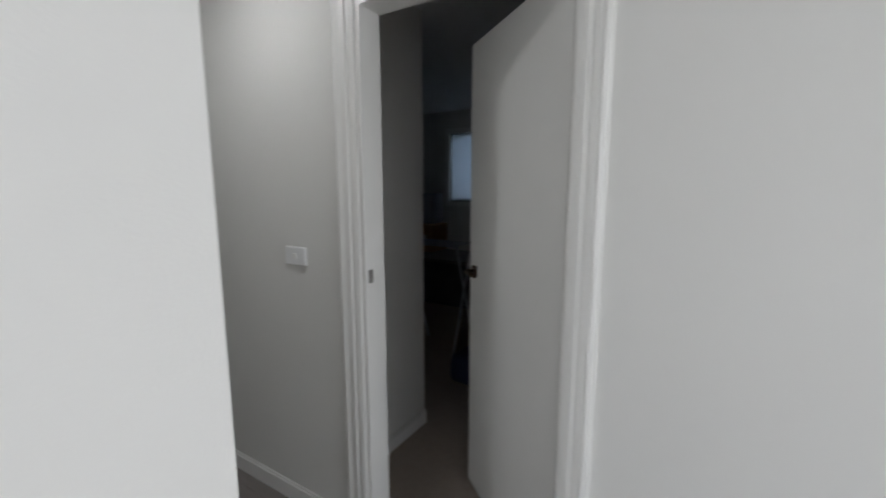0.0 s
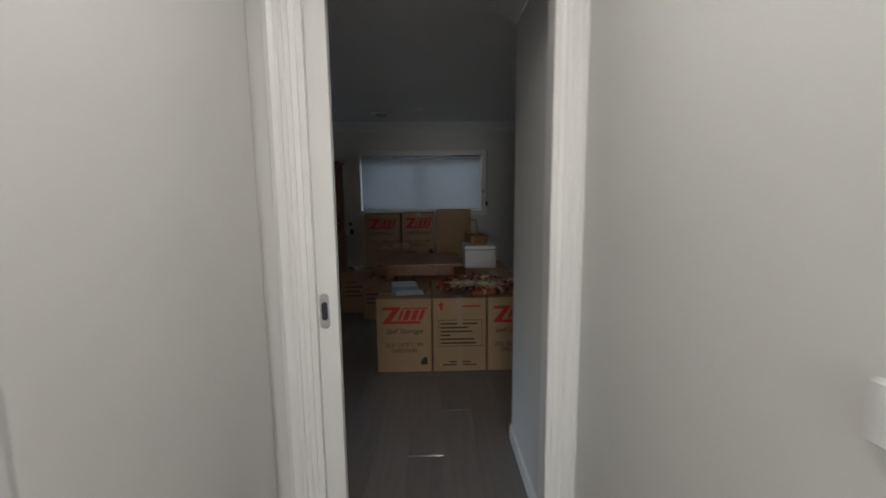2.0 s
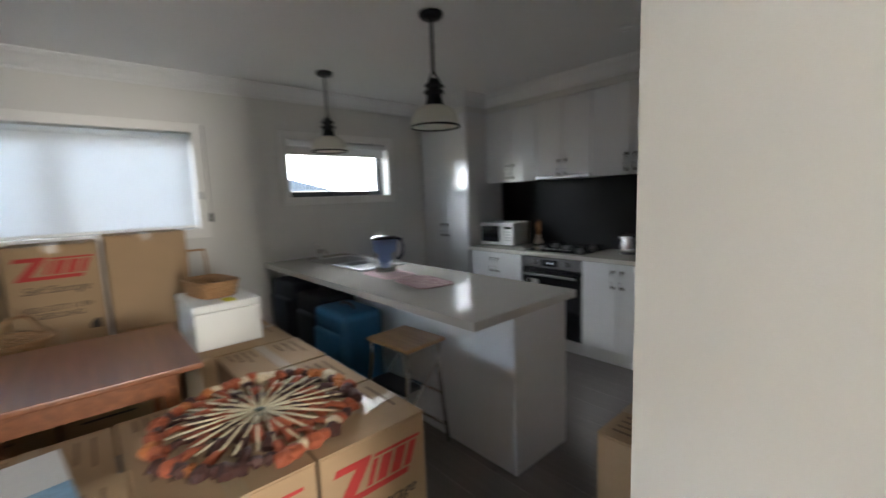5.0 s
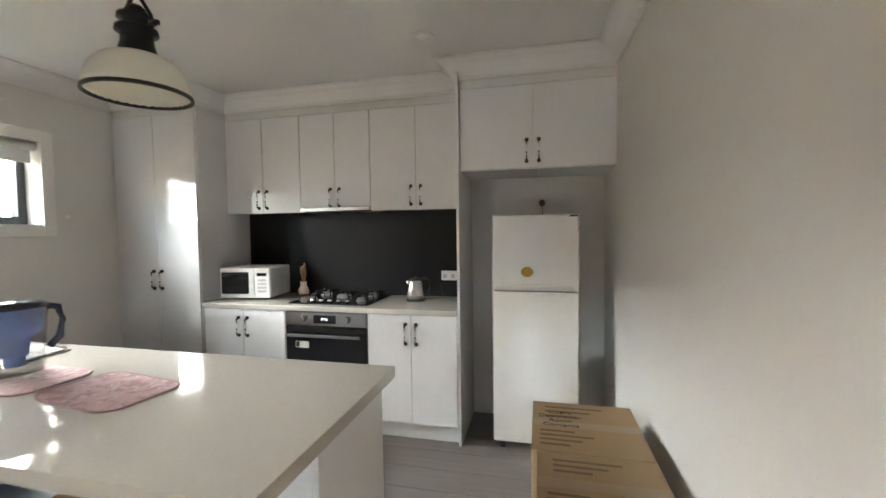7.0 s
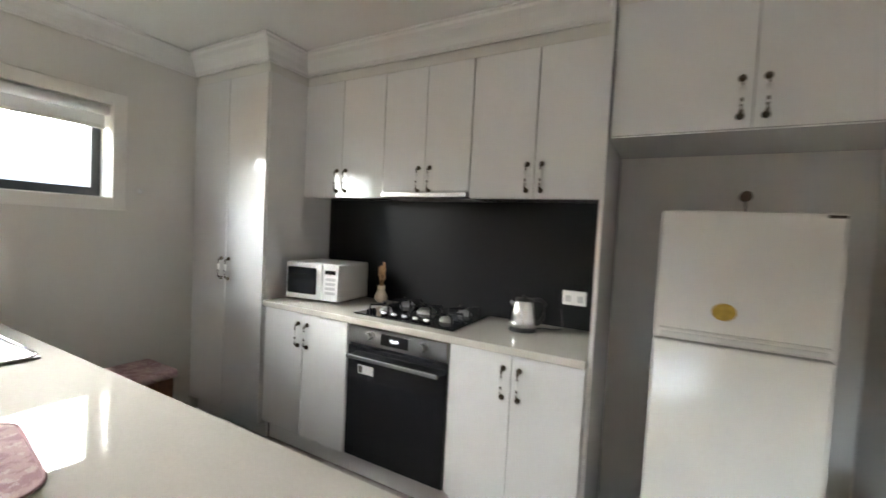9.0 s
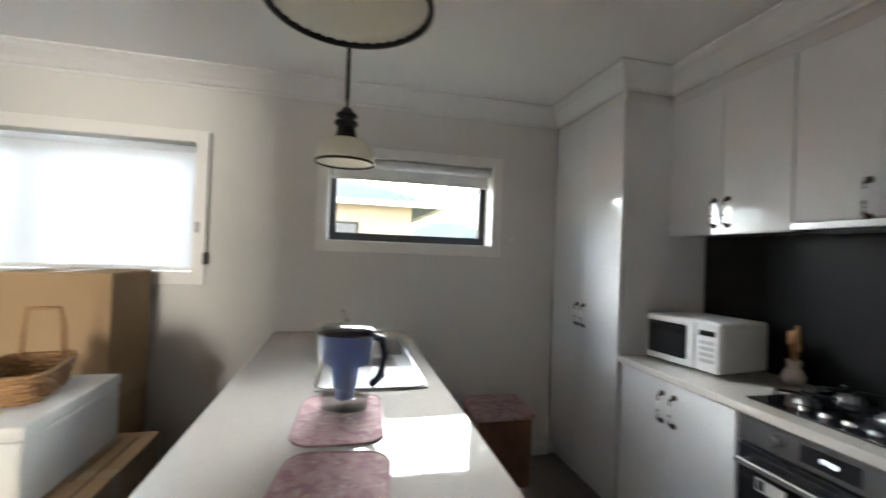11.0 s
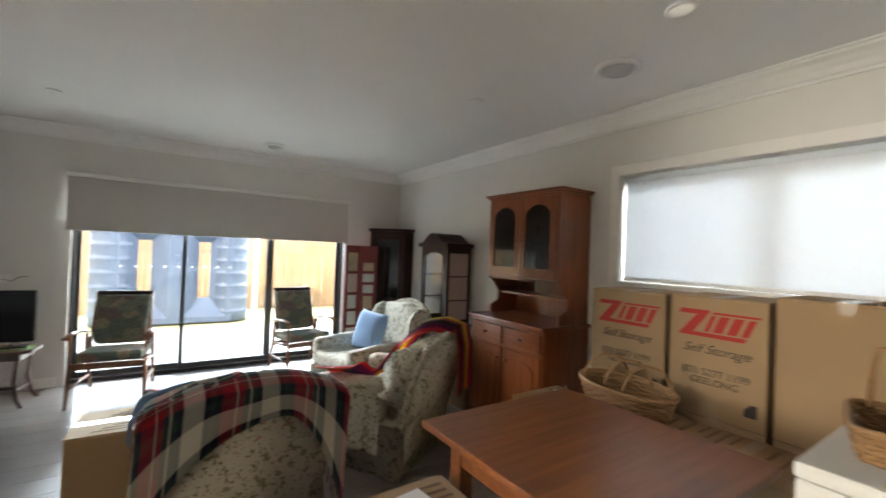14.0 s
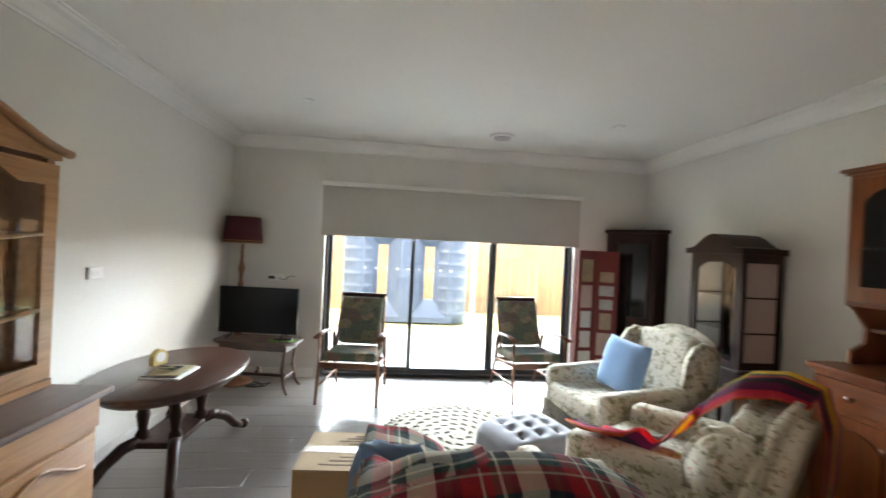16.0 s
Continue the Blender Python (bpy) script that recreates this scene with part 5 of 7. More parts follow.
def woven(rx, ry, h, flare, t, mat_, rect=False, rows=9, stakes=36):
    """A woven basket: wavy horizontal canes round upright stakes."""
    def at(a, z, off):
        k = 1 + flare * z / h
        ca, sa = math.cos(a), math.sin(a)
        if rect:
            m = (abs(ca) ** 6 + abs(sa) ** 6) ** (1 / 6)
            ca, sa = ca / m, sa / m
        return ((rx * k + off) * ca, (ry * k + off) * sa, z)
    for r in range(rows):
        z = h * (r + .5) / rows
        b = tube(bmesh.new(), [at(2 * math.pi * i / 72, z, .004 * (1 if (i // 2 + r) % 2 else -1)) for i in range(73)], h / rows * .62, 5)
        part("cane", b, mat_, t)
    for s in range(stakes):
        a = 2 * math.pi * s / stakes
        part("stake", tube(bmesh.new(), [at(a, .002, 0), at(a, h, 0)], .006, 5), mat_, t)
    part("rim", tube(bmesh.new(), [at(2 * math.pi * i / 48, h + .004, .004) for i in range(49)], .009, 7), mat_, t)
    fl = bmesh.new()
    fl.faces.new([fl.verts.new(at(2 * math.pi * i / 48, .006, -.004)) for i in range(48)])
    bmesh.ops.solidify(fl, geom=fl.faces[:], thickness=.006)
    part("bottom", fl, mat_, t)


bk = thing("wicker_basket", "oval honey wicker basket with hooped handles", "basket", -5.57, 1.12, .578, 80)
woven(.20, .125, .15, .26, bk, WICKER, rows=10, stakes=44)
for ox in (-.12, .02, .13):
    part("handle", tube(bmesh.new(), [(ox + .05 * math.cos(a), .10 * math.cos(a), .15 + .125 * math.sin(a)) for a in [i * math.pi / 12 for i in range(13)]], .008, 7), WICKER, bk)
bk2 = thing("wicker_basket", "rectangular wicker tray basket with tall handle", "basket", -5.31, 2.09, .852, 12)
woven(.135, .085, .085, .22, bk2, WICKER, rect=True, rows=6, stakes=30)
part("handle", tube(bmesh.new(), [(-.15, -.06, .08), (-.15, -.055, .2), (-.145, -.045, .26), (-.145, .045, .26), (-.15, .055, .2), (-.15, .06, .08)], .008, 7), WICKER, bk2)
solid("yellow_note", bx(-5.13, -5.03, 2.10, 2.16, .851, .853), YELLOW, "small bright yellow note on the foam box", "note")
ph = thing("modem", "small white modem on a cardboard box", "modem", -5.62, .66, .502, 20)
part("case", bx(-.08, .08, -.05, .05, 0, .035, bevel=.012, seg=2), WHITE, ph)
part("cable", tube(bmesh.new(), [(-.07, 0, .02), (-.22, -.02, .005), (-.34, -.06, -.06), (-.52, -.14, -.05), (-.655, -.17, .12), (-.658, -.175, .40)], .003, 6), WHITE, ph)
oo = thing("power_outlet", "white wall outlet with two black plugs", "power outlet", XW, .475, 1.0, 90)
part("plate", bx(-.058, .058, -.01, 0, -.036, .036, bevel=.003), WHITE, oo)
part("plug", bx(-.045, -.005, -.05, -.01, .0, .045, bevel=.008), PLASTIC, oo)
part("plug", bx(-.03, .01, -.04, -.01, -.12, -.05, bevel=.008), PLASTIC, oo)


# ---- living room ----
def arch(x0, x1, z0, z1, rise, n=12, shoulder=0.0):
    """Outline of a panel with a rounded head."""
    pts = [(x0, z0), (x1, z0), (x1, z1 - rise)]
    for i in range(1, n):
        u = i / n
        x = x1 + (x0 - x1) * u
        pts.append((x, z1 - rise + rise * math.sin(math.pi * u) ** (.7 if not shoulder else 1.6)))
    pts.append((x0, z1 - rise))
    return pts


def armchair(label, x, y, rz, w=.70, dpt=.74, back=.90):
    """Slip-covered wing armchair that faces -y before its turn."""
    t = thing("armchair", label, "armchair", x, y, 0, rz, "floral armchairs")
    hw, hd = w / 2, dpt / 2
    b = blob(bmesh.new(), -hw + .02, hw - .02, -hd + .03, hd - .02, .035, .33, .04)
    part("base", b, FLORAL, t)
    sk = bmesh.new()
    ring = [(-hw, -hd), (hw, -hd), (hw, hd), (-hw, hd)]
    pts = []
    for i in range(4):
        (ax, ay), (bx_, by) = ring[i], ring[(i + 1) % 4]
        for k in range(10):
            u = k / 10
            pts.append((ax + (bx_ - ax) * u, ay + (by - ay) * u))
    lo, hi = [], []
    for i, (px, py) in enumerate(pts):
        wob = .010 * math.sin(i * 1.7) + .006 * math.sin(i * 4.1)
        k = 1 + wob / .35
        lo.append(sk.verts.new((px * k, py * k, .008 + .004 * math.sin(i * 2.3))))
        hi.append(sk.verts.new((px * .965, py * .965, .31)))
    for i in range(len(pts)):
        f = sk.faces.new((lo[i], lo[(i + 1) % len(pts)], hi[(i + 1) % len(pts)], hi[i]))
        f.smooth = True
    bmesh.ops.solidify(sk, geom=sk.faces[:], thickness=.008)
    part("skirt", sk, FLORAL, t, "gathered floral skirt")
    cu = blob(bmesh.new(), -hw + .105, hw - .105, -hd + .0, hd - .2, .325, .455, .045)
    part("seat_cushion", cu, FLORAL, t)
    for s in (-1, 1):
        xa, xb = (hw - .115, hw) if s > 0 else (-hw, -hw + .115)
        a = blob(bmesh.new(), xa, xb, -hd + .02, hd - .14, .10, .545, .05)
        bmesh.ops.translate(a, verts=[v for v in a.verts if v.co.z > .4 and v.co.y > 0], vec=(0, 0, .03))
        part("arm", a, FLORAL, t)
    L = back / math.cos(radians(14)) - .03
    m = Matrix.Translation((0, hd - .15, .03)) @ Matrix.Rotation(radians(-14), 4, 'X')
    pts = [(-hw + .05, 0), (hw - .05, 0), (hw - .03, .25), (hw - .015, L * .62), (hw - .03, L * .80), (hw - .075, L * .90)]
    for i in range(9):
        u = (i + 1) / 10
        pts.append(((hw - .075) * (1 - 2 * u), L * .90 + L * .10 * math.sin(math.pi * u) ** .75))
    pts += [(-hw + .075, L * .90), (-hw + .03, L * .80), (-hw + .015, L * .62), (-hw + .03, .25)]
    bk_ = prism(bmesh.new(), pts, 1, 0, .13)
    bmesh.ops.bevel(bk_, geom=[e for e in bk_.edges if len(e.link_faces) == 2 and e.calc_face_angle() > .9], offset=.05, segments=4, affect='EDGES')
    bmesh.ops.transform(bk_, matrix=m, verts=bk_.verts)
    part("backrest", bk_, FLORAL, t, smooth=True)
    bc_ = blob(bmesh.new(), -hw + .12, hw - .12, -.07, .05, .40, L - .07, .05)
    bmesh.ops.transform(bc_, matrix=m, verts=bc_.verts)
    part("back_cushion", bc_, FLORAL, t, smooth=True)
    for s in (-1, 1):
        wo_ = [(.06, .40), (.06, L - .10), (-.01, L - .075), (-.085, L - .10), (-.135, L - .17), (-.15, L - .27), (-.12, L - .36), (-.17, .46), (-.20, .40)]
        wg = prism(bmesh.new(), wo_, 0, s * (hw - .105), s * (hw - .005))
        bmesh.ops.bevel(wg, geom=wg.edges[:], offset=.028, segments=3, affect='EDGES')
        bmesh.ops.transform(wg, matrix=m, verts=wg.verts)
        part("wing", wg, FLORAL, t, smooth=True)
    return t


armchair("floral wing armchair with a tartan throw on it", -3.96, .08, 2, .70, .60, .825)
armchair("floral wing armchair with a knitted blanket over it", -4.93, -.275, 33, .72, .66, .845)
armchair("floral wing armchair with a pale blue cushion", -5.16, -1.13, 98, .72, .74, .91)

PA = pose(-3.96, .08, 0, 0, 0, 2)


def throw_back(u, v):
    """Over the chair back: from the front, over the top, and down behind, longer at the sides."""
    s = 2 * u - 1
    x = .40 * s
    crown = .812 - .12 * abs(s) ** 2.4
    yt = .405 - .05 * abs(s) ** 3
    if v < .35:
        k = v / .35
        p = Vector((x * .96, .10 + (yt - .10 - .10) * k, .48 + (crown - .50) * k + .04 * math.sin(k * 3.1)))
    elif v < .5:
        k = (v - .35) / .15
        p = Vector((x, yt - .10 + .19 * k, crown + .022 * math.sin(k * math.pi) - .02 * k))
    else:
        k = (v - .5) / .5
        drop = .15 + .03 * math.sin(s * 5) + .42 * abs(s) ** 2.6
        p = Vector((x * (1 + .05 * k), yt + .09 - .055 * k * drop / .3 + .010 * math.sin(9 * s + 3 * k), crown - .02 - drop * k))
    return PA @ p


tt = thing("tartan_throw", "red, green and cream tartan wool throw over the armchair", "throw")
part("back_drape", sheet(throw_back, 36, 26, .008), TARTAN, tt)


def throw_side(u, v):
    """Over the arm and the side of the back on the hall side, hanging low in folds."""
    y = -.33 + .76 * u
    q = min(1, max(0, (y + .04) / .38))
    rise = q * q * (3 - 2 * q)
    z_in, z_out = .495 + .325 * rise, .60 + .135 * rise
    fold = .016 * math.sin(u * 17) + .010 * math.sin(u * 37 + 1)
    if v < .3:
        k = v / .3
        return PA @ Vector((.06 + .30 * k, y + .01 * math.sin(9 * k), z_in + (z_out - z_in) * k ** .8 + .014 + .010 * math.sin(k * math.pi) + .006 * math.sin(u * 21 + 5 * k)))
    k = (v - .3) / .7
    hem = .29 + .045 * math.sin(u * 8 + 1) + .22 * max(0, u - .72)
    return PA @ Vector((.372 + .022 * math.sin(min(1, k * 2) * math.pi / 2) + fold * k, y + .03 * k * math.sin(u * 11), z_out + .012 - (z_out - hem) * k))


part("side_drape", sheet(throw_side, 60, 34, .008), TARTAN, tt)
frng = random.Random(3)
FRINGE = mat("fringe_wool", (.20, .09, .08), .95, vary=.7, scale=30)
for edge, count, keep in ((throw_side, 64, lambda k: True), (throw_back, 46, lambda k: k <= 6 or k >= 40)):
    fb_ = bmesh.new()
    for k in range(count):
        if keep(k):
            p = edge((k + .5) / count, 1.0)
            tube(fb_, [p, p + Vector((.004, frng.uniform(-.006, .006), -.03)), p + Vector((frng.uniform(-.006, .01), frng.uniform(-.01, .01), -.065))], .0032, 4)
    part("fringe", fb_, FRINGE, tt)


def denim_strip(u, v):
    """A rumpled blue garment lying over the throw, from the back down past the arm."""
    line = [(.20, .23, .765), (.29, .12, .71), (.345, .0, .665), (.385, -.07, .62), (.418, -.11, .52), (.425, -.13, .42)]
    q = v * (len(line) - 1)
    i = min(int(q), len(line) - 2)
    k = q - i
    x, y, z = (line[i][j] + (line[i + 1][j] - line[i][j]) * k for j in range(3))
    s = 2 * u - 1
    return PA @ Vector((x + .010 * math.cos(s * 2.2), y + .055 * s + .008 * math.sin(v * 9), z + .016 * math.cos(s * 1.5) + .005 * math.sin(v * 14 + s * 3)))


solid("denim_garment", sheet(denim_strip, 10, 30, .014), mat("denim_blue", (.15, .22, .33), .9, vary=.2, scale=30, bump=.2, bscale=300), "rumpled pale blue denim garment lying on the tartan throw", "clothing")


def pillow(name, label, m, w, h, t_, material):
    n = 14
    bm = bmesh.new()
    sides = []
    for sgn in (1, -1):
        g = []
        for i in range(n + 1):
            row = []
            for j in range(n + 1):
                u, v = 2 * i / n - 1, 2 * j / n - 1
                puff = (max(0, 1 - u ** 4) * max(0, 1 - v ** 4)) ** .5
                pin = 1 - .06 * (1 - abs(u)) * 0 - .05 * (abs(u * v)) * -1
                row.append(bm.verts.new((u * w / 2 * (1 - .05 * (1 - abs(v) ** 2) * abs(u)), sgn * t_ / 2 * puff, v * h / 2 * (1 - .05 * (1 - abs(u) ** 2) * abs(v)))))
            g.append(row)
        for i in range(n):
            for j in range(n):
                f = bm.faces.new((g[i][j], g[i + 1][j], g[i + 1][j + 1], g[i][j + 1]))
                f.smooth = True
    bmesh.ops.remove_doubles(bm, verts=bm.verts, dist=1e-4)
    bmesh.ops.recalc_face_normals(bm, faces=bm.faces)
    ob = solid(name, bm, material, label, "cushion")
    ob.matrix_world = m
    return ob


pillow("cushion", "plump pale blue square cushion propped on the armchair", pose(-5.19, -1.13, .62, -16, 4, 106), .34, .36, .15, BLUECUSH)

PB = pose(-4.93, -.275, 0, 0, 0, 33)


def knit(u, v):
    """A long knitted blanket: spread on the seat, up the back and over its top."""
    s = 2 * u - 1
    path = [(-.30, .462, .15, .23), (-.18, .475, .16, .25), (-.04, .485, .12, .24), (.03, .55, .02, .21), (.09, .66, -.06, .20), (.18, .785, -.10, .21), (.27, .865, -.12, .21), (.38, .885, -.14, .20), (.485, .845, -.21, .15), (.525, .70, -.21, .14), (.52, .54, -.21, .14), (.505, .38, -.22, .14)]
    q = v * (len(path) - 1)
    i = min(int(q), len(path) - 2)
    k = q - i
    a, b = path[i], path[i + 1]
    y, z, cx, hw = (a[j] + (b[j] - a[j]) * k for j in range(4))
    fold = .014 * math.sin(s * 8 + v * 7) * (1 if v < .3 else .5)
    rest = max(0, min(.12, (cx + hw * s - .20) * 1.6)) if v < .3 else 0
    return PB @ Vector((cx + hw * s + .02 * math.sin(v * 17), y, z + rest + .012 + fold + .010 * math.cos(s * 3) - .05 * abs(s) ** 2 * (1 if .42 < v < .72 else 0)))


kb = thing("knitted_blanket", "striped red, yellow and purple knitted blanket on the armchair", "blanket")
part("cloth", sheet(knit, 18, 70, .012), RAINBOW, kb)

ot = thing("ottoman", "grey button-tufted velvet ottoman", "ottoman", -4.45, -.80, 0, 20)
top_o = bmesh.new()
n = 28
prof_rows = []
for i in range(n + 1):
    row = []
    for j in range(n + 1):
        u, v = 2 * i / n - 1, 2 * j / n - 1
        m_ = max(1e-6, (abs(u) ** 5 + abs(v) ** 5) ** .2)
        rr = max(abs(u), abs(v))
        f = rr / m_
        px, py = u * f * .25, v * f * .21
        dome = .06 * max(0, 1 - rr ** 4) ** .6
        dim = 0
        for bx_ in (-.12, 0, .12):
            for by in (-.10, 0, .10):
                if (bx_ == 0) == (by == 0) or True:
                    dim += math.exp(-((px - bx_) ** 2 + (py - by) ** 2) / .0009)
        row.append(top_o.verts.new((px, py, .31 + dome - .028 * min(1, dim))))
    prof_rows.append(row)
for i in range(n):
    for j in range(n):
        f = top_o.faces.new((prof_rows[i][j], prof_rows[i + 1][j], prof_rows[i + 1][j + 1], prof_rows[i][j + 1]))
        f.smooth = True
part("tufted_top", top_o, GREYVELVET, ot)
part("side", blob(bmesh.new(), -.245, .245, -.205, .205, .08, .325, .06), GREYVELVET, ot)
for sx in (-1, 1):
    for sy in (-1, 1):
        part("leg", cyl(bmesh.new(), sx * .17, sy * .14, 0, .09, .014, .02), MAHOG, ot)
for bx_ in (-.12, 0, .12):
    for by in (-.10, 0, .10):
        b = bmesh.new()
        bmesh.ops.create_uvsphere(b, u_segments=8, v_segments=5, radius=.010, matrix=Matrix.Translation((bx_, by, .345)))
        part("button", b, GREYVELVET, ot)

# crochet rug
rg = thing("crochet_rug", "round cream crochet rug with scalloped open rings", "rug", -4.15, -1.44, .0)
mesh_r = bmesh.new()
NA, NR, RO = 300, 44, .50
ring_v = [[mesh_r.verts.new((RO * (j + .05) / NR * math.cos(2 * math.pi * i / NA), RO * (j + .05) / NR * math.sin(2 * math.pi * i / NA), .010 + .003 * abs(math.sin(j * math.pi / 4)))) for j in range(NR + 1)] for i in range(NA)]
for i in range(NA):
    for j in range(NR):
        r, a = RO * (j + .5) / NR, (i + .5) / NA
        gap = False
        for rk, n_ in ((.085, 7), (.165, 13), (.245, 19), (.325, 25), (.405, 31), (.475, 36)):
            da = ((a * n_ + rk * 9) % 1 - .5) / n_ * 2 * math.pi * r
            if abs(r - rk - da * .25) < .0135 * max(0, 1 - (da / .030) ** 2):
                gap = True
        if not gap:
            f = mesh_r.faces.new((ring_v[i][j], ring_v[(i + 1) % NA][j], ring_v[(i + 1) % NA][j + 1], ring_v[i][j + 1]))
            f.smooth = True
bmesh.ops.delete(mesh_r, geom=[v for v in mesh_r.verts if not v.link_faces], context='VERTS')
bmesh.ops.solidify(mesh_r, geom=mesh_r.faces[:], thickness=.008)
part("crochet_field", mesh_r, JUTE, rg)
for i in range(34):
    a = 2 * math.pi * i / 34
    sc = lathe(bmesh.new(), [(.014, .002), (.014, .011), (.036, .012), (.046, .010), (.048, .002)], .532 * math.cos(a), .532 * math.sin(a), 12)
    part("scallop", sc, JUTE, rg)


def lounge_chair(x, y, rz):
    """Teak open-arm chair with loose cushions; faces +y before its turn."""
    t = thing("timber_armchair", "teak open-arm chair with patchwork cushions", "armchair", x, y, 0, rz, "teak chairs by the glass door")
    for s in (-1, 1):
        part("leg", tube(bmesh.new(), [(s * .255, .27, 0), (s * .25, .24, .28), (s * .25, .235, .555)], .014, 8, .019), TEAK, t)
        part("leg", tube(bmesh.new(), [(s * .235, -.33, 0), (s * .24, -.22, .30), (s * .24, -.18, .52)], .013, 8, .018), TEAK, t)
        part("armrest", tube(bmesh.new(), [(s * .262, .29, .562), (s * .262, .10, .575), (s * .258, -.12, .55), (s * .25, -.24, .525)], .030, 8, .022, .42), TEAK, t)
        part("back_stile", tube(bmesh.new(), [(s * .21, -.14, .33), (s * .21, -.25, .60), (s * .205, -.34, .865)], .013, 8), TEAK, t)
        part("side_rail", tube(bmesh.new(), [(s * .235, .25, .33), (s * .235, -.22, .28)], .016, 8), TEAK, t)
        part("stretcher", tube(bmesh.new(), [(s * .25, .26, .15), (s * .238, -.29, .13)], .010, 8), TEAK, t)
    part("front_rail", bx(-.24, .24, .225, .25, .30, .35, bevel=.006), TEAK, t)
    part("rear_rail", bx(-.24, .24, -.225, -.20, .25, .30, bevel=.006), TEAK, t)
    part("top_rail", bx(-.22, .22, -.357, -.327, .825, .88, bevel=.01), MAHOG, t)
    sc_ = blob(bmesh.new(), -.225, .225, -.20, .25, .335, .415, .03)
    bmesh.ops.transform(sc_, matrix=Matrix.Rotation(radians(4), 4, 'X'), verts=sc_.verts)
    part("seat_cushion", sc_, PATCH, t, "patchwork seat cushion")
    bc = blob(bmesh.new(), -.205, .205, -.05, .05, .0, .445, .04)
    for v in bc.verts:
        v.co.x *= 1 - .10 * max(0, .12 - v.co.z) / .12
    bmesh.ops.transform(bc, matrix=Matrix.Translation((0, -.175, .42)) @ Matrix.Rotation(radians(19), 4, 'X'), verts=bc.verts)
    part("back_cushion", bc, PATCH, t, "patchwork back cushion")
    return t


lounge_chair(-3.30, -2.25, -6)
lounge_chair(-4.93, -2.36, 8)

# pine hutch
hu = thing("pine_hutch", "honey pine kitchen hutch with leaded glass doors", "cabinet")
y0, y1 = -.42, .405
part("base_body", bx(XW + .018, -5.79, y0 + .02, y1 - .02, .09, .84), PINE, hu)
part("plinth", bx(XW + .018, -5.78, y0 + .01, y1 - .01, 0, .09, bevel=.008), PINE_Y, hu)
part("counter", bx(XW + .016, -5.755, y0, y1, .84, .868, bevel=.008, seg=2), PINE_Y, hu)
mid = (y0 + y1) / 2
for a, b, hy in ((y0 + .04, mid - .015, mid - .05), (mid + .015, y1 - .04, mid + .05)):
    dw = part("drawer", bx(-5.79, -5.772, a, b, .68, .815, bevel=.005), PINE_Y, hu)
    part("knob", lathe(bmesh.new(), [(.009, 0), (.008, .012), (.017, .02), (.014, .03), (.001, .032)], seg=14), PINE, dw)
    kn = dw.children[0]
    kn.matrix_basis = pose(-5.772, (a + b) / 2, .745, 0, 90, 0)
    d = part("door", bx(-5.79, -5.775, a, b, .115, .655, bevel=.004), PINE, hu)
    pnl = prism(bmesh.new(), arch(a + .055, b - .055, .17, .60, .06), 0, -5.776, -5.766)
    part("raised_panel", pnl, PINE, d)
    k2 = part("knob", lathe(bmesh.new(), [(.009, 0), (.008, .012), (.017, .02), (.014, .03), (.001, .032)], seg=14), PINE, d)
    k2.matrix_basis = pose(-5.775, hy, .57, 0, 90, 0)
ux = -5.93
part("back_board", bx(XW + .018, XW + .03, y0 + .035, y1 - .035, .868, 1.80), PINE, hu)
for s, a, b in ((0, y0 + .035, y0 + .055), (1, y1 - .055, y1 - .035)):
    side = [(XW + .03, .868), (-5.95, .868), (-5.955, .93), (-6.03, .97), (-6.04, 1.05), (-5.99, 1.12), (-5.955, 1.15), (ux, 1.16), (ux, 1.80), (XW + .03, 1.80)]
    sb_ = bmesh.new()
    lo = [sb_.verts.new((px, a, pz)) for px, pz in side]
    hi = [sb_.verts.new((px, b, pz)) for px, pz in side]
    sb_.faces.new(lo)
    sb_.faces.new(hi[::-1])
    for i in range(len(side)):
        sb_.faces.new((lo[i], hi[i], hi[(i + 1) % len(side)], lo[(i + 1) % len(side)]))
    bmesh.ops.recalc_face_normals(sb_, faces=sb_.faces)
    part("side_panel", sb_, PINE, hu)
part("shelf", bx(XW + .03, -6.06, y0 + .055, y1 - .055, 1.03, 1.048), PINE_Y, hu)
part("shelf", bx(XW + .03, ux - .01, y0 + .055, y1 - .055, 1.16, 1.18), PINE_Y, hu)
part("shelf", bx(XW + .03, ux - .04, y0 + .055, y1 - .055, 1.44, 1.455), PINE_Y, hu)
part("top_board", bx(XW + .03, ux, y0 + .035, y1 - .035, 1.80, 1.818), PINE_Y, hu)
cr = bmesh.new()
box(cr, XW + .018, ux + .012, y0 + .02, y1 - .02, 1.818, 1.834)
box(cr, XW + .018, ux + .030, y0 + .002, y1 - .002, 1.834, 1.850, .004)
part("crown_moulding", cr, PINE_Y, hu)
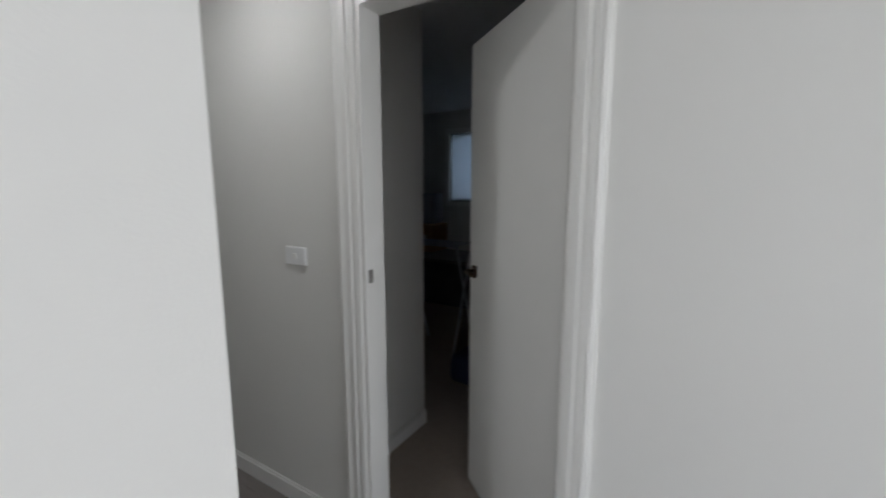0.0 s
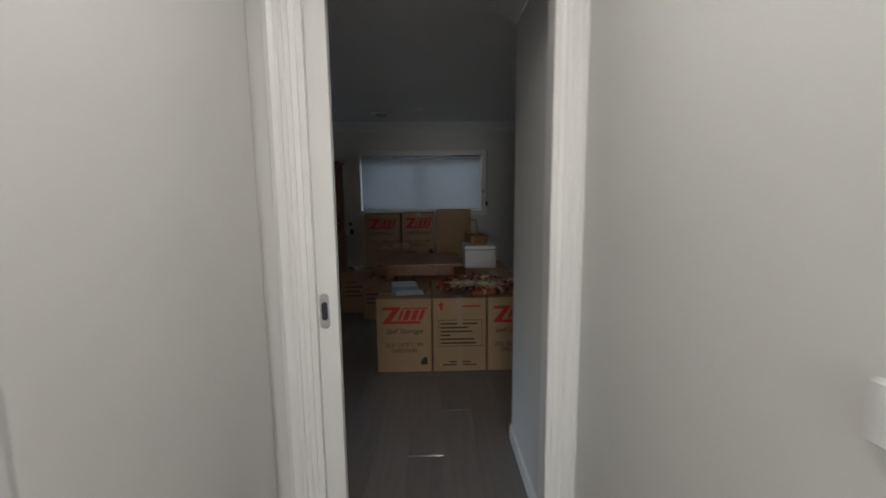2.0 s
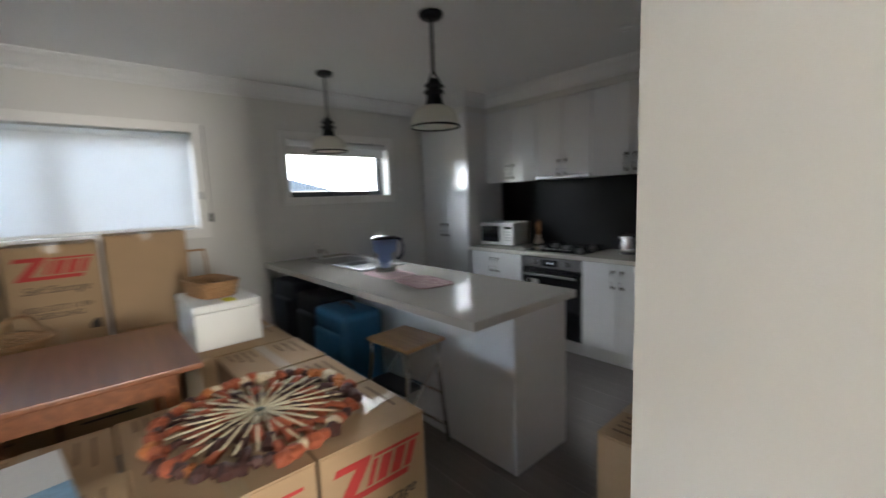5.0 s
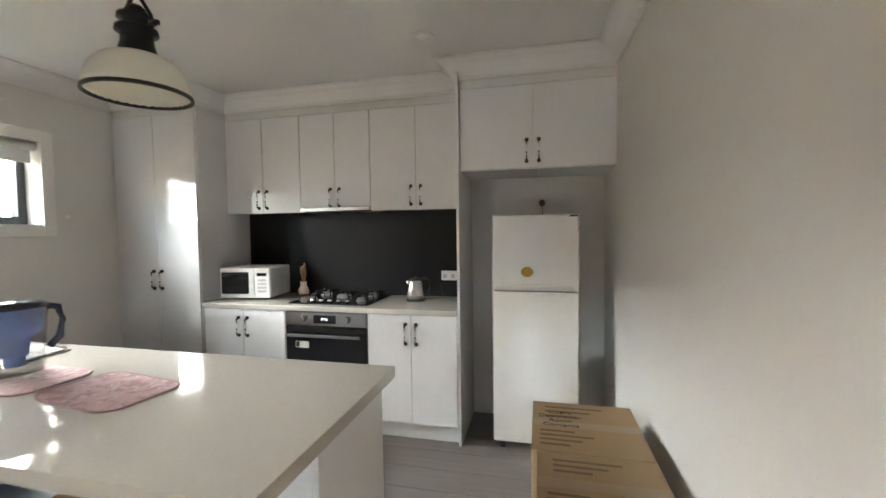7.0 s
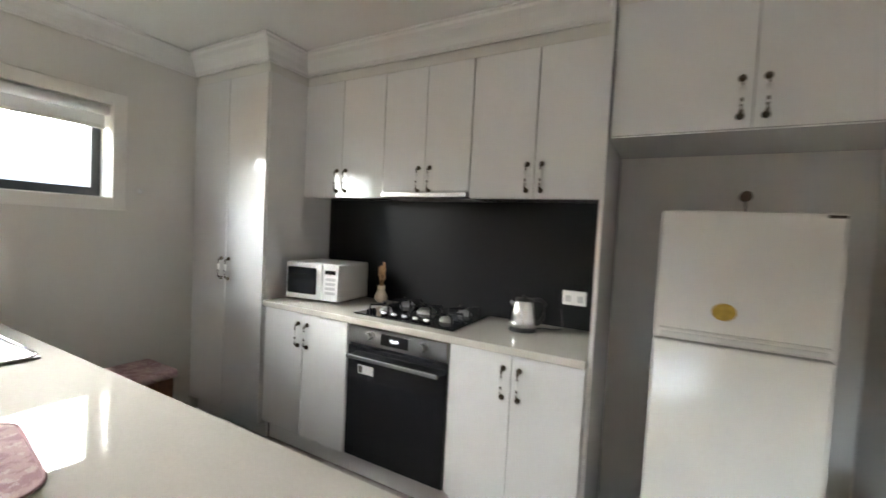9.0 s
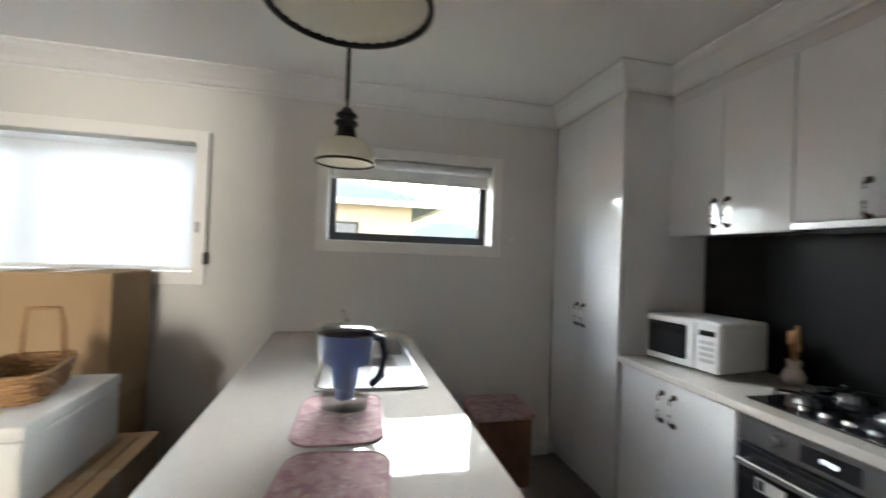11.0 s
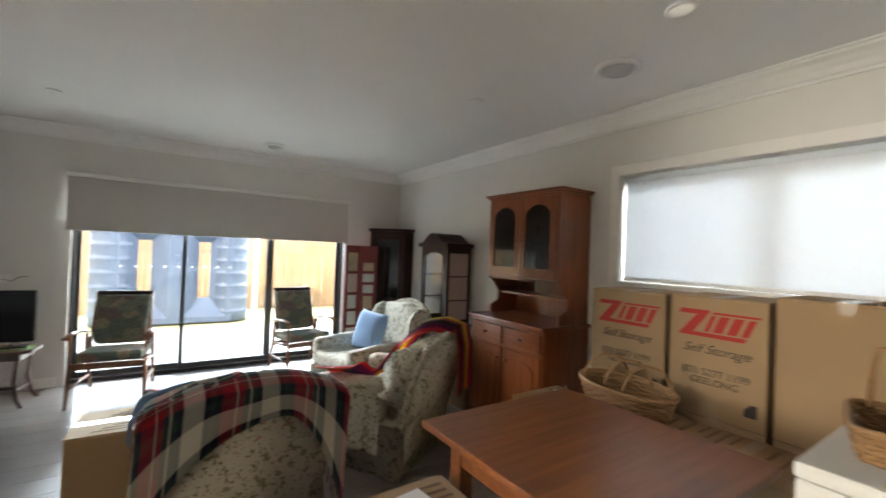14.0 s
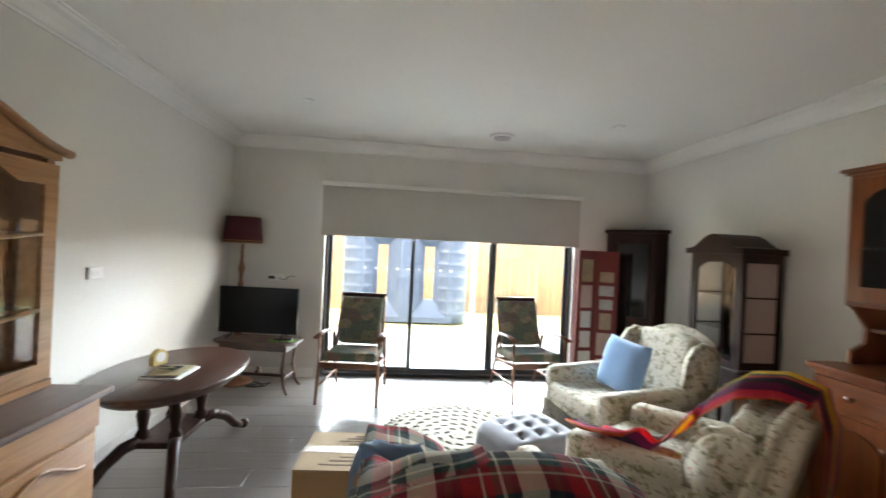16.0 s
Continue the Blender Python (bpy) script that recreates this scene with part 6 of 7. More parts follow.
for a, b, hy in ((y0 + .055, mid - .002, mid - .03), (mid + .002, y1 - .055, mid + .03)):
    fo = bmesh.new()
    ou = [(a, 1.185), (b, 1.185), (b, 1.795), (a, 1.795)]
    w_ = .055
    inn = arch(a + w_, b - w_, 1.185 + w_ + .02, 1.795 - w_, .07)
    # frame as stiles and rails round the arched light
    box(fo, ux, ux + .018, a, a + w_, 1.185, 1.795)
    box(fo, ux, ux + .018, b - w_, b, 1.185, 1.795)
    box(fo, ux, ux + .018, a + w_, b - w_, 1.185, 1.185 + w_ + .02)
    head = [(a + w_, 1.795), (b - w_, 1.795)] + [p for p in inn[2:]]
    prism(fo, head, 0, ux, ux + .018)
    dd = part("glass_door", fo, PINE, hu)
    part("pane", bx(ux + .006, ux + .010, a + w_ - .004, b - w_ + .004, 1.185 + w_ + .016, 1.79 - w_ + .03), LEADED, dd, "dark leaded glass pane")
    ld = bmesh.new()
    c = (a + b) / 2
    tube(ld, [(ux + .012, c + .035 * math.sin(q), 1.55 + .07 * math.cos(q)) for q in [i * math.pi / 8 for i in range(17)]], .003, 5)
    tube(ld, [(ux + .012, c, 1.265), (ux + .012, c, 1.48)], .003, 5)
    tube(ld, [(ux + .012, a + w_, 1.45), (ux + .012, b - w_, 1.45)], .003, 5)
    part("lead_came", ld, IRON, dd)
    part("motif", prism(bmesh.new(), [(c + .018 * math.sin(q), 1.55 + .035 * math.cos(q)) for q in [i * math.pi / 5 for i in range(10)]], 0, ux + .0105, ux + .0125), mat("stained_glass_red", (.03, .008, .016), .15), dd)
    k3 = part("knob", lathe(bmesh.new(), [(.008, 0), (.007, .010), (.014, .018), (.011, .026), (.001, .028)], seg=14), PINE, dd)
    k3.matrix_basis = pose(ux + .018, hy, 1.475, 0, 90, 0)
for yy in (y0 + .17, y0 + .22, y1 - .2):
    solid("glass_tumbler", lathe(bmesh.new(), [(.022, 1.181), (.028, 1.29), (.026, 1.29), (.021, 1.186), (.001, 1.186)], -6.06, yy, 14), GLASS, "clear drinking glass standing in the hutch", "glass", group="tumblers in the hutch")

# dark display cabinet
vt = thing("display_cabinet", "dark mahogany bow-top china cabinet with glass sides", "cabinet", -6.10, -1.29, 0)
hx, hy = .150, .245
part("lower_case", bx(-hx - .01, hx + .01, -hy - .01, hy + .01, .42, .60, bevel=.008), MAHOG, vt)
part("drawer", bx(hx + .01, hx + .02, -hy + .03, hy - .03, .45, .57, bevel=.004), MAHOG, vt)
part("waist_moulding", bx(-hx - .02, hx + .025, -hy - .022, hy + .022, .60, .63, bevel=.008, seg=2), MAHOG, vt)
for sx in (-1, 1):
    for sy in (-1, 1):
        part("leg", lathe(bmesh.new(), [(.014, 0), (.022, .03), (.016, .08), (.020, .30), (.030, .40), (.030, .42)], sx * (hx - .03), sy * (hy - .03), 12), MAHOG, vt)
        part("corner_post", bx(sx * hx - (.034 if sx > 0 else 0), sx * hx + (0 if sx > 0 else .034), sy * hy - (.034 if sy > 0 else 0), sy * hy + (0 if sy > 0 else .034), .63, 1.41), MAHOG, vt)
part("back_panel", bx(-hx + .002, -hx + .010, -hy + .025, hy - .025, .63, 1.41), mat("cabinet_back_mirror", (.13, .12, .115), .10, metal=1), vt)
for s in (-1, 1):
    part("side_pane", bx(-hx + .022, hx - .022, s * (hy - .010) - .002, s * (hy - .010) + .002, .66, 1.38), PINKSILK if s > 0 else GLASS, vt, "pale backed side pane" if s > 0 else "glass side pane")
    part("side_rail", bx(-hx + .034, hx - .034, s * (hy - .011) - .011, s * (hy - .011) + .011, .63, .68), MAHOG, vt)
    part("side_rail", bx(-hx + .034, hx - .034, s * (hy - .011) - .011, s * (hy - .011) + .011, 1.35, 1.41), MAHOG, vt)
    for z in (.87, 1.11):
        part("glazing_bar", bx(-hx + .022, hx - .022, s * hy - .006, s * hy + .002, z, z + .012), MAHOG, vt)
dv = part("door", bx(hx - .02, hx, -hy + .025, -hy + .06, .63, 1.41), MAHOG, vt)
part("stile", bx(hx - .02, hx, hy - .06, hy - .025, .63, 1.41), MAHOG, dv)
part("rail", bx(hx - .02, hx, -hy + .06, hy - .06, .63, .67), MAHOG, dv)
head_ = [(-hy + .06, 1.41), (hy - .06, 1.41)]
for i in range(13):
    u = i / 12
    head_.append((hy - .06 - (2 * hy - .12) * u, 1.30 + .06 * math.sin(math.pi * u) ** .8))
part("arched_rail", prism(bmesh.new(), head_, 0, hx - .02, hx), MAHOG, dv)
part("pane", bx(hx - .012, hx - .008, -hy + .06, hy - .06, .67, 1.37), GLASS, dv)
for z in (.87, 1.11):
    part("shelf", bx(-hx + .012, hx - .025, -hy + .03, hy - .03, z, z + .006), GLASS, vt)
cor = [(-hy - .03, 1.41), (hy + .03, 1.41), (hy + .03, 1.45)]
for i in range(13):
    u = i / 12
    yv = hy + .03 - (2 * hy + .06) * u
    cor.append((yv, 1.45 + .105 * max(0, math.sin(math.pi * min(1, max(0, (u - .12) / .76)))) ** 1.3))
cor.append((-hy - .03, 1.45))
part("arched_cornice", prism(bmesh.new(), cor, 0, -hx - .005, hx + .03), MAHOG, vt)

# corner cupboard
cc_ = thing("corner_cupboard", "tall black-brown corner cupboard with a glazed door", "cabinet")
foot = [(XW + .02, YS + .02), (-5.86, YS + .02), (-5.86, YS + .12), (-6.15, -2.29), (XW + .02, -2.29)]
part("lower_body", prism(bmesh.new(), foot, 2, 0, .62), MAHOG, cc_)
part("upper_body", prism(bmesh.new(), foot, 2, .64, 1.60), MAHOG, cc_)
grow = [(XW + .016, YS + .016), (-5.835, YS + .016), (-5.835, YS + .135), (-6.14, -2.26), (XW + .016, -2.26)]
part("cornice_top", prism(bmesh.new(), grow, 2, 1.60, 1.635), MAHOG, cc_)
part("waist", prism(bmesh.new(), grow, 2, .62, .64), MAHOG, cc_)
ang = math.degrees(math.atan2(-2.29 - (YS + .12), -6.15 + 5.86))
dl_ = math.hypot(-2.29 - (YS + .12), .29)
dg = part("glazed_door", bx(.03, dl_ - .03, -.018, -.002, .70, 1.55, bevel=.003), MAHOG, cc_)
dg.matrix_basis = pose(-5.86, YS + .12, 0, 0, 0, ang)
part("pane", bx(.075, dl_ - .075, -.021, -.017, .76, 1.49), BLACK_GLASS, dg)
dg2 = part("panel_door", bx(.03, dl_ - .03, -.016, -.002, .08, .58, bevel=.004), MAHOG, cc_)
dg2.matrix_basis = pose(-5.86, YS + .12, 0, 0, 0, ang)

# photo screen
sc = thing("folding_screen", "dark red folding screen set with framed pictures", "screen", -5.40, -2.38, 0)
for k, (px, py, rz, w) in enumerate(((0, 0, 188, .20), (-.198, -.028, 165, .21))):
    pn = part("panel", bx(0, w, -.012, .012, .02, 1.40, bevel=.003), REDPANEL, sc, "dark red panel")
    pn.matrix_basis = pose(px, py, 0, 0, 0, rz)
    prg = random.Random(9 + k)
    zz = .12
    while zz < 1.25:
        h = prg.choice((.10, .16, .22))
        if zz + h > 1.36:
            break
        ins = prg.uniform(.03, .055)
        part("picture", bx(ins, w - ins, -.016, -.011, zz, zz + h, bevel=.001), prg.choice((PAPER, mat("photo_tan", (.40, .30, .20), .5, vary=.4, scale=25), mat("photo_grey", (.45, .45, .45), .5, vary=.4, scale=25), mat("photo_pale", (.55, .42, .38), .5, vary=.3, scale=25))), pn)
        zz += h + .035

# third fold of the screen: its shadow is put into the dark colour
pn3 = part("panel", bx(0, .20, -.012, .012, .02, 1.38, bevel=.003), MAHOG, sc, "third panel with its shade put in as black-brown")
pn3.matrix_basis = pose(-.402, .024, 0, 0, 0, 218)

# second hutch against the hall-side wall
lo_ = thing("oak_display_hutch", "light oak display hutch with carved glass doors", "cabinet")
ya, yb = -.29, .86
xf = -2.52
part("base_body", bx(xf + .02, XE - .012, ya + .02, yb - .02, .06, .70), OAK, lo_)
part("plinth", bx(xf + .03, XE - .012, ya + .03, yb - .03, 0, .06), OAK, lo_)
part("counter", bx(xf - .02, XE - .012, ya - .02, yb + .02, .70, .728, bevel=.008, seg=2), WALNUT, lo_, "polished darker counter")
part("frieze", bx(xf + .006, xf + .02, ya + .02, yb - .02, .58, .70, bevel=.003), OAK, lo_)
for a, b in ((ya + .04, ya + .56), (ya + .58, yb - .04)):
    d = part("door", bx(xf + .003, xf + .02, a, b, .09, .565, bevel=.004), OAK, lo_)
    n_ = 14
    out = [(a + .07 + (b - a - .14) * i / n_, .50 - .035 * math.cos(i / n_ * 2 * math.pi) * (1)) for i in range(n_ + 1)]
    part("raised_panel", prism(bmesh.new(), [(a + .07, .14)] + [(b - .07, .14)] + out[::-1], 0, xf - .008, xf + .004), OAK, d)
    tr_ = tube(bmesh.new(), [(xf - .006, u, v) for u, v in out], .007, 6)
    part("carved_bead", tr_, OAK, d)
    part("door_pull", lathe(bmesh.new(), [(.010, 0), (.008, .012), (.018, .022), (.001, .03)], seg=12), BRONZE, d)
    d.children[-1].matrix_basis = pose(xf - .004, a + .05, .45, 0, -90, 0)
gx = -2.318
part("upper_back", bx(XE - .024, XE - .012, ya + .03, yb - .03, .728, 1.62), MIRROR, lo_, "mirrored back")
for a in (ya + .01, yb - .045):
    part("upper_side", bx(gx + .02, XE - .012, a, a + .035, .728, 1.62), OAK, lo_)
part("upper_top", bx(gx + .0, XE - .012, ya, yb, 1.62, 1.645), OAK, lo_)
part("upper_base", bx(gx + .0, XE - .012, ya + .0, yb, .728, .76, bevel=.004), OAK, lo_)
for z in (1.03, 1.32):
    sh_ = part("shelf", bx(gx + .05, XE - .03, ya + .045, yb - .045, z, z + .014), OAK, lo_)
mid2 = (ya + yb) / 2
for a, b in ((ya + .012, mid2 - .002), (mid2 + .002, yb - .012)):
    gd = bmesh.new()
    box(gd, gx, gx + .02, a, a + .06, .765, 1.60)
    box(gd, gx, gx + .02, b - .06, b, .765, 1.60)
    box(gd, gx, gx + .02, a + .06, b - .06, .765, .83)
    hd_ = [(a + .06, 1.60), (b - .06, 1.60)]
    for i in range(13):
        u = i / 12
        hd_.append((b - .06 - (b - a - .12) * u, 1.50 + .05 * math.sin(math.pi * u) + .018 * math.cos(4 * math.pi * u)))
    prism(gd, hd_, 0, gx, gx + .02)
    gdo = part("glass_door", gd, OAK, lo_)
    part("pane", bx(gx + .008, gx + .012, a + .055, b - .055, .825, 1.56), GLASS, gdo)
    for z in (1.02, 1.31):
        part("carved_bar", tube(bmesh.new(), [(gx + .004, a + .06 + (b - a - .12) * i / 12, z + .018 * abs(math.cos(i / 12 * math.pi)) ** 3) for i in range(13)], .008, 6), OAK, gdo)
cp_ = []
for i in range(25):
    u = i / 24
    cp_.append((ya - .03 + (yb - ya + .06) * u, 1.648 + .17 * (math.sin(math.pi * u) ** 1.6)))
part("pediment", prism(bmesh.new(), [(yb + .03, 1.645), (ya - .03, 1.645)] + cp_, 0, gx + .005, gx + .03), OAK, lo_)
part("pediment_moulding", tube(bmesh.new(), [(gx - .005, u, v + .004) for u, v in cp_], .022, 8, None, .8), OAK, lo_)

# oval pedestal table
ovt = thing("oval_pedestal_table", "oval walnut table on turned columns with claw feet", "table", -2.375, -1.10, 0)
part("tabletop", lathe(bmesh.new(), [(.47, .530), (.50, .536), (.505, .552), (.495, .560), (.001, .561)], seg=56, sx=.74, sy=1.06), WALNUT, ovt)
part("apron", lathe(bmesh.new(), [(.43, .485), (.44, .531)], seg=48, sx=.72, sy=1.06), WALNUT, ovt)
for sx in (-1, 1):
    for sy in (-1, 1):
        px, py = sx * .085, sy * .15
        part("turned_column", lathe(bmesh.new(), [(.022, .20), (.034, .215), (.034, .24), (.022, .26), (.028, .31), (.034, .34), (.024, .40), (.020, .43), (.032, .445), (.032, .48), (.024, .49)], px, py, 14), MAHOG, ovt)
        lg = tube(bmesh.new(), [(px * .9, py * .8, .20), (sx * .13, sy * .24, .195), (sx * .17, sy * .33, .14), (sx * .20, sy * .40, .06), (sx * .225, sy * .45, .03)], .036, 8, .022)
        bmesh.ops.create_uvsphere(lg, u_segments=10, v_segments=7, radius=.032, matrix=Matrix.Translation((sx * .235, sy * .47, .032)))
        part("claw_leg", lg, MAHOG, ovt)
part("platform", bx(-.12, .12, -.21, .21, .175, .21, bevel=.012, seg=2), MAHOG, ovt)
ck_ = thing("mantel_clock", "small cream and gold arched table clock", "clock", -2.24, -1.16, .562, 250)
ck_.scale = (.85, .85, .85)
part("case", prism(bmesh.new(), arch(-.055, .055, 0, .11, .045), 1, -.02, .02), mat("clock_gold", (.55, .42, .16), .4, vary=.15), ck_)
part("dial", tube(bmesh.new(), [(0, -.0215, .055), (0, -.024, .055)], .036, 20), PAPER, ck_)
for i, (dx, w, hgt, mt) in enumerate(((0, .15, .008, PAPER), (.01, .13, .006, mat("magazine_dark", (.08, .06, .09), .4, vary=.5, scale=30)), (-.01, .12, .005, mat("magazine_buff", (.45, .38, .22), .6)))):
    solid("magazine", bx(-2.40 + dx - w * .7, -2.40 + dx + w * .7, -.96 - w, -.96 + w * .6, .562 + i * .009, .562 + i * .009 + hgt), mt, "magazine lying on the oval table", "magazine", group="magazines")
gl = thing("spectacles", "dark folded spectacles on the magazines", "spectacles", -2.40, -1.0, .588)
for s in (-1, 1):
    part("lens_rim", tube(bmesh.new(), [(s * .034 + .027 * math.cos(a), .019 * math.sin(a), .012 + .006 * math.sin(a)) for a in [i * math.pi / 8 for i in range(17)]], .004, 6), PLASTIC, gl)
    part("lens", lathe(bmesh.new(), [(.024, .010), (.024, .013), (.001, .015)], s * .034, 0, 16, sy=.7), BLACK_GLASS, gl)
    part("arm", tube(bmesh.new(), [(s * .062, .005, .014), (s * .05, .035, .012), (-s * .045, .05 + .01 * s, .010)], .003, 6), PLASTIC, gl)
part("bridge", tube(bmesh.new(), [(-.009, 0, .013), (0, .004, .016), (.009, 0, .013)], .003, 6), PLASTIC, gl)

# television corner
tvt = thing("side_table", "narrow walnut side table with turned legs", "table", -2.43, -2.40, 0, -8)
part("tabletop", prism(bmesh.new(), [(-.36, -.10), (-.30, -.17), (.30, -.17), (.38, -.10), (.38, .10), (.30, .17), (-.30, .17), (-.36, .10)], 2, .425, .447), WALNUT, tvt)
part("apron", bx(-.30, .31, -.13, .13, .37, .425), WALNUT, tvt)
for sx in (-1, 1):
    for sy in (-1, 1):
        part("leg", tube(bmesh.new(), [(sx * .28, sy * .11, .40), (sx * .265, sy * .115, .20), (sx * .29, sy * .13, .06), (sx * .325, sy * .145, .0)], .017, 8, .012), WALNUT, tvt)
part("stretcher", bx(-.27, .27, -.012, .012, .11, .135, bevel=.004), WALNUT, tvt)
for sx in (-1, 1):
    part("stretcher", bx(sx * .27 - .01, sx * .27 + .01, -.12, .12, .11, .135, bevel=.004), WALNUT, tvt)
part("finial", lathe(bmesh.new(), [(.03, .135), (.034, .15), (.016, .17), (.02, .19), (.001, .2)], seg=14), WALNUT, tvt)
tv = thing("television", "black flat-screen television on a side table", "television", -2.40, -2.42, .449, 174)
part("panel", bx(-.36, .36, -.02, .025, .045, .465, bevel=.006), TVBLACK, tv)
part("screen", bx(-.35, .35, -.0225, -.0195, .06, .455), TVBLACK, tv)
for s in (-1, 1):
    part("foot", tube(bmesh.new(), [(s * .24, -.10, .006), (s * .23, 0, .05), (s * .24, .10, .006)], .008, 8), PLASTIC, tv)
rm = solid("remote_control", bx(-2.72, -2.56, -2.38, -2.34, .449, .465, bevel=.005), PLASTIC, "black remote control on the side table", "remote control")
solid("green_folder", bx(-2.76, -2.52, -2.42, -2.30, .4475, .4488), mat("green_card", (.16, .34, .10), .7), "green card folder on the side table", "folder")

fl_ = thing("floor_lamp", "turned timber floor lamp with a burgundy fringed shade", "floor lamp", -2.19, -2.53, 0)
part("base", lathe(bmesh.new(), [(.14, 0), (.14, .015), (.10, .035), (.03, .05), (.025, .07)], seg=24), TEAK, fl_)
part("stem", lathe(bmesh.new(), [(.018, .06), (.022, .3), (.028, .5), (.018, .55), (.022, .8), (.026, .92), (.016, .98), (.024, 1.04), (.030, 1.08), (.018, 1.13), (.014, 1.30)], seg=14), TEAK, fl_)
part("shade", lathe(bmesh.new(), [(.172, 1.315), (.172, 1.335), (.150, 1.555), (.147, 1.555), (.168, 1.335), (.168, 1.316), (.172, 1.315)], seg=36, closed=False), SHADE, fl_, "burgundy pleated shade")
for r, z in ((.1735, 1.335), (.1515, 1.553), (.1735, 1.316)):
    part("braid", tube(bmesh.new(), [(r * math.cos(a), r * math.sin(a), z) for a in [i * math.pi / 18 for i in range(37)]], .004, 5), BRASS, fl_)
part("bulb", lathe(bmesh.new(), [(.012, 1.30), (.03, 1.37), (.028, 1.40), (.001, 1.42)], seg=12), WHITE, fl_)
t_o = thing("power_outlet", "white wall outlet with black plugs behind the television", "power outlet", -2.45, YS, .985, 180)
part("plate", bx(-.075, .075, -.01, 0, -.036, .036, bevel=.003), WHITE, t_o)
for s in (-.025, -.05):
    part("plug", bx(s - .012, s + .014, -.05, -.01, -.014, .016, bevel=.006), PLASTIC, t_o)
part("cable", tube(bmesh.new(), [(.03, -.03, 0), (.09, -.05, -.02), (.14, -.05, .02), (.19, -.03, .02)], .0035, 6), PLASTIC, t_o)
cb = thing("cable_bundle", "black cables tangled on the floor under the television", "cables", -2.42, -2.45, 0)
for k in range(3):
    part("cable", tube(bmesh.new(), [(.1 * math.cos(i * .7 + k * 2) + .03 * k, .06 * math.sin(i * .9 + k), .006 + .012 * (i % 3 == 1)) for i in range(14)], .004, 6), PLASTIC, cb)
cb2 = solid("folded_cloth", blob(bmesh.new(), -6.20, -5.86, -.86, -.54, .502, .53, .012, 2), GREENCLOTH, "teal folded cloth on a cardboard box", "cloth")


# ---- outside ----
solid("ground", bx(-60, 60, -70, 60, -.32, -.14), LAWN, "dry lawn around the house", "ground", "structure")
solid("pavement", bx(-9, 1, -5.6, YS - .2, -.141, -.06), CONCRETE, "pale concrete patio outside the glass door", "patio", "structure")


def slim_tank(x0, x1, y0, y1, h):
    """Slimline tank with rounded ends and two splayed openings through it."""
    t = thing("water_tank", "slimline blue-grey rainwater tank with two openings", "water tank")
    r, yc = (y1 - y0) / 2, (y0 + y1) / 2
    z0 = -.10
    w = (x1 - x0 - 2 * r) / 2
    for s in (0, 1):
        cx = x0 + r if s == 0 else x1 - r
        prof = []
        k = 0
        z = 0
        while z < h - .1:
            prof += [(r, z), (r, z + .14), (r + .012, z + .16), (r + .012, z + .20), (r, z + .22)]
            z += .24
        prof += [(r, h - .04), (r * .85, h), (.001, h + .01)]
        part("round_end", lathe(bmesh.new(), [(a_, b_ + z0) for a_, b_ in prof], cx, yc, 40), TANK, t)
    mid = (x0 + x1) / 2
    for k in range(2):
        a0 = x0 + r + k * w
        a1 = a0 + w
        bm = bmesh.new()
        oz0, oz1 = z0 + .10, z0 + h - .35
        c = (a0 + a1) / 2
        iz0, iz1, iw = z0 + .42, z0 + h - .62, .10
        for yy_, sg in ((y1, 1), (y0, -1)):
            def V(px, pz, py):
                return bm.verts.new((px, py, pz))
            o = [V(a0 + .10, oz0, yy_), V(a1 - .10, oz0, yy_), V(a1 - .10, oz1, yy_), V(a0 + .10, oz1, yy_)]
            q = [V(a0, z0, yy_), V(a1, z0, yy_), V(a1, z0 + h, yy_), V(a0, z0 + h, yy_)]
            n_ = [V(c - iw, iz0, yc + sg * .04), V(c + iw, iz0, yc + sg * .04), V(c + iw, iz1, yc + sg * .04), V(c - iw, iz1, yc + sg * .04)]
            for i in range(4):
                bm.faces.new((q[i], q[(i + 1) % 4], o[(i + 1) % 4], o[i]))
                bm.faces.new((o[i], o[(i + 1) % 4], n_[(i + 1) % 4], n_[i]))
            if sg > 0:
                front = n_
            else:
                for i in range(4):
                    bm.faces.new((front[i], front[(i + 1) % 4], n_[(i + 1) % 4], n_[i]))
        top_ = [bm.verts.new(p) for p in ((a0, y0, z0 + h), (a1, y0, z0 + h), (a1, y1, z0 + h), (a0, y1, z0 + h))]
        bm.faces.new(top_)
        bmesh.ops.recalc_face_normals(bm, faces=bm.faces)
        part("body_bay", bm, TANK, t)
    # row of small pale bars standing for light lettering
    for i in range(9):
        xx_ = x0 + r + .06 + i * (x1 - x0 - 2 * r) / 9
        part("tie_plug", bx(xx_ - .016, xx_ + .016, y1 + .002, y1 + .010, z0 + 1.01, z0 + 1.035), PAPER, t, "small pale mark on the tank")
    return t


slim_tank(-5.0, -2.55, -7.05, -6.45, 2.1)
solid("downpipe", cyl(bmesh.new(), -5.16, -6.85, -.14, 2.6, .045), TRIM, "white downpipe beside the water tank", "pipe")


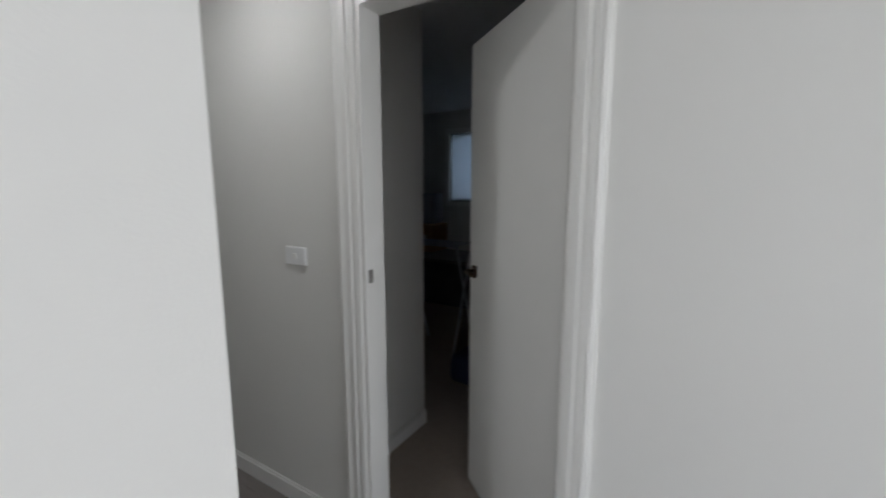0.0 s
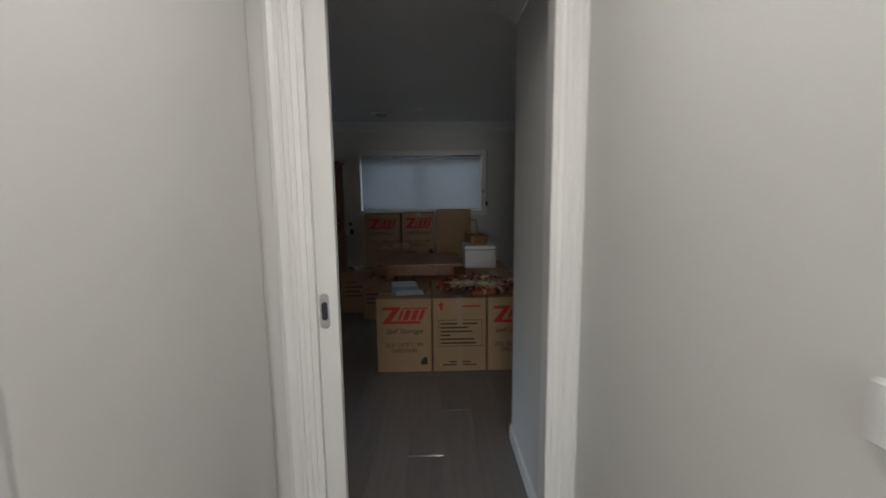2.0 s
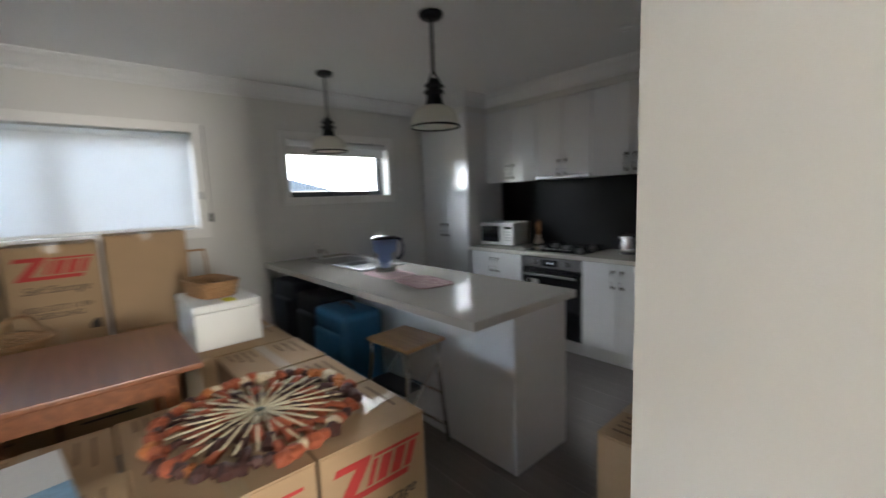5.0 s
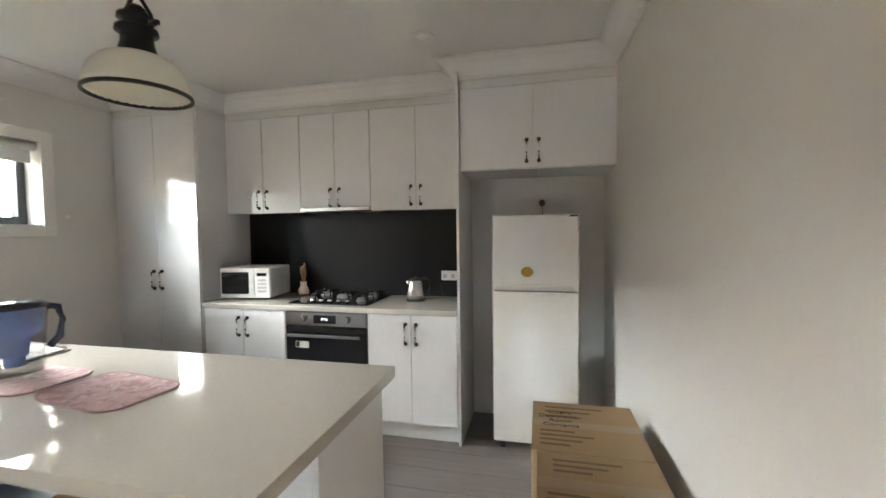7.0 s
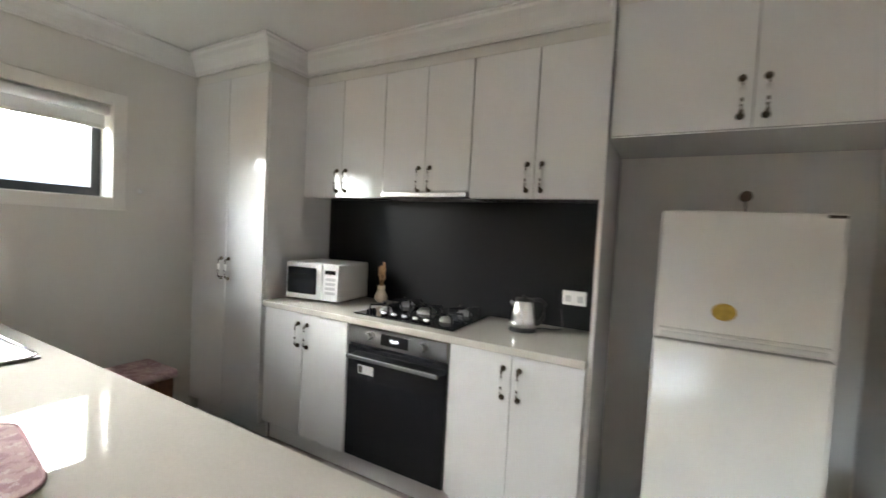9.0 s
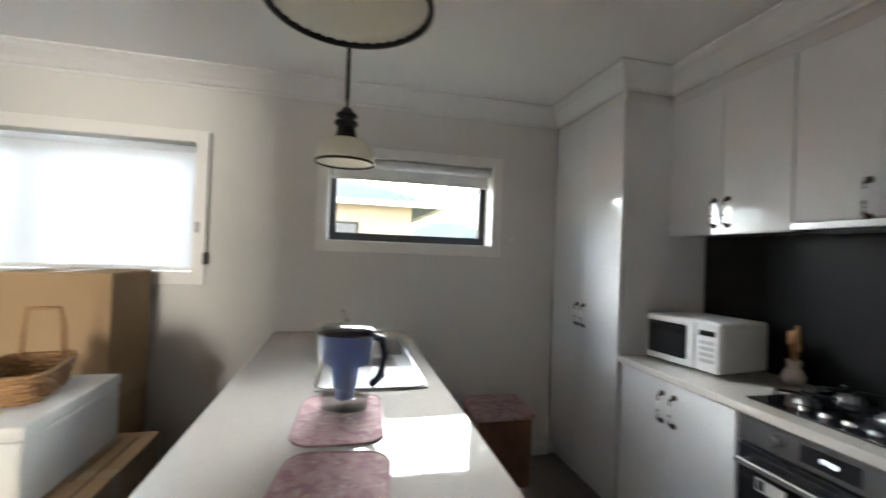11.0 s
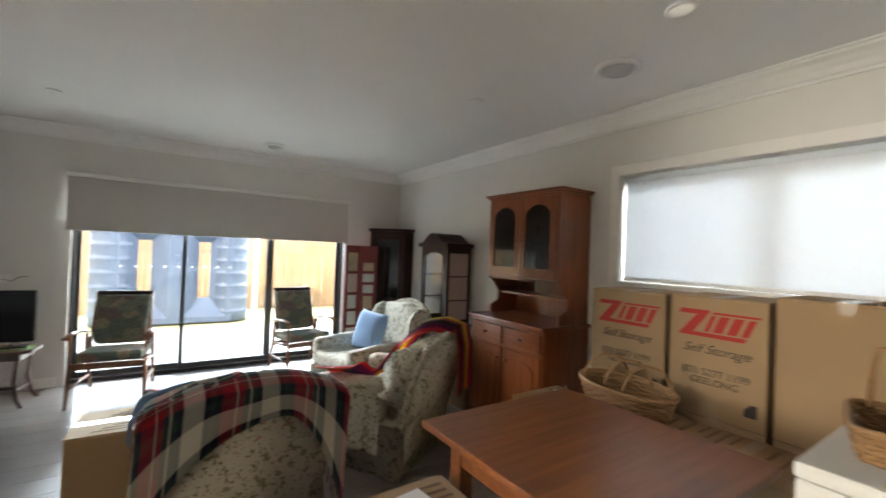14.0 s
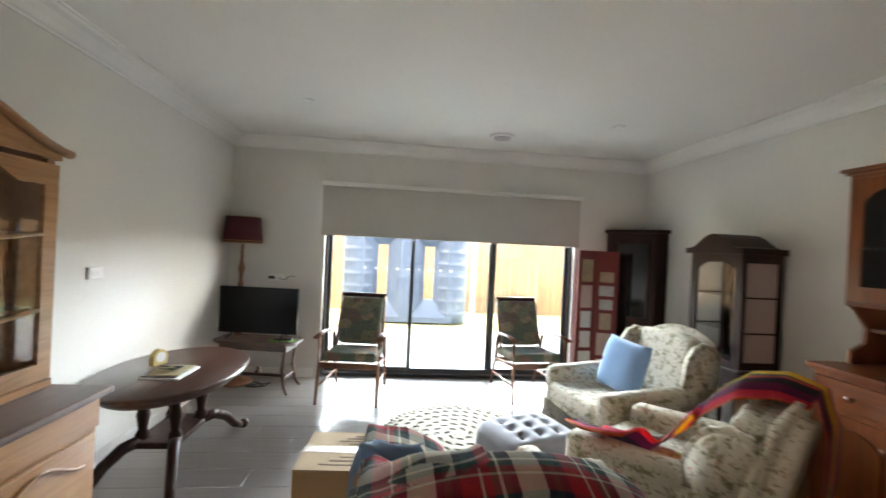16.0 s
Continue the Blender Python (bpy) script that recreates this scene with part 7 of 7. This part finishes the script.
def paling_fence(name, p0, p1, h, label):
    t = thing(name, label, "fence")
    a, b = Vector((*p0, 0)), Vector((*p1, 0))
    L = (b - a).length
    d = (b - a) / L
    nrm = Vector((-d.y, d.x, 0))
    n_ = int(L / .11)
    shared = bpy.data.meshes.new("paling")
    bm = bx(-.05, .05, -.008, .008, 0, h)
    bm.to_mesh(shared)
    bm.free()
    shared.materials.append(FENCE)
    yaw = math.degrees(math.atan2(d.y, d.x))
    r_ = random.Random(2)
    for i in range(n_):
        o = new("paling", shared)
        o.parent = t
        p = a + d * (i + .5) * .11 + nrm * (.012 if i % 2 else 0)
        o.matrix_basis = pose(p.x, p.y, -.14 + r_.uniform(-.01, .01), 0, 0, yaw)
    for z in (.25, h - .35):
        rr = part("rail", bx(0, L, -.02, .02, z - .14, z - .05), FENCE, t)
        rr.matrix_basis = pose(a.x - nrm.x * .04, a.y - nrm.y * .04, 0, 0, 0, yaw)
    for i in range(int(L / 2.4) + 1):
        pp_ = a + d * min(L, i * 2.4)
        part("post", bx(pp_.x - .045, pp_.x + .045, pp_.y - .045 - .06, pp_.y + .045 - .06, -.14, h - .1), FENCE, t)
    return t


paling_fence("paling_fence", (-9.6, -8.2), (1.5, -8.2), 1.75, "sunlit orange-brown timber paling fence behind the yard")
paling_fence("paling_fence", (-9.4, -8.1), (-9.4, 7.5), 1.55, "timber paling fence beside the house")
nh = thing("neighbour_house", "neighbouring house with cream wall and blue-grey hip roof", "house", -18, 3.6, -.14)
part("wall", bx(-4, 4, -7, 1.1, 0, 2.7), BRICK_Y, nh)
rf = bmesh.new()
c_ = [rf.verts.new(p) for p in ((-4.7, -7.7, 2.65), (4.7, -7.7, 2.65), (4.7, 1.8, 2.65), (-4.7, 1.8, 2.65))]
rdg = [rf.verts.new(p) for p in ((0, -4.0, 4.3), (0, -2.0, 4.3))]
rf.faces.new((c_[0], c_[1], rdg[0]))
rf.faces.new((c_[1], c_[2], rdg[1], rdg[0]))
rf.faces.new((c_[2], c_[3], rdg[1]))
rf.faces.new((c_[3], c_[0], rdg[0], rdg[1]))
rf.faces.new(c_[::-1])
part("roof", rf, ROOFM, nh)
part("gutter", bx(4.7, 4.82, -7.7, 1.8, 2.56, 2.68), TRIM, nh)
part("gutter", bx(-4.7, 4.7, 1.8, 1.92, 2.56, 2.68), TRIM, nh)
wd = part("window", bx(3.99, 4.03, -1.4, -.2, 1.0, 2.2), ALU, nh)
part("pane", bx(4.02, 4.04, -1.34, -.26, 1.06, 2.14), BLACK_GLASS, wd)

copy_thing(nh, pose(-34, 13.5, -.6))
# added glowing sheet beyond the neighbours: western sky that brightens the kitchen wall
solid("backdrop", bx(-90.2, -90, -90, 90, -2, 60), glow("sky_sheet_glow", (.86, .93, 1), 3.6), "glowing sheet standing for the western sky, added to brighten the kitchen", "sky", "structure")

# ---- bedroom seen past the open door ----
bw = thing("window_3", "small bedroom window with a pale blind", "window", kind="structure")
for a, b, c, d in ((-2.2, -2.16, 1.27, 2.10), (-1.34, -1.3, 1.27, 2.10), (-2.16, -1.34, 1.27, 1.31), (-2.16, -1.34, 2.06, 2.10)):
    part("window_frame", bx(a, b, 5.52, 5.56, c, d), ALU, bw)
part("blind", bx(-2.18, -1.32, 5.505, 5.508, 1.28, 2.09), CLOTH, bw)
for a, b, c, d in ((-2.26, -2.2, 1.21, 2.16), (-1.3, -1.24, 1.21, 2.16), (-2.2, -1.3, 2.10, 2.16), (-2.2, -1.3, 1.21, 1.27)):
    part("architrave", bx(a, b, 5.485, 5.5, c, d), TRIM, bw)
ds = thing("desk", "dark desk against the bedroom wall", "desk", -1.62, 4.6, 0)
part("desktop", bx(-.8, .45, -.3, .35, .72, .75, bevel=.004), mat("desk_top", (.10, .09, .085), .4), ds)
# side and front panels take a darker colour than the desktop
part("side_panel", bx(-.8, -.77, -.3, .35, 0, .72), DESKPANEL, ds)
part("side_panel", bx(.42, .45, -.3, .35, 0, .72), DESKPANEL, ds)
part("front_panel", bx(-.77, .42, .30, .33, .1, .72), DESKPANEL, ds)
solid("plastic_tub", blob(bmesh.new(), -2.35, -1.95, 4.7, 4.94, 1.05, 1.38, .02, 1), mat("tub_plastic", (.35, .38, .42), .3), "clear plastic storage tub on stacked boxes", "tub")
carton(-2.36, -1.9, 4.62, 4.94, .752, 1.045, None, top_print=False, label="brown cardboard box stacked on the bedroom desk")
AIRER = mat("airer_grey_enamel", (.38, .38, .40), .5)
sv = thing("clothes_airer", "pale grey folding wire clothes airer in the bedroom", "airer", -1.42, 4.0, 0)
for s in (-1, 1):
    part("leg", tube(bmesh.new(), [(s * .25, -.2, 0), (s * .25, .15, 1.0)], .010), AIRER, sv)
    part("leg", tube(bmesh.new(), [(s * .25, .2, 0), (s * .25, -.15, 1.0)], .010), AIRER, sv)
for k in range(5):
    part("rod", tube(bmesh.new(), [(-.25, -.16 + k * .08, .96), (.25, -.16 + k * .08, .96)], .006), AIRER, sv)
solid("blue_bag", blob(bmesh.new(), -1.0, -.45, 3.45, 3.75, .006, .22, .06, 2), mat("navy_bag", (.02, .03, .08), .7), "navy soft bag lying on the bedroom carpet", "bag")


# ---- floor planks ----
PW, PL = .19, 1.28
plank_mesh = {}


def plank(x0, x1, y0, y1):
    key = (round(x1 - x0, 3), round(y1 - y0, 3))
    if key not in plank_mesh:
        me = bpy.data.meshes.new("plank")
        bm = bx(-key[0] / 2, key[0] / 2, -key[1] / 2, key[1] / 2, -.004, 0, bevel=.0012)
        bm.to_mesh(me)
        bm.free()
        me.materials.append(FLOORW)
        plank_mesh[key] = me
    o = new("plank", plank_mesh[key])
    o.parent = floor
    o.location = ((x0 + x1) / 2, (y0 + y1) / 2, 0)


row, yy = 0, YS
while yy < YN - .01:
    yt = min(yy + PW, YN)
    xr = 2.6 if .9 < yy < YH - .05 else XE if yy < YH else XK
    xx = XW - PL * ((row * .37) % 1)
    while xx < xr:
        a, b = max(xx, XW), min(xx + PL, xr)
        if b - a > .02:
            plank(a + .0006, b - .0006, yy + .0006, yt - .0006)
        xx += PL
    yy, row = yt, row + 1
